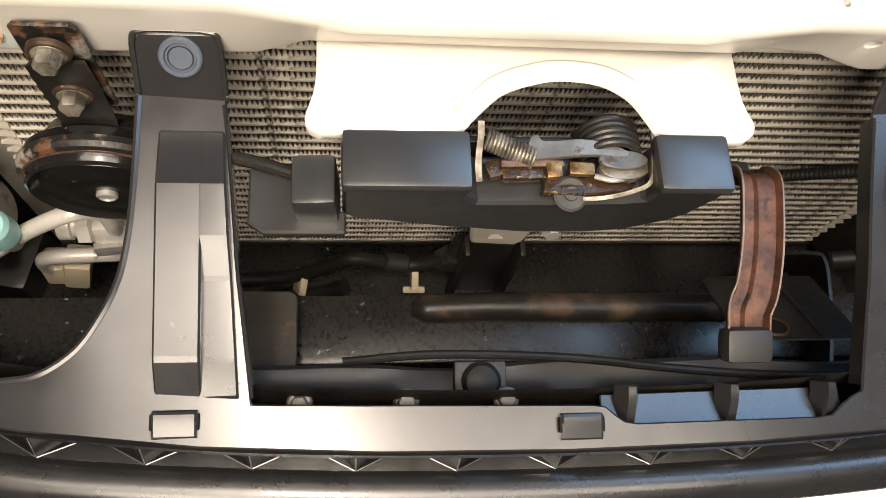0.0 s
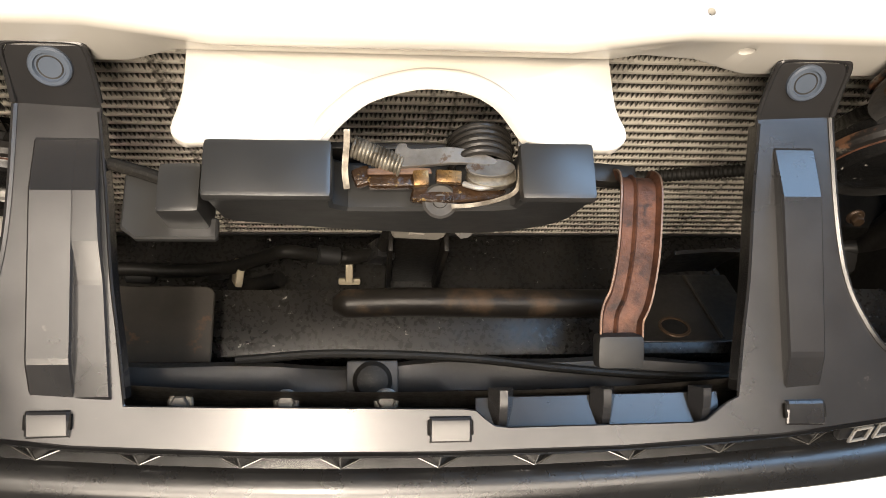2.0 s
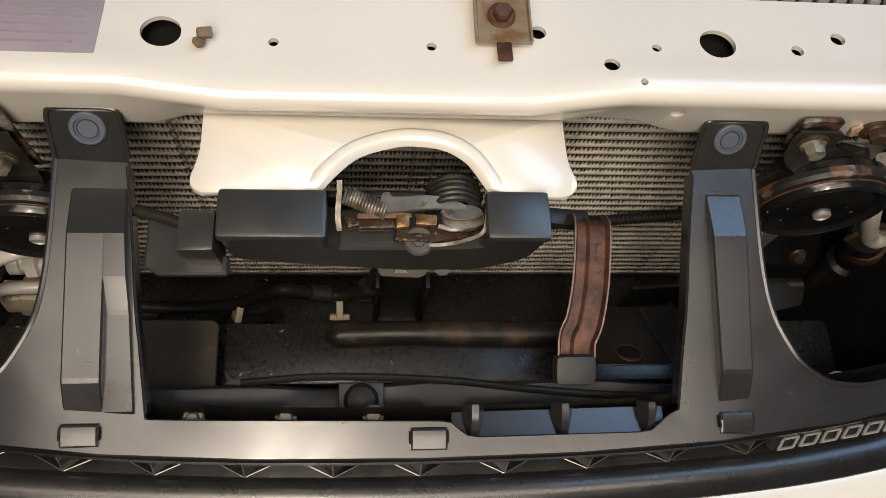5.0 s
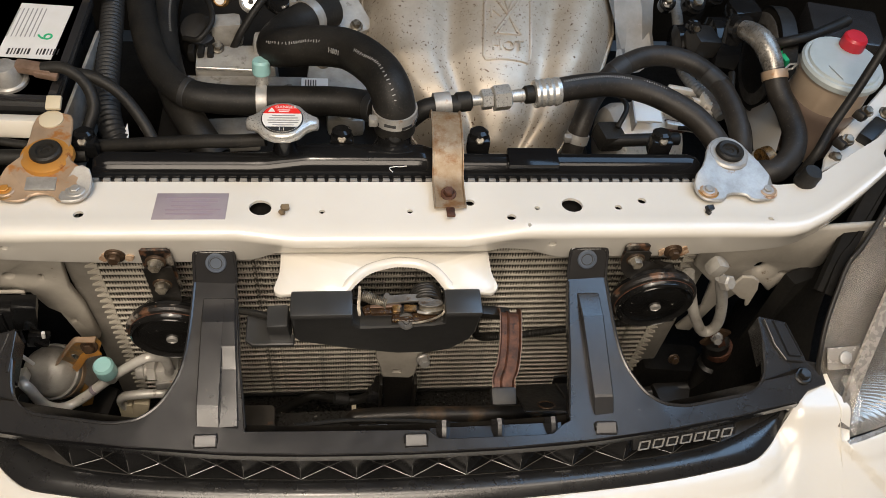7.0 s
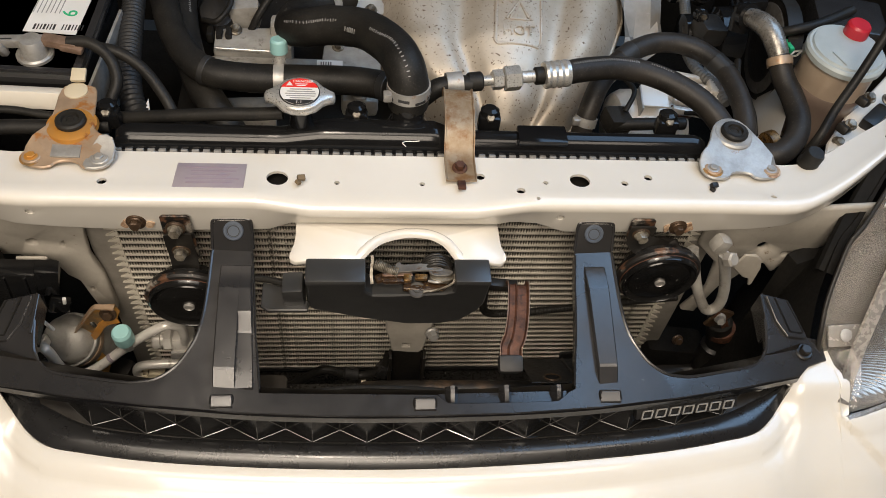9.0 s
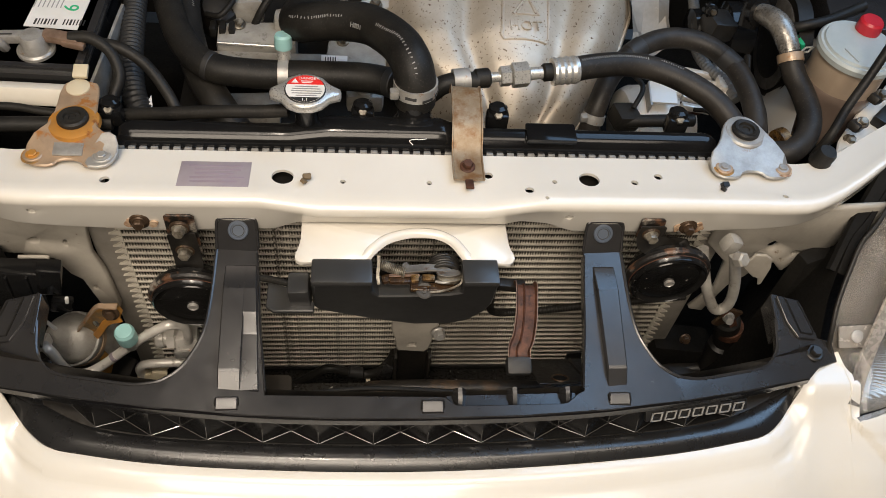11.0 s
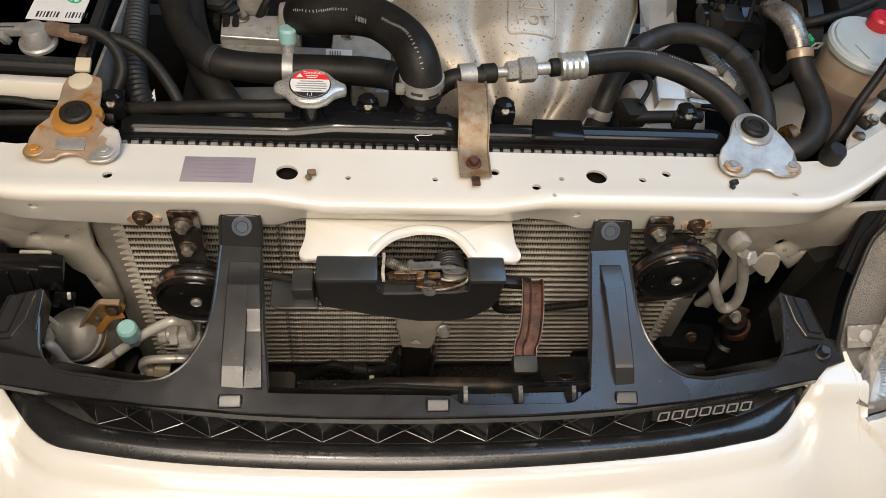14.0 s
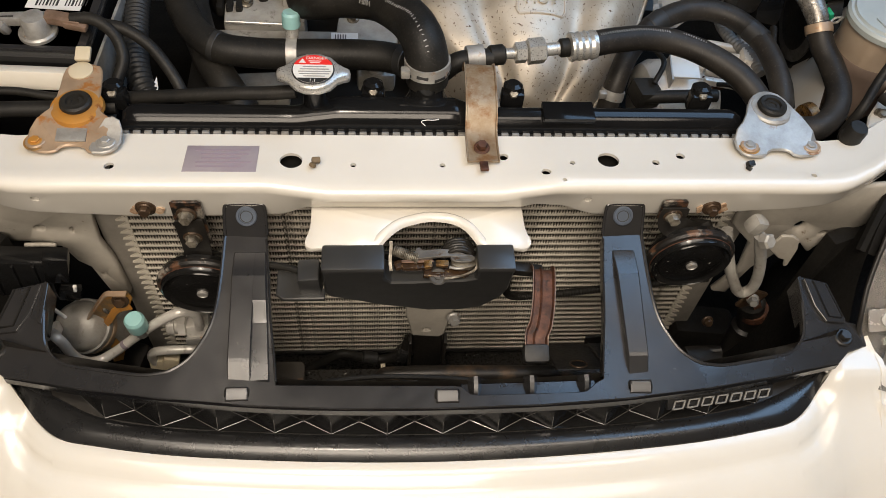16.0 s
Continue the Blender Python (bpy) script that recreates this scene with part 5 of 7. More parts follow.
# ---- crossmember and parts seen through the opening ----
beam2 = thing("front_crossmember", "grimy black steel crossmember under the opening", "crossmember", (0, -0.07, 0.30))
bm = block(bmesh.new(), (0, -0.074, 0.390), (0.80, 0.056, 0.11), None, 0.006)
part("box", bm, SPECKLED, beam2)
bm = bmesh.new()
sweep(bm, [(-0.066, -0.060, 0.447), (-0.050, -0.060, 0.449), (0.00, -0.059, 0.450), (0.10, -0.060, 0.448), (0.23, -0.060, 0.446)], lambda k, n: 0.0115 if k > 6 else 0.006 + 0.0009 * k, 20)
part("pipe", bm, surface("rust_streaked_pipe", (0.022, 0.019, 0.016), (0.15, 0.095, 0.055), (0.3, 0.55), 0.2, 26, 300, 0.52, 0.74, bump=0.2), beam2, "black pipe streaked with rust", 60)
bm = bmesh.new()
sheet(bm, [(-0.24, -0.054), (-0.158, -0.055), (-0.1545, -0.0565), (-0.152, -0.060), (-0.152, -0.112), (-0.24, -0.112)], 0.003, lambda x, y: 0.482, bevel=0.0008)
part("end_plate", bm, surface("rusty_black_plate", (0.055, 0.049, 0.042), (0.085, 0.075, 0.063), (0.3, 0.42), 0.2, 20, 300, spots=(0.22, 0.12, 0.06), spot_scale=34, spot_at=(0.60, 0.72)), beam2, "rust-edged end plate")
bm = bmesh.new()
sheet(bm, [(0.136, -0.064), (0.143, -0.058), (0.222, -0.058), (0.222, -0.118), (0.136, -0.118)], 0.003, lambda x, y: 0.561 - 0.80 * (y + 0.106), [circle(0.1640, -0.1060, 0.0085, 24, 0.78)], bevel=0.0008)
part("end_plate", bm, DARK, beam2, "black end plate with a rusty hole")
part("hole_ring", lathe(bmesh.new(), (0.1640, -0.1060, 0.5612), (0, 0.62, 0.78), [(0.0088, -0.0010), (0.0088, 0.0010), (0.0105, 0.0008), (0.0112, -0.0010)], 28), OILED, beam2)
# Black disc set in the hole paints its shade.
part("hole_shade", lathe(bmesh.new(), (0.1640, -0.1060, 0.5612), (0, 0.62, 0.78), [(0.0092, -0.003), (0.0092, -0.0004), (0, -0.0004)], 24), BLACK_AND_SHADE, beam2)
part("fold_line", sweep(bmesh.new(), [(0.190, -0.060, 0.525), (0.193, -0.116, 0.569)], 0.0016, 8, smooth=False), DARK, beam2)
bm = bmesh.new()
sweep(bm, [(0.200, -0.030, 0.486), (0.245, -0.028, 0.487), (0.260, -0.035, 0.485), (0.258, -0.08, 0.48), (0.253, -0.115, 0.475)], 0, profile=[(-0.0015, -0.05), (0.0015, -0.05), (0.0015, 0.002), (-0.0015, 0.002)], up=(0, 0, 1))
part("side_gusset", bm, DARK, beam2)
bm = block(bmesh.new(), (0.0, 0.005, 0.312), (0.78, 0.12, 0.012), (-4, 0, 0), 0.002)
part("lower_panel", bm, SPECKLED, beam2, "speckled black lower panel")
# Added near-black wall: the shade behind the grille is in its colour.
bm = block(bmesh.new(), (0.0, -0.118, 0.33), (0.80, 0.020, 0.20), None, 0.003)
part("gap_shade_wall", bm, BLACK_AND_SHADE, beam2)

duct = thing("plug_bar", "dark grey plastic bar with a round plug behind the grille", "bar", (0, -0.14, 0.55))
bm = bmesh.new()
rows = []
for x in np.linspace(-0.30, 0.32, 60):
    w = 0.004 * math.sin(x * 22) + 0.003 * math.sin(x * 51 + 1)
    rows.append([(x, -0.122 + w * 0.5, 0.52), (x, -0.126 + w * 0.5, 0.556), (x, -0.1305 + w * 0.4, 0.566), (x, -0.1375, 0.5665 - abs(w)), (x, -0.146, 0.560), (x, -0.150, 0.548), (x, -0.170, 0.543), (x, -0.172, 0.52)])
loft(bm, rows)
part("rail", bm, DUCT, duct, "", 50)
bm = block(bmesh.new(), (-0.0365, -0.1400, 0.5680), (0.032, 0.024, 0.008), (14, 0, 0), 0.002)
pad = part("plug_pad", bm, DUCT, duct)
part("round_plug", lathe(bmesh.new(), (-0.0365, -0.1410, 0.5705), (0, -0.2, 1), [(0.0118, 0), (0.0122, 0.004), (0.0095, 0.0075), (0.0045, 0.009), (0, 0.0092)], 32), RUBBER, pad, "round black rubber plug")
for x in (-0.143, -0.085, -0.029):
    part("bolt", hexnut(bmesh.new(), (x, -0.1590, 0.6100), (0, -0.3, 1), 0.009, 0.005, 0.0072), LEVERSTEEL, duct)
bm = bmesh.new()
sweep(bm, [(-0.12, -0.128, 0.573), (-0.06, -0.125, 0.576), (0.02, -0.128, 0.574), (0.08, -0.134, 0.570), (0.15, -0.139, 0.566), (0.24, -0.141, 0.565)], 0.0028, 10)
part("trim_cord", bm, RUBBER, duct)
for x in np.linspace(0.02, 0.17, 7):
    part("slat", block(bmesh.new(), (x, -0.156, 0.562), (0.004, 0.018, 0.02), (20, 0, 0), 0.001), DUCT, duct)

harness = cable("wire_harness", "black taped wiring harness along the lower panel", [(-0.300, 0.0, 0.345), (-0.257, 0.0, 0.347), (-0.215, 0.0, 0.340), (-0.165, 0.0, 0.350), (-0.130, 0.0, 0.382), (-0.110, 0.0, 0.398), (-0.082, 0.0, 0.386), (-0.056, 0.0, 0.381), (-0.030, 0.0, 0.400), (-0.022, 0.005, 0.43)], 0.0062, RUBBER, category="wiring")
cable("wire_harness", "short black plug lead beside the harness", [(-0.165, -0.012, 0.330), (-0.14, -0.014, 0.342), (-0.118, -0.014, 0.362)], 0.0072, RUBBER, category="wiring")
for x, z, r in ((-0.157, 0.348, 20), (-0.056, 0.362, 0)):
    th = thing("cable_clip", "cream plastic clip round the harness", "clip", (x, -0.01, z), "harness clips")
    part("band", block(bmesh.new(), (x, -0.004, z), (0.0065, 0.022, 0.024), (30, r, 0), 0.0015), TIE, th)
    if r == 0:
        part("wings", block(bmesh.new(), (x, -0.014, z - 0.008), (0.020, 0.006, 0.006), (30, 0, 0), 0.0015), TIE, th)
for a, b in (((-0.262, 0.0, 0.331), (-0.236, 0.0, 0.329)), ((-0.186, 0.0, 0.3355), (-0.168, 0.0, 0.344)), ((-0.084, 0.0, 0.390), (-0.064, 0.0, 0.383))):
    part("tape_wrap", rod(bmesh.new(), a, b, 0.0084, 18), SCUFF, harness)
part("plug", block(bmesh.new(), (-0.028, 0.0, 0.398), (0.018, 0.018, 0.024), (0, 25, 0), 0.003), PLASTIC, harness, "black plug")


# ---- engine bay ----
BAY_DEPTH = 0.05
bay = thing("engine_block", "dark grimy engine and added black panels closing the bay", "engine", (0, 0.5, 0.2))
bm = block(bmesh.new(), (-0.02, 0.50, 0.42), (0.62, 0.52, 0.30), None, 0.02)
part("lower_case", bm, DARK, bay)
# Unseen near-black panels added to close the bay; their colour stands for shade.
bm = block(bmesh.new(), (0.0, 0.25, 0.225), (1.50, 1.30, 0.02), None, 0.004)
part("closing_floor", bm, BLACK_AND_SHADE, bay, "black panel added to close the bay floor")
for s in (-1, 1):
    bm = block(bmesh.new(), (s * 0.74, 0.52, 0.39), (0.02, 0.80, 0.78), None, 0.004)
    part("closing_side", bm, BLACK_AND_SHADE, bay)
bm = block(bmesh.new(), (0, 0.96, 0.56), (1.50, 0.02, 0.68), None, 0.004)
part("closing_back", bm, BLACK_AND_SHADE, bay)
# Two more added panels, coloured as shade, close the front corners.
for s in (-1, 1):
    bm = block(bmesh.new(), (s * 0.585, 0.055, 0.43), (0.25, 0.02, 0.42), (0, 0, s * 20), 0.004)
    part("closing_guard", bm, BLACK_AND_SHADE, bay)

# cast housings left of the shield
head = thing("cylinder_head", "dirty cast alloy housings behind the radiator hoses", "engine part", (-0.15, 0.33, 0.6))
for nm, c, s, r, bv in (("casting", (-0.215, 0.380, 0.618), (0.110, 0.050, 0.060), (0, 0, 3), 0.008), ("ledge", (-0.185, 0.335, 0.624), (0.190, 0.034, 0.030), (0, 0, 0), 0.004),
                        ("boss", (-0.230, 0.425, 0.655), (0.045, 0.030, 0.040), (0, 0, 8), 0.010), ("boss", (-0.175, 0.400, 0.650), (0.034, 0.030, 0.030), (0, 0, 0), 0.008),
                        ("ledge", (-0.075, 0.355, 0.622), (0.085, 0.050, 0.036), (0, 0, -4), 0.006), ("casting", (-0.065, 0.450, 0.640), (0.060, 0.060, 0.070), (20, 0, 30), 0.010),
                        ("casting", (-0.215, 0.268, 0.612), (0.075, 0.040, 0.026), (0, 0, 4), 0.005), ("boss", (-0.064, 0.275, 0.640), (0.050, 0.046, 0.030), (0, 0, 0), 0.008)):
    part(nm, block(bmesh.new(), c, s, r, bv), ALLOY, head)
part("rod", rod(bmesh.new(), (-0.265, 0.352, 0.652), (-0.170, 0.345, 0.654), 0.0022, 12), BRIGHT, head)
part("sensor", lathe(bmesh.new(), (-0.238, 0.475, 0.672), (0, -0.8, 0.5), [(0.012, 0), (0.012, 0.02), (0.009, 0.022), (0.009, 0.028), (0, 0.028)], 24), BRASS, head, "yellow-ringed sensor")
part("sensor_tip", lathe(bmesh.new(), (-0.238, 0.452, 0.686), (0, -0.8, 0.5), [(0.0065, 0), (0.0065, 0.006), (0, 0.007)], 20), PAPER, head)
part("ring_pipe", lathe(bmesh.new(), (-0.195, 0.455, 0.680), (0, -0.7, 0.7), [(0.011, 0), (0.016, 0), (0.0165, 0.012), (0.013, 0.016), (0.011, 0.014)], 26), BRIGHT, head)
part("ring_core", lathe(bmesh.new(), (-0.195, 0.455, 0.678), (0, -0.7, 0.7), [(0.0125, 0), (0.0125, 0.014), (0, 0.016)], 24), RUBBER, head)
part("plug", hexnut(bmesh.new(), (-0.064, 0.262, 0.662), (0, -0.5, 0.85), 0.016, 0.012, 0.013), ALLOY, head)
for k in range(5):
    part("code_bar", block(bmesh.new(), (-0.118 + k * 0.0034, 0.330, 0.6425), (0.0014, 0.018, 0.0008), (12, 0, 0)), INK, head)
part("code_label", block(bmesh.new(), (-0.106, 0.331, 0.6412), (0.036, 0.024, 0.0010), (12, 0, 0)), PAPER, head, "white bar label")
for x in (-0.275, -0.262, -0.249):
    part("plug_rib", block(bmesh.new(), (x, 0.385, 0.648), (0.009, 0.020, 0.016), None, 0.003), RUBBER, head)
part("housing", lathe(bmesh.new(), (-0.272, 0.435, 0.62), (0.1, -0.4, 1), [(0.030, 0), (0.030, 0.03), (0.024, 0.045), (0, 0.05)], 28), DARK, head)
bm = bmesh.new()
sweep(bm, [(-0.170, 0.500, 0.66), (-0.165, 0.440, 0.69), (-0.145, 0.420, 0.70), (-0.120, 0.460, 0.70)], 0.010, 16)
part("black_pipe", bm, TANK, head)


def hose(name, label, pts, r, prints=(), group="hoses", material=None):
    th = thing(name, label, "hose", pts[0], group)
    bm = bmesh.new()
    sweep(bm, pts, r, 26, 12)
    part("hose_wall", bm, material or RUBBER, th, angle=60)
    path = spline(pts, 40)
    for start, count, lift in prints:
        k = int(start * len(path))
        if type(count) is str:
            q, d = path[k], (path[k + 1] - path[k]).normalized()
            out = (Vector(lift) - d * Vector(lift).dot(d)).normalized()
            m = Matrix.Identity(4)
            m.col[0][:3], m.col[1][:3], m.col[2][:3], m.col[3][:3] = -d, d.cross(out), out, q + out * (r + 0.0006)
            part("lettering", text_mesh(bmesh.new(), count, 0.0082, m, 0.0008), PRINT, th, "white H001 lettering")
            continue
        for j in range(count):
            q, d = path[k], (path[k + 1] - path[k]).normalized()
            out = Vector((0, -0.62, 0.78)) if lift is None else Vector(lift)
            out = (out - d * out.dot(d)).normalized()
            m = Matrix.Identity(4)
            m.col[0][:3], m.col[1][:3], m.col[2][:3], m.col[3][:3] = d, out.cross(d), out, q + out * (r - 0.0002)
            tmp = block(bmesh.new(), (0, 0, 0), (0.0011, 0.0034 if j % 3 else 0.0024, 0.0006), (0, 0, 14 * (j % 3 - 1)))
            tmp.transform(m)
            part("print_mark", tmp, PRINT, th)
            step = 0
            while step < 0.0026 and k < len(path) - 2:
                step += (path[k + 1] - path[k]).length
                k += 1
    return th


def clamp(at, axis, r, width, material, name="hose_clamp", label="bright steel spring hose clamp", ear=True):
    th = thing(name, label, "clamp", at, "hose clamps")
    m = frame_of(axis)
    part("band", lathe(bmesh.new(), at, axis, [(r, -width / 2), (r + 0.0014, -width / 2), (r + 0.0018, 0), (r + 0.0014, width / 2), (r, width / 2)], 40), material, th)
    if ear:
        out = (Vector((-0.85, -0.5, 0.2)) - Vector(axis).normalized() * Vector((-0.85, -0.5, 0.2)).dot(Vector(axis).normalized())).normalized()
        part("ear", block(bmesh.new(), Vector(at) + out * (r + 0.005), (0.010, 0.009, width * 0.8), None, 0.002), material, th)
    return th


hose("upper_radiator_hose", "thick black rubber radiator hose with faded white print", [(-0.0085, 0.143, 0.755), (-0.0095, 0.146, 0.782), (-0.016, 0.163, 0.798), (-0.030, 0.198, 0.794), (-0.060, 0.242, 0.780), (-0.100, 0.262, 0.768), (-0.132, 0.272, 0.756), (-0.150, 0.296, 0.738), (-0.140, 0.345, 0.720), (-0.110, 0.385, 0.712), (-0.085, 0.415, 0.70)], 0.0235,
     [(0.14, 24, (0.05, -0.75, 0.6)), (0.40, "H001", (0, -0.88, 0.45)), (0.46, 22, None)])
ring = clamp((-0.0090, 0.1450, 0.777), (-0.02, 0.1, 1), 0.0237, 0.014, STEEL)
for a in (-150, -105, -60, -20):
    c, s2 = math.cos(radians(a)), math.sin(radians(a))
    part("slot", block(bmesh.new(), (-0.0090 + 0.0247 * c, 0.1450 + 0.0247 * s2, 0.777 + 0.0018 * (1 if a % 2 else -1)), (0.0020, 0.0130, 0.0038), (0, 0, a), 0.0006), INK, ring)
clamp((-0.112, 0.384, 0.712), (0.6, 0.75, -0.1), 0.0240, 0.014, STEEL, ear=True)
heater = hose("heater_hose", "black rubber coolant hose running behind the radiator", [(-0.345, 0.48, 0.72), (-0.335, 0.415, 0.715), (-0.318, 0.345, 0.708), (-0.292, 0.285, 0.704), (-0.258, 0.252, 0.700), (-0.205, 0.243, 0.698), (-0.125, 0.243, 0.698), (-0.070, 0.240, 0.700), (-0.030, 0.225, 0.706), (-0.012, 0.20, 0.716), (-0.005, 0.17, 0.72)], 0.0180)
part("end_collar", lathe(bmesh.new(), (-0.030, 0.225, 0.706), (0.75, -0.6, 0.25), [(0.0182, -0.006), (0.0192, -0.005), (0.0192, 0.005), (0.0182, 0.006)], 32), SCUFF, heater)
part("end_collar", lathe(bmesh.new(), (-0.258, 0.252, 0.700), (0.85, -0.4, -0.05), [(0.0181, -0.004), (0.0188, -0.003), (0.0188, 0.003), (0.0181, 0.004)], 32), SCUFF, heater)
hose("lower_hose", "second black coolant hose with faded white print", [(-0.310, 0.50, 0.69), (-0.312, 0.42, 0.688), (-0.300, 0.345, 0.678), (-0.278, 0.278, 0.668), (-0.252, 0.232, 0.660), (-0.225, 0.200, 0.64)], 0.0200, [(0.10, 24, (0.6, -0.5, 0.6))])
hose("bypass_hose", "short black hose beside the tank outlet", [(0.012, 0.190, 0.720), (0.030, 0.193, 0.735), (0.052, 0.197, 0.737), (0.072, 0.198, 0.737)], 0.0115)
th = thing("ac_service_port", "steel service port with turquoise cap on the hose clip", "valve cap", (-0.166, 0.245, 0.70), "service caps")
part("clip_band", lathe(bmesh.new(), (-0.166, 0.243, 0.698), (1, 0, 0), [(0.0182, -0.0065), (0.0196, -0.0065), (0.0196, 0.0065), (0.0182, 0.0065)], 36), STEEL, th)
part("stem", rod(bmesh.new(), (-0.166, 0.255, 0.712), (-0.166, 0.262, 0.727), 0.0085, 20), BRIGHT, th)
part("cap", lathe(bmesh.new(), (-0.166, 0.261, 0.725), (0, 0.25, 1), [(0.0108, 0), (0.0112, 0.004), (0.0108, 0.015), (0.0090, 0.018), (0, 0.018)], 28), TEAL, th, "turquoise plastic cap")

# heat shield
shield = thing("heat_shield", "speckled embossed alloy exhaust heat shield", "heat shield", (0.15, 0.36, 0.6))
LEFT_E = [(0.238, 0.065), (0.262, 0.040), (0.30, 0.000), (0.345, -0.034), (0.44, -0.040), (0.56, -0.045)]
RIGHT_E = [(0.238, 0.200), (0.262, 0.235), (0.30, 0.270), (0.345, 0.298), (0.44, 0.340), (0.56, 0.360)]
TOP_E = [(0.238, 0.622), (0.262, 0.652), (0.30, 0.680), (0.345, 0.700), (0.44, 0.714), (0.56, 0.720)]


def shield_z(u, y):
    """u from -1 to 1 across."""
    z = mixline(TOP_E, y)
    z -= 0.012 * u * u + 0.060 * max(0.0, abs(u) - 0.72) ** 2 / 0.078
    z -= 0.016 * math.exp(-((u + 0.34) / 0.11) ** 2) + 0.013 * math.exp(-((u - 0.46) / 0.12) ** 2)
    return z + 0.005 * math.exp(-((u - 0.06) / 0.2) ** 2)


def shield_at(u, y):
    a, b = mixline(LEFT_E, y), mixline(RIGHT_E, y)
    return (a + (b - a) * (u + 1) / 2, y, shield_z(u, y))


bm = bmesh.new()
rows = [[shield_at(u, y) for u in np.linspace(-1, 1, 61)] for y in np.linspace(0.238, 0.56, 50)]
rows.insert(0, [(x, y + 0.003, z - 0.03) for x, y, z in rows[0]])
loft(bm, rows)
part("skin", bm, SHIELD, shield, "", 50)
u_of = lambda x, y: 2 * (x - mixline(LEFT_E, y)) / (mixline(RIGHT_E, y) - mixline(LEFT_E, y)) - 1


def on_shield(x, y, lift=0.001):
    return (x, y, shield_z(u_of(x, y), y) + lift)


def bead(pts, r=0.0020, close=False):
    q = []
    pts = list(pts) + ([pts[0]] if close else [])
    for (ax, ay), (bx2, by2) in zip(pts, pts[1:]):
        q += [on_shield(ax + (bx2 - ax) * k / 6, ay + (by2 - ay) * k / 6, 0.0002) for k in range(6)]
    q.append(on_shield(*pts[-1], 0.0002))
    part("embossed_line", sweep(bmesh.new(), q, r, 8, smooth=False), SHIELD, shield)


fr = lambda u, v: (0.121 + u * 0.066 + v * 0.012, 0.327 + v * 0.112 + u * 0.002)
bead([fr(0.06, 0), fr(0.94, 0), fr(1, 0.05), fr(1, 0.95), fr(0.94, 1), fr(0.06, 1), fr(0, 0.95), fr(0, 0.05)], 0.0024, True)
bead([fr(0.22, 0.34), fr(0.78, 0.92)], 0.0022)
bead([fr(0.78, 0.34), fr(0.22, 0.92)], 0.0022)
bead([fr(0.30, 0.34), fr(0.72, 0.34), fr(0.52, 0.62)], 0.0020, True)
bead([fr(0.14, 0.60), fr(0.14, 0.74), fr(0.36, 0.60)], 0.0018)
bead([fr(0.40, 0.95), fr(0.50, 0.70), fr(0.64, 0.95)], 0.0018)
hot = text_mesh(bmesh.new(), "HOT", 0.0215, pose(*on_shield(0.1555, 0.3445, 0.0012), 14, 0, 0), 0.0012)
part("hot_word", hot, SHIELD, shield, "raised letters reading HOT")
for s, u in ((1, -0.98), (1, 0.98)):
    part("rolled_edge", sweep(bmesh.new(), [Vector(shield_at(u, y)) for y in np.linspace(0.25, 0.56, 24)], 0.0026, 8, smooth=False), SHIELD, shield)
flap = thing("pipe_flap", "crumpled grey-brown heat wrap beside the shield", "heat wrap", (0.35, 0.45, 0.62))
bm = bmesh.new()
loft(bm, [[(0.325 + 0.016 * k + 0.006 * math.sin(k * 2.1 + j), 0.36 + j * 0.035 + 0.01 * k, 0.63 + 0.022 * j + 0.008 * math.sin(k * 1.7 + j * 1.3)) for k in range(6)] for j in range(7)])
bmesh.ops.solidify(bm, geom=list(bm.faces), thickness=0.002)
part("wrap", bm, HEADER, flap)

# air conditioning line across the bay
line = thing("ac_hose_fitting", "bright steel hex union and crimp on the hose", "fitting", (0.12, 0.21, 0.735))
ax = Vector((0.108, 0.014, 0.004)).normalized()
o = Vector((0.055, 0.199, 0.738))
P = lambda d: o + ax * d
part("clip", lathe(bmesh.new(), P(-0.004), ax, [(0.0118, -0.010), (0.0140, -0.010), (0.0140, 0.010), (0.0118, 0.010)], 32), STEEL, line, "steel P-clip")
part("grommet", rod(bmesh.new(), P(0.012), P(0.032), 0.0118, 24), RUBBER, line)
part("tube_end", rod(bmesh.new(), P(0.028), P(0.048), 0.0062, 20), BRIGHT, line)
part("small_nut", lathe(bmesh.new(), P(0.044), ax, [(0.011, 0), (0.0125, 0.001), (0.0125, 0.013), (0.011, 0.014)], 6), BRIGHT, line)
part("large_nut", lathe(bmesh.new(), P(0.059), ax, [(0.0125, 0), (0.0155, 0.001), (0.0155, 0.020), (0.0125, 0.022)], 6), BRIGHT, line)
part("neck", rod(bmesh.new(), P(0.080), P(0.105), 0.0075, 20), BRIGHT, line)
part("collar", rod(bmesh.new(), P(0.098), P(0.112), 0.0110, 20), RUBBER, line)
part("crimp", lathe(bmesh.new(), P(0.110), ax, [(0.009, 0), (0.0165, 0.001), (0.0172, 0.004), (0.0158, 0.008), (0.0172, 0.012), (0.0158, 0.016), (0.0172, 0.020), (0.0158, 0.024), (0.0172, 0.028), (0.0165, 0.033), (0.012, 0.034)], 32), BRIGHT, line)
hose("ac_hose", "black rubber air conditioning hose with faded print", [(0.190, 0.2185, 0.741), (0.220, 0.228, 0.740), (0.262, 0.238, 0.736), (0.302, 0.236, 0.732), (0.340, 0.220, 0.728), (0.375, 0.192, 0.722), (0.398, 0.160, 0.708), (0.410, 0.135, 0.68)], 0.0150, [(0.06, 30, (0, -0.1, 0.99)), (0.45, 10, (0, 0.1, 0.99))], material=DUSTY)
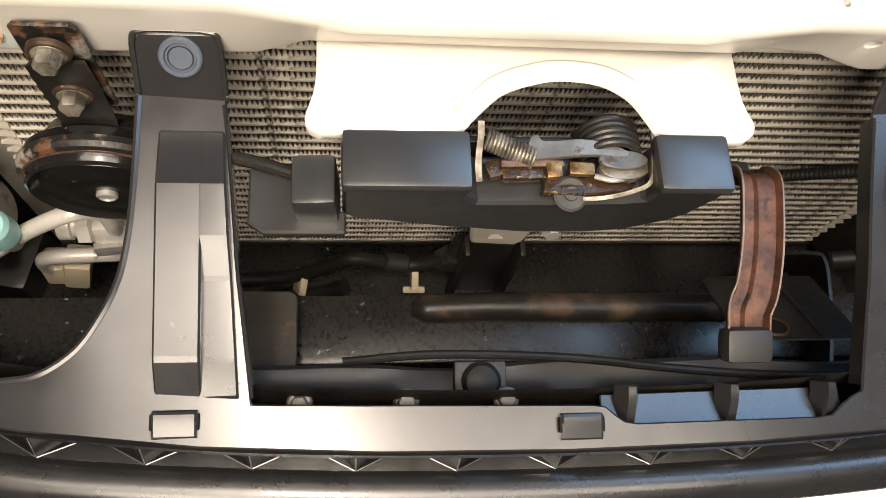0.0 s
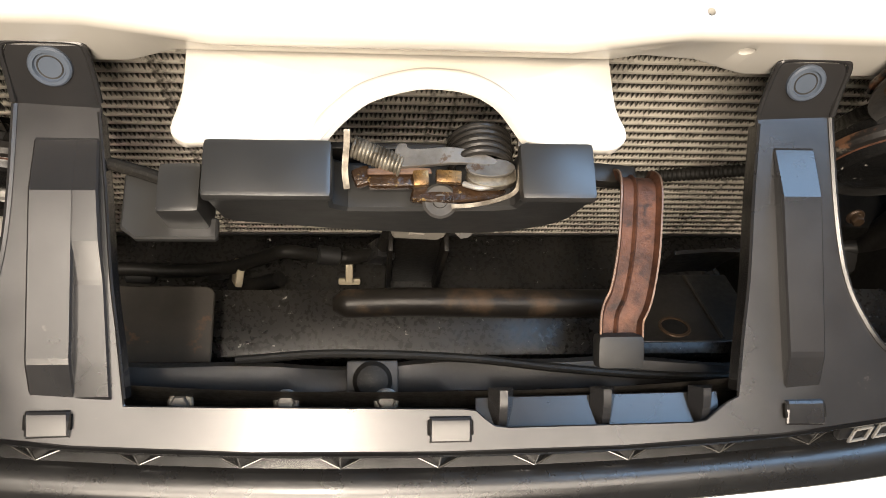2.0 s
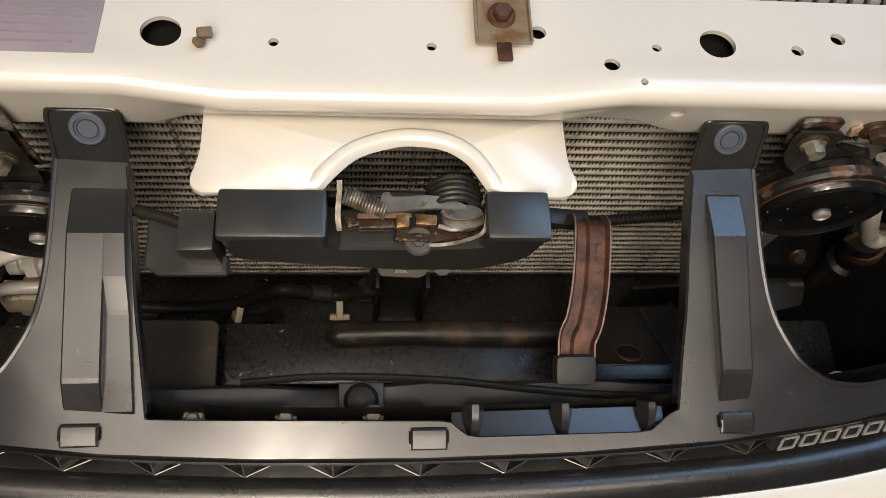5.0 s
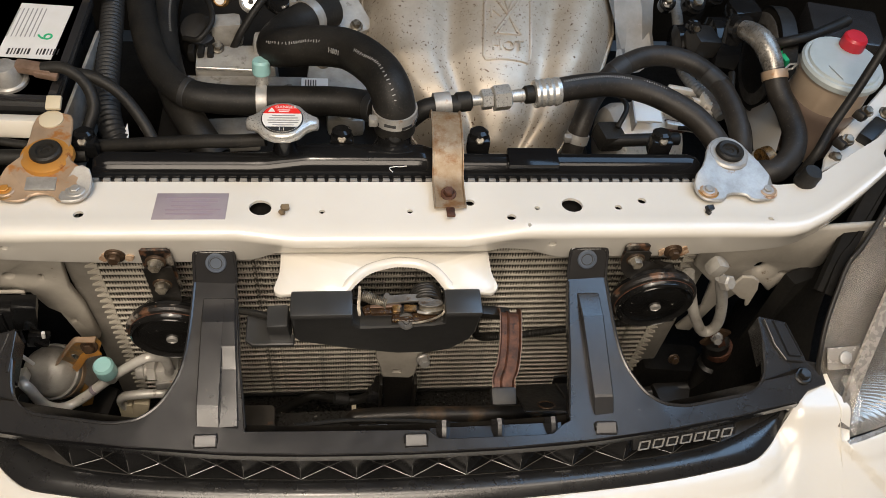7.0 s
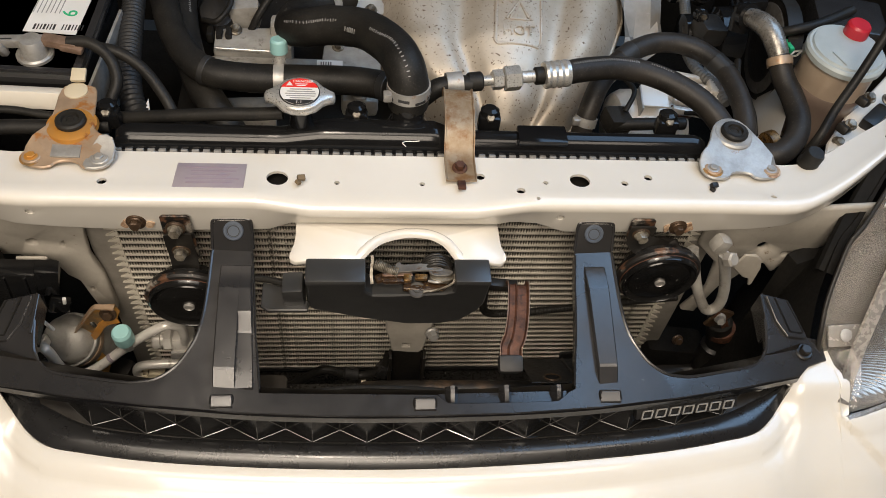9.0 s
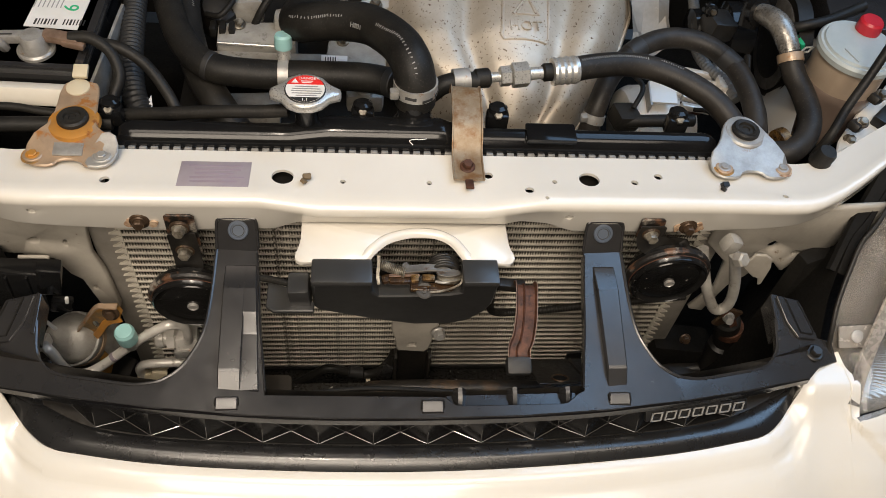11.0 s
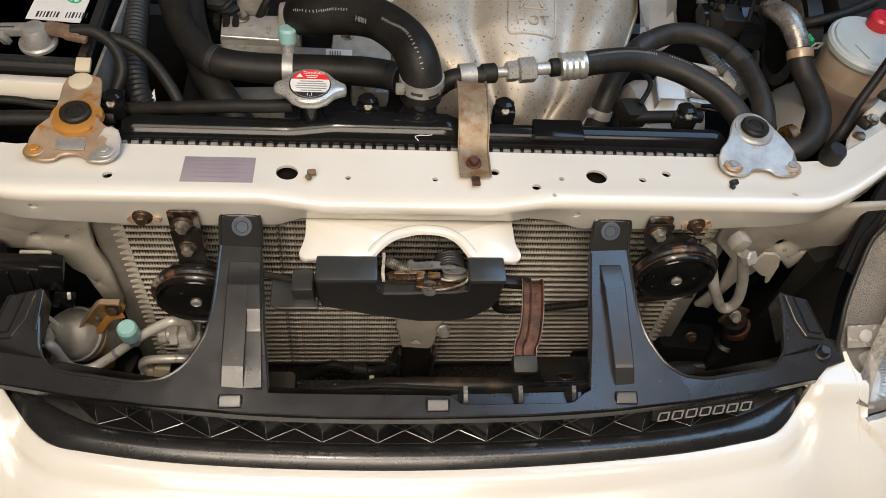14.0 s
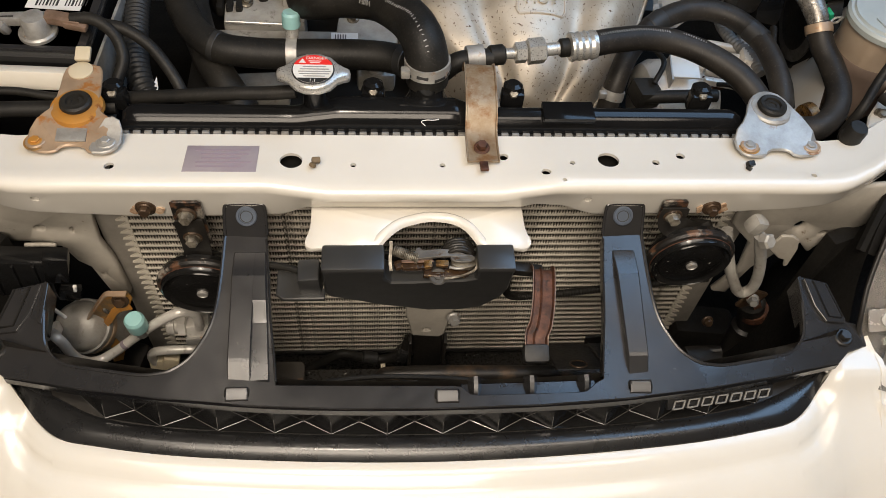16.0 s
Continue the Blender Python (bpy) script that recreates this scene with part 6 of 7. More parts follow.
steering = hose("power_steering_hose", "black rubber power steering hose arching over the alternator", [(0.238, 0.225, 0.600), (0.248, 0.245, 0.650), (0.268, 0.278, 0.680), (0.305, 0.312, 0.696), (0.352, 0.332, 0.702), (0.400, 0.326, 0.702), (0.435, 0.292, 0.698), (0.448, 0.245, 0.692), (0.448, 0.195, 0.68), (0.440, 0.160, 0.65)], 0.0140, material=DUSTY)
clamp((0.246, 0.240, 0.641), (0.2, 0.45, 1), 0.0142, 0.012, STEEL, ear=True)

for q, ax2 in (((0.305, 0.312, 0.696), (0.8, 0.55, 0.2)), ((0.435, 0.292, 0.698), (0.55, -0.8, -0.1))):
    part("sleeve", lathe(bmesh.new(), q, ax2, [(0.0141, -0.012), (0.0147, -0.011), (0.0147, 0.011), (0.0141, 0.012)], 28), SCUFF, steering)
# alternator
alt = thing("alternator", "dirty cast alternator with a pale square bracket", "alternator", (0.35, 0.26, 0.56))
part("case", lathe(bmesh.new(), (0.30, 0.285, 0.58), (1, 0.05, 0), [(0.035, 0), (0.052, 0.008), (0.058, 0.02), (0.058, 0.085), (0.050, 0.105), (0.03, 0.11)], 32), ALLOY_PALE, alt)
sq = part("bracket", block(bmesh.new(), (0.350, 0.278, 0.654), (0.037, 0.036, 0.004), (12, 0, -3), 0.001), WHITE, alt, "pale square metal bracket with a hole")
part("bracket_hole", lathe(bmesh.new(), (0.344, 0.282, 0.6545), (0, -0.2, 1), [(0.0048, 0), (0.0048, 0.0014), (0, 0.0014)], 20), INK, sq)
part("bracket_edge", block(bmesh.new(), (0.331, 0.278, 0.643), (0.003, 0.038, 0.024), (12, 0, -3), 0.001), STEEL, alt)
for k in range(5):
    part("cooling_rib", block(bmesh.new(), (0.404 + 0.006 * k, 0.250 + k * 0.0185, 0.650 - 0.001 * k), (0.070, 0.0085, 0.010), (0, 6, -6), 0.003), ALLOY_PALE, alt)
part("end_boss", block(bmesh.new(), (0.452, 0.315, 0.650), (0.030, 0.060, 0.014), (0, 8, -8), 0.005), ALLOY_PALE, alt)
for k in range(3):
    part("winding", block(bmesh.new(), (0.392, 0.262 + k * 0.017, 0.634), (0.026, 0.007, 0.006), None, 0.001), RUST, alt)
part("loom_stub", rod(bmesh.new(), (0.285, 0.235, 0.640), (0.385, 0.232, 0.648), 0.0085, 18), RUBBER, alt)
part("plug_body", block(bmesh.new(), (0.292, 0.245, 0.638), (0.036, 0.034, 0.026), (0, 10, 12), 0.006), RUBBER, alt)
cable("wire_loom", "grey ribbed wire loom behind the hoses", [(0.46, 0.58, 0.66), (0.448, 0.50, 0.66), (0.436, 0.43, 0.655), (0.425, 0.375, 0.650), (0.432, 0.335, 0.650), (0.448, 0.305, 0.652), (0.455, 0.27, 0.65)], 0.0085, surface("grey_loom", (0.13, 0.13, 0.125), (0.18, 0.175, 0.165), (0.5, 0.65), bump=0.05), 0.0055, category="wire loom")

# power steering pump and reservoir
pump = thing("power_steering_pump", "black power steering pump with bright outlet elbow", "pump", (0.47, 0.38, 0.62))
part("body", lathe(bmesh.new(), (0.415, 0.405, 0.660), (1, 0, 0.05), [(0.018, 0), (0.030, 0.004), (0.030, 0.05), (0.040, 0.055), (0.040, 0.09), (0.022, 0.10)], 30), TANK, pump)
part("top_block", block(bmesh.new(), (0.445, 0.380, 0.690), (0.040, 0.040, 0.030), (0, 10, 10), 0.006), DARK, pump)
part("side_block", block(bmesh.new(), (0.515, 0.425, 0.700), (0.045, 0.035, 0.040), (0, 0, 10), 0.008), TANK, pump)
part("pulley", lathe(bmesh.new(), (0.556, 0.385, 0.655), (1, -0.1, 0.0), [(0.02, -0.006), (0.072, -0.005), (0.076, -0.008), (0.076, 0.014), (0.070, 0.012), (0.02, 0.01)], 48), RUBBER, pump, "black ribbed pulley")
part("pulley_face", lathe(bmesh.new(), (0.549, 0.386, 0.655), (-1, 0.1, 0), [(0.064, 0), (0.066, 0.002), (0.05, 0.006), (0.03, 0.006), (0.0, 0.006)], 40), DARK, pump)
part("pulley_edge", lathe(bmesh.new(), (0.548, 0.386, 0.655), (-1, 0.1, 0), [(0.060, 0.002), (0.0655, 0.001), (0.0665, 0.003), (0.061, 0.005)], 48), LEVERSTEEL, pump, "worn steel rim")
part("orange_tag", block(bmesh.new(), (0.540, 0.345, 0.706), (0.004, 0.012, 0.016), (0, -20, 10), 0.001), surface("orange_tag_paint", (0.75, 0.20, 0.02), (0.65, 0.17, 0.02), (0.4, 0.5), bump=0), pump, "orange paint tag")
part("green_tag", block(bmesh.new(), (0.546, 0.330, 0.704), (0.006, 0.020, 0.012), (0, -20, 10), 0.001), GREENINK, pump)
for c, ax2, r1, L in (((0.440, 0.440, 0.705), (0.1, -0.6, 0.8), 0.016, 0.022), ((0.470, 0.455, 0.715), (0.3, -0.5, 0.8), 0.020, 0.018), ((0.405, 0.445, 0.700), (-0.2, -0.6, 0.8), 0.012, 0.026), ((0.500, 0.395, 0.700), (0.2, -0.8, 0.5), 0.013, 0.016), ((0.430, 0.395, 0.705), (0.0, -0.9, 0.4), 0.010, 0.016)):
    boss = part("boss", lathe(bmesh.new(), c, ax2, [(r1, 0), (r1, L * 0.6), (r1 * 0.85, L * 0.7), (r1 * 0.8, L * 0.95), (r1 * 0.5, L), (0, L)], 26), TANK, pump, "glossy black boss")
    part("boss_bolt", hexnut(bmesh.new(), Vector(c) + Vector(ax2).normalized() * L, ax2, r1 * 0.8, 0.005), GREASE, boss)
part("nipple", lathe(bmesh.new(), (0.465, 0.345, 0.740), (0.2, 0.5, 1), [(0.012, -0.02), (0.014, 0), (0.014, 0.012), (0.010, 0.018), (0, 0.018)], 24), TANK, pump)
bm = bmesh.new()
sweep(bm, [(0.468, 0.345, 0.742), (0.476, 0.325, 0.752), (0.484, 0.300, 0.756), (0.492, 0.276, 0.745), (0.495, 0.262, 0.735)], lambda k, n: 0.0112 + 0.0036 * math.sin(3.14 * k / n), 22)
part("elbow", bm, surface("scuffed_elbow_metal", (0.34, 0.32, 0.29), (0.13, 0.12, 0.105), (0.2, 0.4), 0.6, 40, 300, bump=0.2, height=0.002, spots=(0.05, 0.042, 0.035), spot_scale=60, spot_at=(0.58, 0.68)), pump, "bright worn metal elbow", 60)
part("elbow_flange", lathe(bmesh.new(), (0.470, 0.340, 0.745), (-0.25, 0.75, -0.35), [(0.012, -0.006), (0.0185, -0.005), (0.0185, 0.004), (0.012, 0.006)], 26), TANK, pump)
hose("return_hose", "black return hose curving from the pump to the frame", [(0.494, 0.268, 0.738), (0.500, 0.245, 0.722), (0.508, 0.218, 0.712), (0.508, 0.185, 0.705), (0.494, 0.155, 0.700), (0.470, 0.135, 0.695), (0.450, 0.138, 0.688), (0.440, 0.15, 0.67)], 0.0150, material=DUSTY)
spring_clamp = clamp((0.4955, 0.262, 0.734), (0.1, -0.75, -0.55), 0.0152, 0.011, VARNISH, label="yellowed steel spring clamp with a square ear", ear=False)
loop = [(0.509, 0.268, 0.738), (0.519, 0.276, 0.741), (0.523, 0.268, 0.749), (0.513, 0.260, 0.747), (0.509, 0.268, 0.738)]
for a, b in zip(loop, loop[1:]):
    part("ear_side", rod(bmesh.new(), a, b, 0.0014, 8), BRIGHT, spring_clamp)
clamp((0.466, 0.158, 0.690), (0.8, 0.3, 0.1), 0.0142, 0.012, BRASS, ear=False)
res = thing("fluid_reservoir", "stained fluid bottle with pale lid and red cap", "reservoir", (0.575, 0.245, 0.62))
part("bottle", lathe(bmesh.new(), (0.567, 0.246, 0.625), (0, 0, 1), [(0.030, 0), (0.040, 0.006), (0.043, 0.02), (0.044, 0.075), (0.0465, 0.080), (0.0465, 0.138)], 44), BOTTLE, res, "tan translucent bottle with dark fluid")
lid = part("lid", lathe(bmesh.new(), (0.567, 0.246, 0.760), (0, 0, 1), [(0.0475, 0), (0.0510, 0.001), (0.0515, 0.008), (0.0490, 0.0115), (0.0455, 0.0115), (0.0440, 0.0145), (0.015, 0.016), (0, 0.016)], 48), LIDGREY, res, "pale blue-grey lid")
part("cap", lathe(bmesh.new(), (0.586, 0.272, 0.774), (0, 0, 1), [(0.0155, 0), (0.0160, 0.004), (0.0150, 0.015), (0.0125, 0.018), (0, 0.018)], 32), RED, lid, "red screw cap")
part("lid_rib", block(bmesh.new(), (0.545, 0.222, 0.7762), (0.002, 0.026, 0.0016), (0, 0, 20), 0.0005), LIDGREY, lid)
part("fluid_band", lathe(bmesh.new(), (0.567, 0.246, 0.626), (0, 0, 1), [(0.0446, 0.015), (0.0452, 0.018), (0.0452, 0.074), (0.0474, 0.080), (0.0474, 0.092), (0.0466, 0.094)], 44), surface("dark_fluid", (0.15, 0.11, 0.09), (0.19, 0.145, 0.115), (0.3, 0.4), bump=0), res)
part("bracket", block(bmesh.new(), (0.620, 0.195, 0.70), (0.05, 0.02, 0.02), (0, 0, 40), 0.005), DARK, res)
cable("prop_cable", "black cable rising beside the reservoir", [(0.492, 0.122, 0.700), (0.502, 0.128, 0.735), (0.520, 0.150, 0.755), (0.545, 0.175, 0.790), (0.568, 0.200, 0.835), (0.590, 0.225, 0.880), (0.612, 0.25, 0.93)], 0.0055, RUBBER)

# battery
bat = thing("car_battery", "black car battery with white label and steel terminal", "battery", (-0.48, 0.26, 0.56))
part("case", block(bmesh.new(), (-0.485, 0.272, 0.655), (0.215, 0.180, 0.190), (0, 0, -2), 0.006), TANK, bat)
part("lid_rim", block(bmesh.new(), (-0.485, 0.274, 0.742), (0.222, 0.184, 0.016), (0, 0, -2), 0.004), PLASTIC, bat)
label = part("label", block(bmesh.new(), (-0.4225, 0.292, 0.7508), (0.062, 0.096, 0.0008), (0, 0, -4)), PAPER, bat, "white printed label with a green figure")
part("figure", text_mesh(bmesh.new(), "6", 0.026, pose(-0.409, 0.281, 0.7514, 0, 0, 86), 0.0002), GREENINK, label)
for k in range(7):
    part("text_bar", block(bmesh.new(), (-0.4515 + 0.0052 * k, 0.306, 0.7514), (0.0012, 0.052, 0.0003), (0, 0, -4)), GREYINK, label)
for k in range(14):
    part("code_bar", block(bmesh.new(), (-0.445 + 0.0038 * k + (0.006 if k > 6 else 0), 0.2545, 0.7514), (0.0014 if k % 3 else 0.0024, 0.010, 0.0003), (0, 0, -4)), INK, label)
terminal = part("terminal_base", lathe(bmesh.new(), (-0.432, 0.206, 0.7495), (0, 0, 1), [(0.021, 0), (0.021, 0.004), (0.019, 0.006), (0.016, 0.003), (0, 0.003)], 32), STEEL, bat)
part("terminal_post", lathe(bmesh.new(), (-0.432, 0.206, 0.751), (0, 0, 1), [(0.0150, 0), (0.0135, 0.018), (0.0115, 0.022), (0, 0.022)], 30), STEEL, terminal)
part("terminal_clamp", block(bmesh.new(), (-0.446, 0.212, 0.764), (0.050, 0.012, 0.011), (0, 0, 4), 0.002), STEEL, terminal)
part("clamp_slot", block(bmesh.new(), (-0.464, 0.2085, 0.7642), (0.020, 0.0016, 0.0120), (0, 0, 4)), INK, terminal)
part("clamp_bolt", hexnut(bmesh.new(), (-0.4645, 0.205, 0.752), (-0.2, -0.4, 1), 0.010, 0.016), STEEL, terminal)
part("cable_lug", block(bmesh.new(), (-0.402, 0.210, 0.766), (0.040, 0.015, 0.010), (0, 6, -6), 0.003), LUG, bat)
part("crimp", block(bmesh.new(), (-0.388, 0.204, 0.763), (0.026, 0.011, 0.008), (0, 6, -8), 0.003), LUG, bat)
part("front_tray", block(bmesh.new(), (-0.450, 0.166, 0.722), (0.150, 0.018, 0.022), (-20, 0, -2), 0.004), TRANSLUCENT, bat, "milky plastic tray lip")
part("side_tray", block(bmesh.new(), (-0.3700, 0.245, 0.680), (0.004, 0.150, 0.10), (0, 4, -4), 0.001), STEEL, bat)
part("wrapped_strap", block(bmesh.new(), (-0.415, 0.372, 0.752), (0.13, 0.024, 0.020), (8, 0, 4), 0.008), GRIP, bat, "grimy cloth-wrapped hold-down")
bat.location += Vector((-0.009, 0.008, 0))
cable("battery_cable", "black battery cable looping from the terminal", [(-0.402, 0.217, 0.767), (-0.378, 0.216, 0.768), (-0.356, 0.205, 0.758), (-0.346, 0.185, 0.742), (-0.352, 0.165, 0.728)], 0.0068, RUBBER)
cable("battery_cable", "black battery cable crossing the loom", [(-0.372, 0.216, 0.762), (-0.345, 0.212, 0.758), (-0.318, 0.200, 0.745), (-0.295, 0.178, 0.726), (-0.282, 0.160, 0.71)], 0.0068, RUBBER)
cable("wire_loom", "thick black ribbed wire loom beside the battery", [(-0.382, 0.50, 0.72), (-0.369, 0.42, 0.718), (-0.362, 0.355, 0.714), (-0.356, 0.292, 0.710), (-0.350, 0.240, 0.705), (-0.340, 0.198, 0.695), (-0.325, 0.172, 0.68)], 0.0148, SCUFF, 0.0062, 20, category="wire loom")
cable("ground_wire", "black wire behind the mount bracket", [(-0.55, 0.135, 0.728), (-0.47, 0.145, 0.730), (-0.42, 0.140, 0.728), (-0.38, 0.137, 0.726)], 0.0045, RUBBER)
cable("vent_tube", "grey-black tube beside the mount bracket", [(-0.55, 0.112, 0.728), (-0.46, 0.118, 0.730), (-0.40, 0.120, 0.730), (-0.345, 0.124, 0.730)], 0.0085, RUBBER, category="tube")
th = thing("mount_clip", "milky plastic clip on the mount bracket", "clip", (-0.376, 0.15, 0.76))
part("disc", lathe(bmesh.new(), (-0.379, 0.146, 0.7585), (0, 0, 1), [(0.0125, 0), (0.0125, 0.002), (0.0105, 0.003), (0, 0.003)], 26), TIE, th)
part("tongue", block(bmesh.new(), (-0.378, 0.163, 0.767), (0.016, 0.016, 0.005), (18, 0, 0), 0.0015), TIE, th)
th = thing("paper_tag", "torn white paper tag among the cables", "tag", (-0.30, 0.18, 0.70))
bm = bmesh.new()
sheet(bm, [(-0.3225, 0.205), (-0.319, 0.190), (-0.3185, 0.172), (-0.325, 0.160), (-0.3265, 0.180), (-0.325, 0.195)], 0.001, lambda x, y: 0.690 + 0.1 * (y - 0.16))
part("slip", bm, PAPER, th)

# ---- front corners ----
BAY_DEPTH = 0.0
drier = thing("receiver_drier", "dull alloy receiver drier in a yellow zinc clamp", "drier", (-0.452, 0.0, 0.40))
AX = Vector((-0.22, -0.45, 0.86)).normalized()
FACE = Vector((-0.430, -0.012, 0.502))
part("can", lathe(bmesh.new(), FACE - AX * 0.10, AX, [(0.0315, 0), (0.0315, 0.076), (0.0308, 0.083), (0.0285, 0.0905), (0.0240, 0.0960), (0.0170, 0.0990), (0.0150, 0.1005), (0.0100, 0.1015), (0, 0.1020)], 44), ALLOY, drier, "pale alloy can with a domed end", 40)
for d, mat in ((0.060, VARNISH), (0.071, STEEL)):
    part("band", lathe(bmesh.new(), FACE - AX * (0.10 - d), AX, [(0.0316, -0.004), (0.0342, -0.0035), (0.0346, 0), (0.0342, 0.0035), (0.0316, 0.004)], 44), mat, drier, "stained clamp band")
part("head_block", block(bmesh.new(), FACE + Vector((-0.020, -0.012, 0.006)), (0.022, 0.020, 0.014), (-30, -12, 15), 0.003), ALLOY_PALE, drier)
part("plug", lathe(bmesh.new(), FACE + Vector((-0.017, -0.026, -0.020)), (-0.2, -0.6, 0.7), [(0.008, -0.01), (0.008, 0.002), (0.006, 0.004), (0, 0.004)], 18), DARK, drier)
bm = bmesh.new()
ARMP = [(-0.424, 0.4865), (-0.379, 0.555), (-0.355, 0.556), (-0.352, 0.542), (-0.360, 0.522), (-0.378, 0.505), (-0.404, 0.458), (-0.412, 0.452), (-0.412, 0.478)]
sheet(bm, ARMP[::-1], 0.0022, None, [circle(-0.3895, 0.5120, 0.0042, 14, 1.8)], bevel=0.0006, drop=pose(0, 0.0, 0, 90, 0, 0))
part("yellow_arm", bm, OCHRE, drier, "dirty yellow zinc arm with a hole")
bm = sweep(bmesh.new(), [(-0.4245, -0.004, 0.4860), (-0.402, -0.004, 0.521), (-0.380, -0.004, 0.5550), (-0.368, -0.004, 0.5575), (-0.355, -0.004, 0.5570)], 0, profile=[(-0.0035, -0.0012), (0.0035, -0.0012), (0.0035, 0.0012), (-0.0035, 0.0012)], up=(-0.5, 0, 0.8))
part("arm_flange", bm, VARNISH, drier, "pale edge flange")
bm = sweep(bmesh.new(), [(-0.404, -0.004, 0.470), (-0.396, -0.007, 0.452), (-0.392, -0.008, 0.432), (-0.400, -0.008, 0.405)], 0, profile=[(-0.006, -0.0012), (0.006, -0.0012), (0.006, 0.0012), (-0.006, 0.0012)], up=(0.5, -1, 0.3))
part("yellow_leg", bm, OCHRE, drier)
part("arm_bolt", hexnut(bmesh.new(), (-0.3660, -0.002, 0.540), (0, -1, 0.4), 0.012, 0.008, 0.010), OILED, drier)
bm = sweep(bmesh.new(), [(-0.4010, -0.0036, 0.479), (-0.3850, -0.0036, 0.505), (-0.3740, -0.0036, 0.522), (-0.3560, -0.0036, 0.529)], 0, profile=[(-0.0045, -0.0008), (0.0045, -0.0008), (0.0040, 0.0008), (-0.0040, 0.0008)], up=(0, -1, 0.3))
part("yellow_flange", bm, ZINC, drier, "bright orange-yellow edge")
pipe = thing("ac_pipe", "bare alloy air conditioning pipe with turquoise cap", "pipe", (-0.35, -0.02, 0.45))
bm = bmesh.new()
sweep(bm, [(-0.440, -0.034, 0.519), (-0.425, -0.055, 0.549), (-0.4205, -0.057, 0.538), (-0.4195, -0.056, 0.516), (-0.4175, -0.052, 0.491), (-0.410, -0.046, 0.472), (-0.399, -0.038, 0.464), (-0.381, -0.030, 0.471), (-0.357, -0.024, 0.491), (-0.329, -0.020, 0.5155), (-0.300, -0.019, 0.5385), (-0.289, -0.015, 0.5350), (-0.2815, -0.012, 0.5250), (-0.2800, -0.012, 0.508), (-0.282, -0.010, 0.490)], 0.0060, 18)
part("line", bm, ALLOY_PALE, pipe, "", 60)
part("stem", rod(bmesh.new(), (-0.346, -0.023, 0.498), (-0.346, -0.026, 0.524), 0.0075, 20), STEEL, pipe)
part("cap", lathe(bmesh.new(), (-0.3465, -0.025, 0.518), (0, -0.12, 1), [(0.0118, 0), (0.0122, 0.004), (0.0118, 0.020), (0.0095, 0.024), (0, 0.024)], 28), TEAL, pipe, "turquoise plastic cap")
part("purple_mark", lathe(bmesh.new(), (-0.372, -0.0275, 0.4785), (0.75, 0.19, 0.62), [(0.0064, 0), (0.0065, 0.001), (0.0065, 0.004), (0.0064, 0.005)], 18), LABEL, pipe)
joint = thing("pipe_joint", "grey alloy pipe joint blocks beside the condenser", "fitting", (-0.31, 0.0, 0.44))
part("upper_block", block(bmesh.new(), (-0.286, -0.002, 0.478), (0.030, 0.026, 0.030), (-10, 0, 6), 0.006), ALLOY_PALE, joint)
part("clamp_plate", block(bmesh.new(), (-0.290, -0.012, 0.470), (0.022, 0.018, 0.012), (-10, 0, 6), 0.002), STEEL, joint)
part("hex_collar", lathe(bmesh.new(), (-0.318, -0.004, 0.487), (1, 0, 0.03), [(0.010, -0.004), (0.0125, -0.003), (0.0125, 0.006), (0.0105, 0.007), (0.0105, 0.010)], 28), ALLOY_PALE, joint, "", 30)
part("hex_nut", lathe(bmesh.new(), (-0.308, -0.004, 0.487), (1, 0, 0.03), [(0.012, 0), (0.0155, 0.001), (0.0155, 0.010), (0.012, 0.011)], 6), ALLOY_PALE, joint, "", 20)
part("lower_block", block(bmesh.new(), (-0.352, -0.004, 0.392), (0.018, 0.022, 0.026), (-10, 0, 0), 0.003), TIE, joint)
part("lower_boss", block(bmesh.new(), (-0.334, -0.006, 0.396), (0.020, 0.024, 0.034), (-10, 14, 0), 0.003), TIE, joint)
bm = bmesh.new()
sweep(bm, [(-0.352, -0.008, 0.392), (-0.3555, -0.009, 0.412), (-0.349, -0.010, 0.428), (-0.333, -0.010, 0.4325), (-0.310, -0.009, 0.4325), (-0.291, -0.008, 0.434), (-0.275, -0.006, 0.450), (-0.262, 0.0, 0.478)], 0.0060, 16)
part("line", bm, ALLOY_PALE, joint, "", 60)

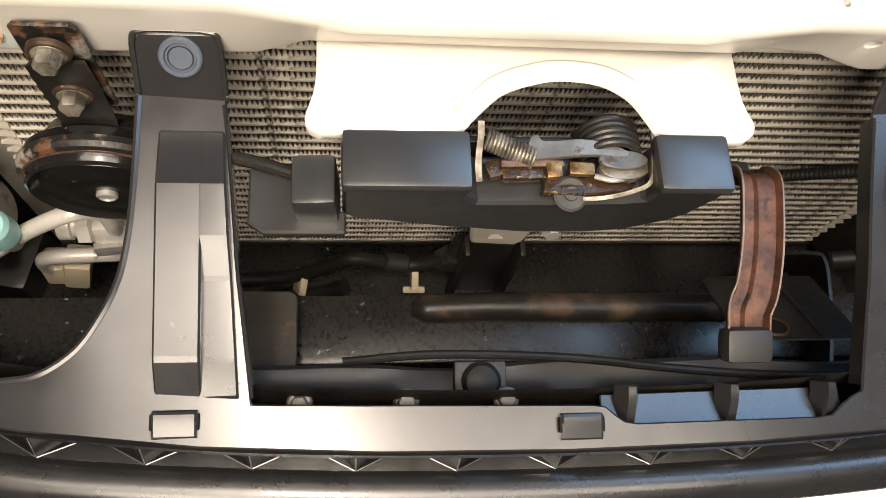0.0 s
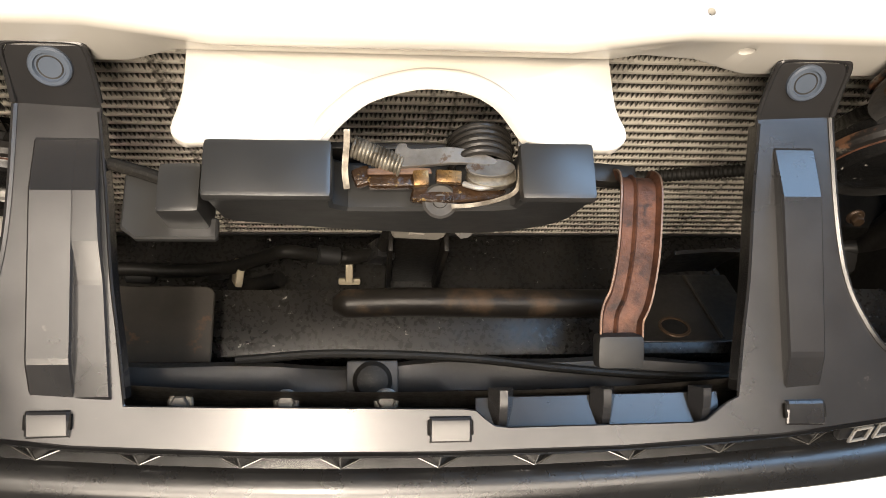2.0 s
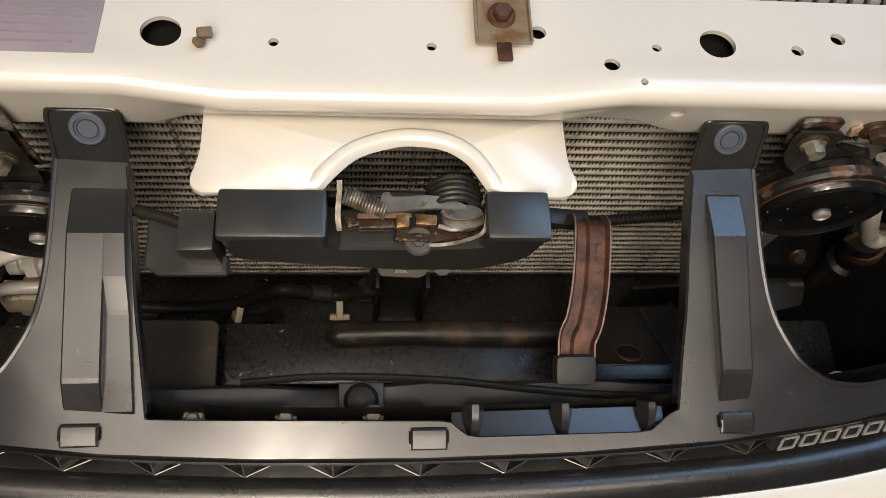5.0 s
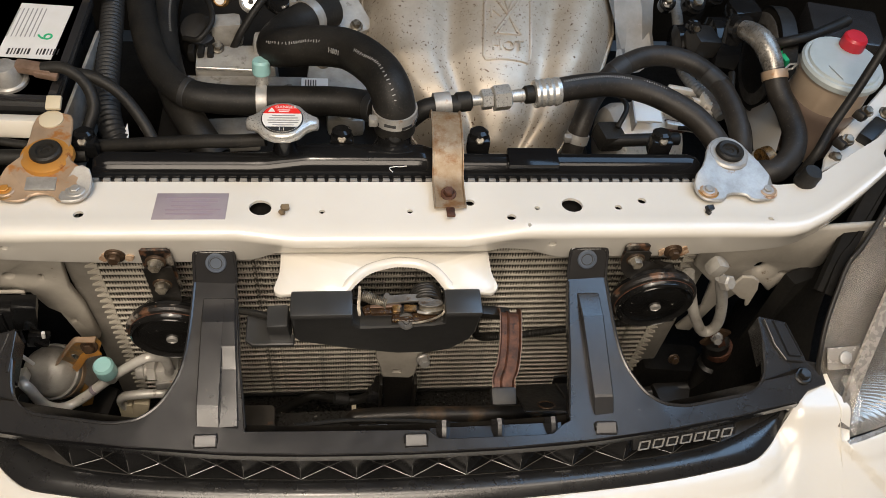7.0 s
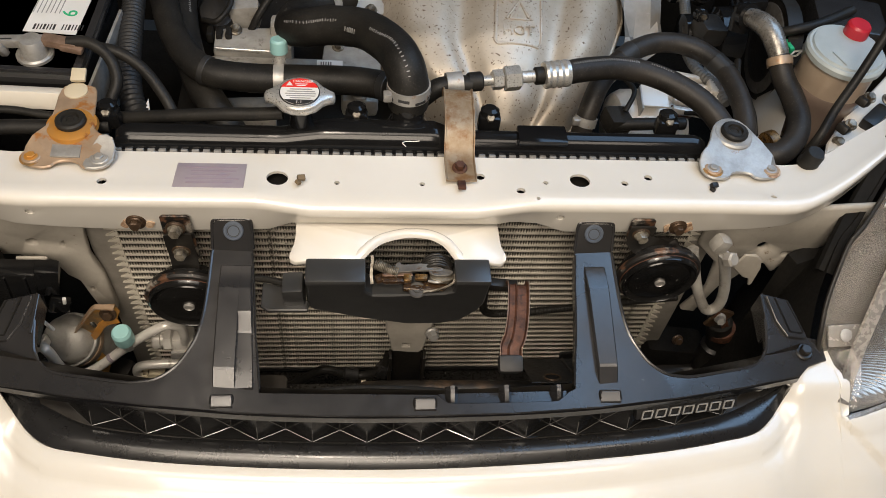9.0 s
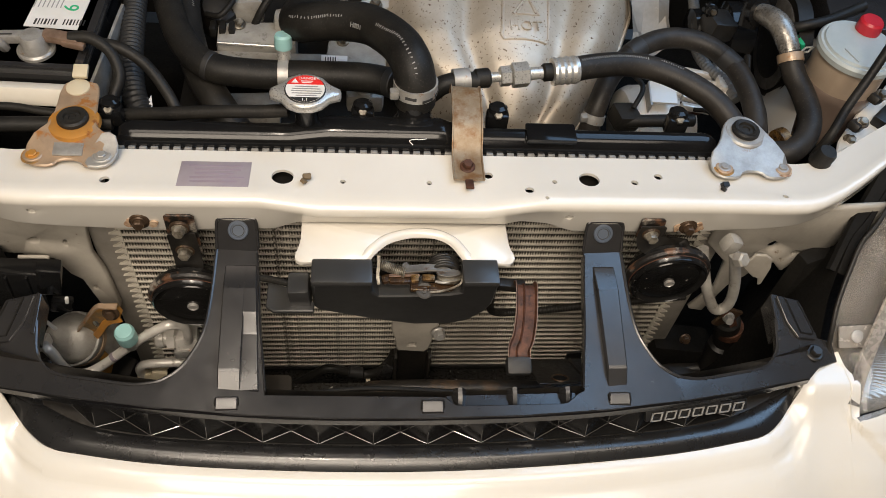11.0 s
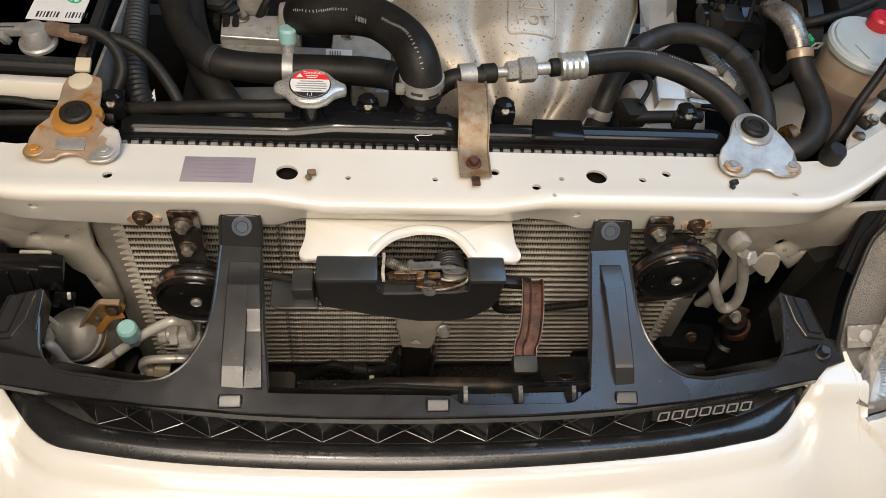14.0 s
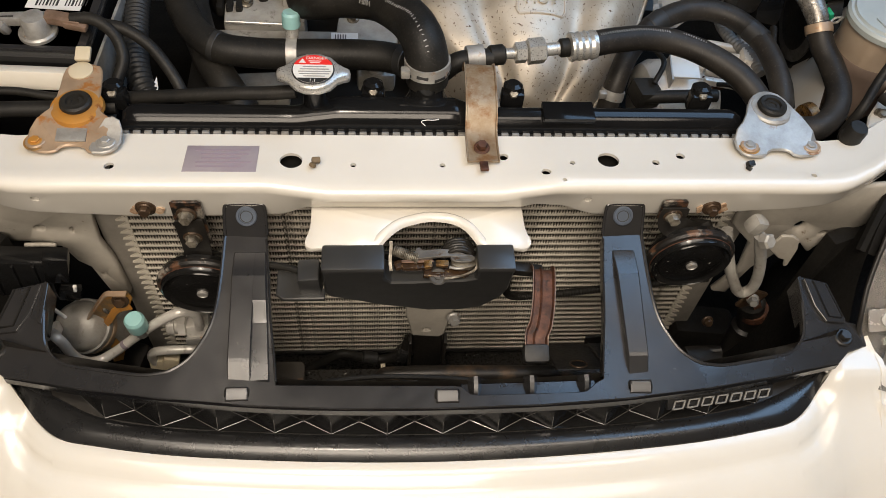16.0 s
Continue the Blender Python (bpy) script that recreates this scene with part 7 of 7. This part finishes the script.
for s in (-1, 1):
    rail = thing("front_frame_rail", "dusty pale inner body panel behind the corner opening", "body panel", (s * 0.43, 0.06, 0.45), "inner panels")
    bm = bmesh.new()
    if s < 0:
        out = [(-0.366, 0.700), (-0.374, 0.649), (-0.3755, 0.616), (-0.369, 0.577), (-0.3665, 0.505), (-0.387, 0.494), (-0.396, 0.530), (-0.398, 0.566), (-0.409, 0.579), (-0.420, 0.605), (-0.438, 0.600), (-0.454, 0.612), (-0.60, 0.625), (-0.62, 0.72)]
        punch = [circle(-0.432, 0.641, 0.0062), circle(-0.4005, 0.634, 0.003, 6, 1.8), circle(-0.388, 0.545, 0.003, 6, 1.8)]
    else:
        out = [(0.353, 0.700), (0.353, 0.640), (0.389, 0.600), (0.392, 0.551), (0.372, 0.500), (0.394, 0.497), (0.410, 0.555), (0.425, 0.577), (0.432, 0.598), (0.448, 0.609), (0.467, 0.586), (0.488, 0.630), (0.507, 0.639), (0.56, 0.66), (0.60, 0.72)]
        punch = [circle(0.436, 0.638, 0.0062), circle(0.470, 0.625, 0.0045)]
    sheet(bm, out if s > 0 else out[::-1], 0.010, lambda x, y: 0.004 * math.sin(60 * x) * math.sin(45 * y), punch, bevel=0.003, drop=pose(0, 0.030, 0, 90, 0, 0))
    part("panel", bm, PRIMER, rail, "", 50)
    if s < 0:
        bm = sweep(bmesh.new(), [(-0.452, 0.0205, 0.622), (-0.424, 0.0205, 0.622), (-0.4215, 0.0205, 0.619), (-0.4240, 0.0205, 0.607)], 0.0024, 10)
        part("embossed_ridge", bm, PRIMER, rail, "", 60)
    part("lower_box", block(bmesh.new(), (s * 0.46, 0.03, 0.30), (0.16, 0.06, 0.12), (0, 0, s * 12), 0.01), DARK, rail)
ebox = thing("relay_box", "black plastic relay box in the corner opening", "relay box", (-0.46, 0.0, 0.58))
part("box", block(bmesh.new(), (-0.470, -0.004, 0.607), (0.100, 0.024, 0.066), (0, 5, 0), 0.004), TANK, ebox)
part("end_block", block(bmesh.new(), (-0.413, -0.006, 0.620), (0.026, 0.020, 0.044), (0, 12, 8), 0.004), TANK, ebox)
for k in range(4):
    part("box_rib", block(bmesh.new(), (-0.500 + 0.022 * k, -0.017, 0.607), (0.003, 0.004, 0.056), (0, 5, 0), 0.001), TANK, ebox)
part("clip", block(bmesh.new(), (-0.412, -0.010, 0.572), (0.024, 0.010, 0.022), (0, 20, 10), 0.003), TANK, ebox)
part("white_tab", block(bmesh.new(), (-0.4340, -0.018, 0.588), (0.006, 0.004, 0.006), (0, 20, 10), 0.001), PAPER, ebox)
part("white_tab", block(bmesh.new(), (-0.4020, -0.014, 0.586), (0.004, 0.004, 0.010), (0, 10, 10), 0.001), PAPER, ebox)
bm = bmesh.new()
sweep(bm, [(-0.445, -0.02, 0.572), (-0.432, -0.024, 0.560), (-0.424, -0.024, 0.540)], 0.0022, 8)
part("wire_tab", bm, PAPER, ebox)

acr = thing("ac_pipe", "white-grey alloy U-shaped pipe with a hex fitting", "pipe", (0.39, 0.0, 0.60))
bm = bmesh.new()
sweep(bm, [(0.356, -0.016, 0.684), (0.363, -0.018, 0.664), (0.371, -0.018, 0.645), (0.380, -0.018, 0.617), (0.3850, -0.018, 0.592), (0.3840, -0.018, 0.578), (0.3770, -0.018, 0.571), (0.3690, -0.018, 0.576), (0.3590, -0.018, 0.592), (0.348, -0.016, 0.613), (0.337, -0.010, 0.640), (0.327, 0.002, 0.672)], 0.0066, 20)
part("bend", bm, ALLOY, acr, "", 60)
part("nut", lathe(bmesh.new(), (0.3590, -0.020, 0.680), (0.35, -0.55, 0.6), [(0.007, 0), (0.0092, 0.001), (0.0092, 0.010), (0.007, 0.012)], 6), ALLOY, acr)
part("elbow_block", block(bmesh.new(), (0.350, -0.008, 0.694), (0.020, 0.018, 0.022), (0, 25, 10), 0.007), ALLOY, acr)
arm = thing("support_arm", "dusty pale metal stay angling out to the fender", "stay", (0.40, 0.02, 0.58))
bm = bmesh.new()
sheet(bm, [(0.388, 0.640), (0.391, 0.634), (0.410, 0.616), (0.418, 0.613), (0.4225, 0.599), (0.4265, 0.602), (0.4255, 0.634), (0.420, 0.652), (0.410, 0.660), (0.396, 0.661)], 0.004, None, bevel=0.0012, drop=pose(0, 0.0, 0, 90, 0, 0))
part("ear", bm, PRIMER, arm)
low = thing("lower_bracket", "rust-brown brackets and pipes deep in the corner", "bracket", (0.42, 0.03, 0.40))
part("plate", block(bmesh.new(), (0.428, 0.020, 0.494), (0.022, 0.006, 0.040), (0, 24, 0), 0.003), OILED, low)
part("clamp_arm", sweep(bmesh.new(), [(0.417, 0.014, 0.512), (0.430, 0.012, 0.500), (0.442, 0.012, 0.478), (0.452, 0.014, 0.462), (0.462, 0.018, 0.466)], 0, profile=[(-0.005, -0.0012), (0.005, -0.0012), (0.005, 0.0012), (-0.005, 0.0012)], up=(0, -1, 0.4)), RUST, low)
part("clamp_bolt", hexnut(bmesh.new(), (0.423, 0.012, 0.507), (-0.3, -1, 0.5), 0.011, 0.012, 0.008), STEEL, low)
part("clamp_band", lathe(bmesh.new(), (0.446, 0.024, 0.458), (-0.4, 0.1, 1), [(0.018, -0.006), (0.0198, -0.006), (0.0198, 0.006), (0.018, 0.006)], 28), RUST, low)
part("clamped_tube", rod(bmesh.new(), (0.468, 0.026, 0.385), (0.434, 0.024, 0.484), 0.0178, 22), RUBBER, low)
part("strut", lathe(bmesh.new(), (0.452, 0.02, 0.36), (-0.05, 0.05, 1), [(0.019, 0), (0.019, 0.06), (0.014, 0.064), (0.014, 0.085), (0, 0.088)], 24), DARK, low)
part("side_bolt", hexnut(bmesh.new(), (0.387, 0.020, 0.439), (0, -1, 0.5), 0.010, 0.008, 0.008), OILED, low)
part("lug", block(bmesh.new(), (0.464, 0.012, 0.440), (0.022, 0.02, 0.016), (0, 15, 10), 0.005), RUST, low)
part("tube", rod(bmesh.new(), (0.36, 0.02, 0.335), (0.47, 0.02, 0.36), 0.012, 18), DARK, low)
part("box", block(bmesh.new(), (0.40, 0.05, 0.36), (0.10, 0.05, 0.07), (0, 10, 0), 0.012), BLACK_AND_SHADE, low)
part("pale_flange", sheet(bmesh.new(), [(0.476, 0.43), (0.512, 0.41), (0.520, 0.45), (0.502, 0.52), (0.482, 0.515), (0.470, 0.48)], 0.004, lambda x, y: 0.25 * (y - 0.5), bevel=0.0012, drop=pose(0, 0.000, 0, 90, 0, 0)), PRIMER, low, "pale body flange")
part("duct", lathe(bmesh.new(), (0.520, 0.02, 0.36), (-0.4, -0.5, 0.8), [(0.045, 0), (0.05, 0.04), (0.035, 0.08), (0, 0.09)], 28), PLASTIC, low)
for k in range(4):
    th = thing("frame_bolt", "grey hex bolt deep in the corner opening", "bolt", (0.30 + 0.05 * k, -0.12, 0.55), "corner bolts")
    part("head", hexnut(bmesh.new(), (0.31 + 0.045 * k, -0.138 + 0.004 * k, 0.585), (0, -0.2, 1), 0.012, 0.008, 0.010), STEEL, th)

# ---- headlight ----
lampu = thing("headlight", "clear headlight with chrome reflector and fluted lens", "headlight", (0.56, -0.05, 0.66))
INNER = [(0.4945, -0.170, 0.574), (0.4940, -0.150, 0.580), (0.486, -0.122, 0.594), (0.480, -0.100, 0.612), (0.4795, -0.083, 0.634), (0.485, -0.060, 0.655), (0.498, -0.032, 0.678), (0.513, -0.006, 0.698), (0.533, 0.013, 0.716), (0.585, 0.075, 0.760)]
OUTER = [(0.502, -0.173, 0.580), (0.538, -0.161, 0.582), (0.572, -0.150, 0.587), (0.612, -0.128, 0.597), (0.652, -0.093, 0.615), (0.682, -0.050, 0.643), (0.697, -0.010, 0.668), (0.705, 0.030, 0.700), (0.712, 0.080, 0.730), (0.717, 0.150, 0.780)]
ia, oa = spline(INNER, 6), spline(OUTER, 6)


def lens_grid(depth, n=24, bulge=0.018, trim=0.0):
    rows = []
    for a, b in zip(ia, oa):
        row = []
        for k in range(n + 1):
            u = trim + (1 - 2 * trim) * k / n
            p = a.lerp(b, u)
            nrm = Vector((0.25, -0.62, 0.74))
            row.append(p + nrm * (bulge * min(1.0, (b - a).length / 0.12) * math.sin(math.pi * u) - depth))
        rows.append(row)
    return rows


bm = bmesh.new()
loft(bm, lens_grid(0.0))
bmesh.ops.solidify(bm, geom=list(bm.faces), thickness=0.003)
ob = part("lens", bm, glass, lampu, "clear plastic lens", 60)
ob.visible_shadow = False
bm = bmesh.new()
ia2, oa2 = spline(INNER, 16), spline(OUTER, 16)
rows = []
for k, (a, b) in enumerate(zip(ia2, oa2)):
    v = k / len(ia2)
    rows.append([a.lerp(b, u) + Vector((0.25, -0.62, 0.74)) * (-0.008 - 0.012 * math.sin(math.pi * u) ** 0.7 * math.sin(math.pi * v) ** 0.7) for u in np.linspace(0.01, 0.99, 40)])
loft(bm, rows)
FLUTED = surface("fluted_chrome", (0.40, 0.365, 0.32), (0.27, 0.245, 0.215), (0.14, 0.22), 0.75, 5, 200, 0.40, 0.62, bump=0)
nf = FLUTED.node_tree
wv, fb = nf.nodes.new("ShaderNodeTexWave"), nf.nodes.new("ShaderNodeBump")
wv.bands_direction = "Z"
wv.inputs["Scale"].default_value, wv.inputs["Distortion"].default_value = 210.0, 0.0
fb.inputs["Strength"].default_value, fb.inputs["Distance"].default_value = 0.5, 0.0004
nf.links.new(next(q for q in nf.nodes if q.type == "TEX_COORD").outputs["Object"], wv.inputs["Vector"])
nf.links.new(wv.outputs["Fac"], fb.inputs["Height"])
nf.links.new(fb.outputs[0], nf.nodes["Principled BSDF"].inputs["Normal"])
mirror = part("reflector", bm, FLUTED, lampu, "fluted chrome reflector", 20)
part("bezel", sweep(bmesh.new(), [Vector(q) + Vector((-0.002, 0.002, -0.005)) for q in INNER], 0.0028, 12), DARK, lampu)
part("bezel", sweep(bmesh.new(), [Vector(q) + Vector((0.0, 0, -0.006)) for q in OUTER], 0.004, 12), surface("grey_bezel", (0.25, 0.25, 0.25), (0.3, 0.3, 0.3), (0.2, 0.35), 0.3, bump=0), lampu)
part("bulb_shroud", lathe(bmesh.new(), (0.600, -0.010, 0.648), (0.1, -0.8, 0.5), [(0.045, -0.02), (0.045, 0.0), (0.030, 0.012), (0.012, 0.016), (0, 0.017)], 32), CHROME, mirror)
part("hex_pod", lathe(bmesh.new(), (0.585, 0.012, 0.662), (0.15, -0.65, 0.74), [(0.034, -0.02), (0.034, 0.004), (0.029, 0.006), (0.026, 0.002), (0.024, -0.012), (0, -0.014)], 6), CHROME, mirror, "hexagonal chrome pod")
part("inner_divider", sweep(bmesh.new(), [(0.598, 0.015, 0.700), (0.567, -0.025, 0.676), (0.541, -0.068, 0.645), (0.522, -0.101, 0.622), (0.508, -0.130, 0.601), (0.498, -0.158, 0.584)], 0, profile=[(-0.0085, -0.003), (0.0085, -0.003), (0.0075, 0.001), (-0.0075, 0.001)], up=(0.12, -0.60, 0.79)), surface("pod_grey", (0.20, 0.185, 0.165), (0.26, 0.24, 0.215), (0.2, 0.35), 0.3, bump=0), lampu, "grey diagonal divider")
part("side_panel", block(bmesh.new(), (0.508, -0.085, 0.6180), (0.044, 0.026, 0.003), (38, 6, 8), 0.002), surface("pod_tint", (0.36, 0.33, 0.295), (0.30, 0.275, 0.245), (0.2, 0.3), 0.4, bump=0), lampu)
part("aim_pad", lathe(bmesh.new(), (0.508, -0.0865, 0.6210), (0.12, -0.60, 0.79), [(0.0075, 0), (0.0075, 0.002), (0.005, 0.003), (0, 0.003)], 24), STEEL, lampu)
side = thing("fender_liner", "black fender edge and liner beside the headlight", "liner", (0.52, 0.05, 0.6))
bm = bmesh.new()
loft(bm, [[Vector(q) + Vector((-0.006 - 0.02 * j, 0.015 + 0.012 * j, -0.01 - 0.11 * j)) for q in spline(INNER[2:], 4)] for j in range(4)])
part("liner", bm, BLACK_AND_SHADE, side)
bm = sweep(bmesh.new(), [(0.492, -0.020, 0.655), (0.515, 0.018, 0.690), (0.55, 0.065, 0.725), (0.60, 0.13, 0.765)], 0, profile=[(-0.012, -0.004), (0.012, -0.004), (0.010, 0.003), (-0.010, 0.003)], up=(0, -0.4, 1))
part("seal_strip", bm, BLACK_AND_SHADE, side)


# ---- small things in the bay ----
BAY_DEPTH = 0.05
rng = random.Random(5)
for k, (x, y, z) in enumerate(((-0.242, 0.318, 0.641), (-0.140, 0.322, 0.641), (-0.095, 0.375, 0.642), (-0.240, 0.392, 0.652), (-0.048, 0.420, 0.672), (0.300, 0.330, 0.640), (0.415, 0.300, 0.650), (0.560, 0.160, 0.690), (0.640, 0.215, 0.715))):
    th = thing("engine_bolt", "dull hex bolt on an engine casting", "bolt", (x, y, z), "engine bolts")
    part("head", hexnut(bmesh.new(), (x, y, z), (rng.uniform(-0.2, 0.2), -0.3, 1), 0.011, 0.008, 0.009), GREASE, th)
for pts, r in (([(-0.285, 0.40, 0.66), (-0.262, 0.385, 0.672), (-0.245, 0.41, 0.684), (-0.255, 0.45, 0.69)], 0.004), ([(-0.150, 0.48, 0.70), (-0.175, 0.44, 0.70), (-0.205, 0.41, 0.67), (-0.222, 0.40, 0.64)], 0.0055),
               ([(0.300, 0.245, 0.655), (0.315, 0.27, 0.668), (0.308, 0.30, 0.665)], 0.0035), ([(0.470, 0.200, 0.66), (0.472, 0.235, 0.672), (0.462, 0.275, 0.68), (0.470, 0.315, 0.69)], 0.005),
               ([(0.385, 0.245, 0.655), (0.40, 0.235, 0.662), (0.415, 0.215, 0.66)], 0.003), ([(0.52, 0.36, 0.70), (0.545, 0.34, 0.725), (0.585, 0.345, 0.735), (0.64, 0.37, 0.74)], 0.007)):
    cable("engine_wire", "thin black engine wire", pts, r, RUBBER, group="engine wires")
bx = thing("fuse_box", "black plastic fuse box behind the reservoir", "fuse box", (0.63, 0.36, 0.70))
part("box", block(bmesh.new(), (0.640, 0.370, 0.700), (0.10, 0.08, 0.07), (0, 0, -12), 0.006), PLASTIC, bx)
part("latch", block(bmesh.new(), (0.598, 0.335, 0.722), (0.014, 0.010, 0.012), (0, 0, -12), 0.002), PAPER, bx)
inner = thing("inner_fender", "pale inner fender panel beside the reservoir", "body panel", (0.62, 0.16, 0.6), "inner panels")
bm = bmesh.new()
loft(bm, [[(0.470 + 0.02 * k, 0.150 + 0.035 * k + 0.02 * j, 0.700 - 0.025 * j * (1 + 0.1 * k)) for k in range(9)] for j in range(5)])
part("panel", bm, WHITE, inner, "", 60)
for x, y, z in ((0.598, 0.205, 0.722), (0.560, 0.165, 0.712)):
    part("bracket_foot", block(bmesh.new(), (x, y, z), (0.024, 0.016, 0.012), (0, 20, 35), 0.004), DARK, inner)
    part("bracket_bolt", hexnut(bmesh.new(), (x + 0.006, y, z + 0.006), (0, -0.3, 1), 0.010, 0.006, 0.008), GREASE, inner)
wing = thing("wing_panel", "pearl white inner wing panel below the reservoir", "body panel", (0.60, 0.18, 0.70), "inner panels")
bm = bmesh.new()
sheet(bm, [(0.535, 0.140), (0.600, 0.165), (0.680, 0.200), (0.680, 0.285), (0.625, 0.236), (0.586, 0.205), (0.545, 0.160)], 0.006, lambda x, y: 0.690 + 0.10 * (x - 0.54), bevel=0.002)
part("panel", bm, WHITE, wing)
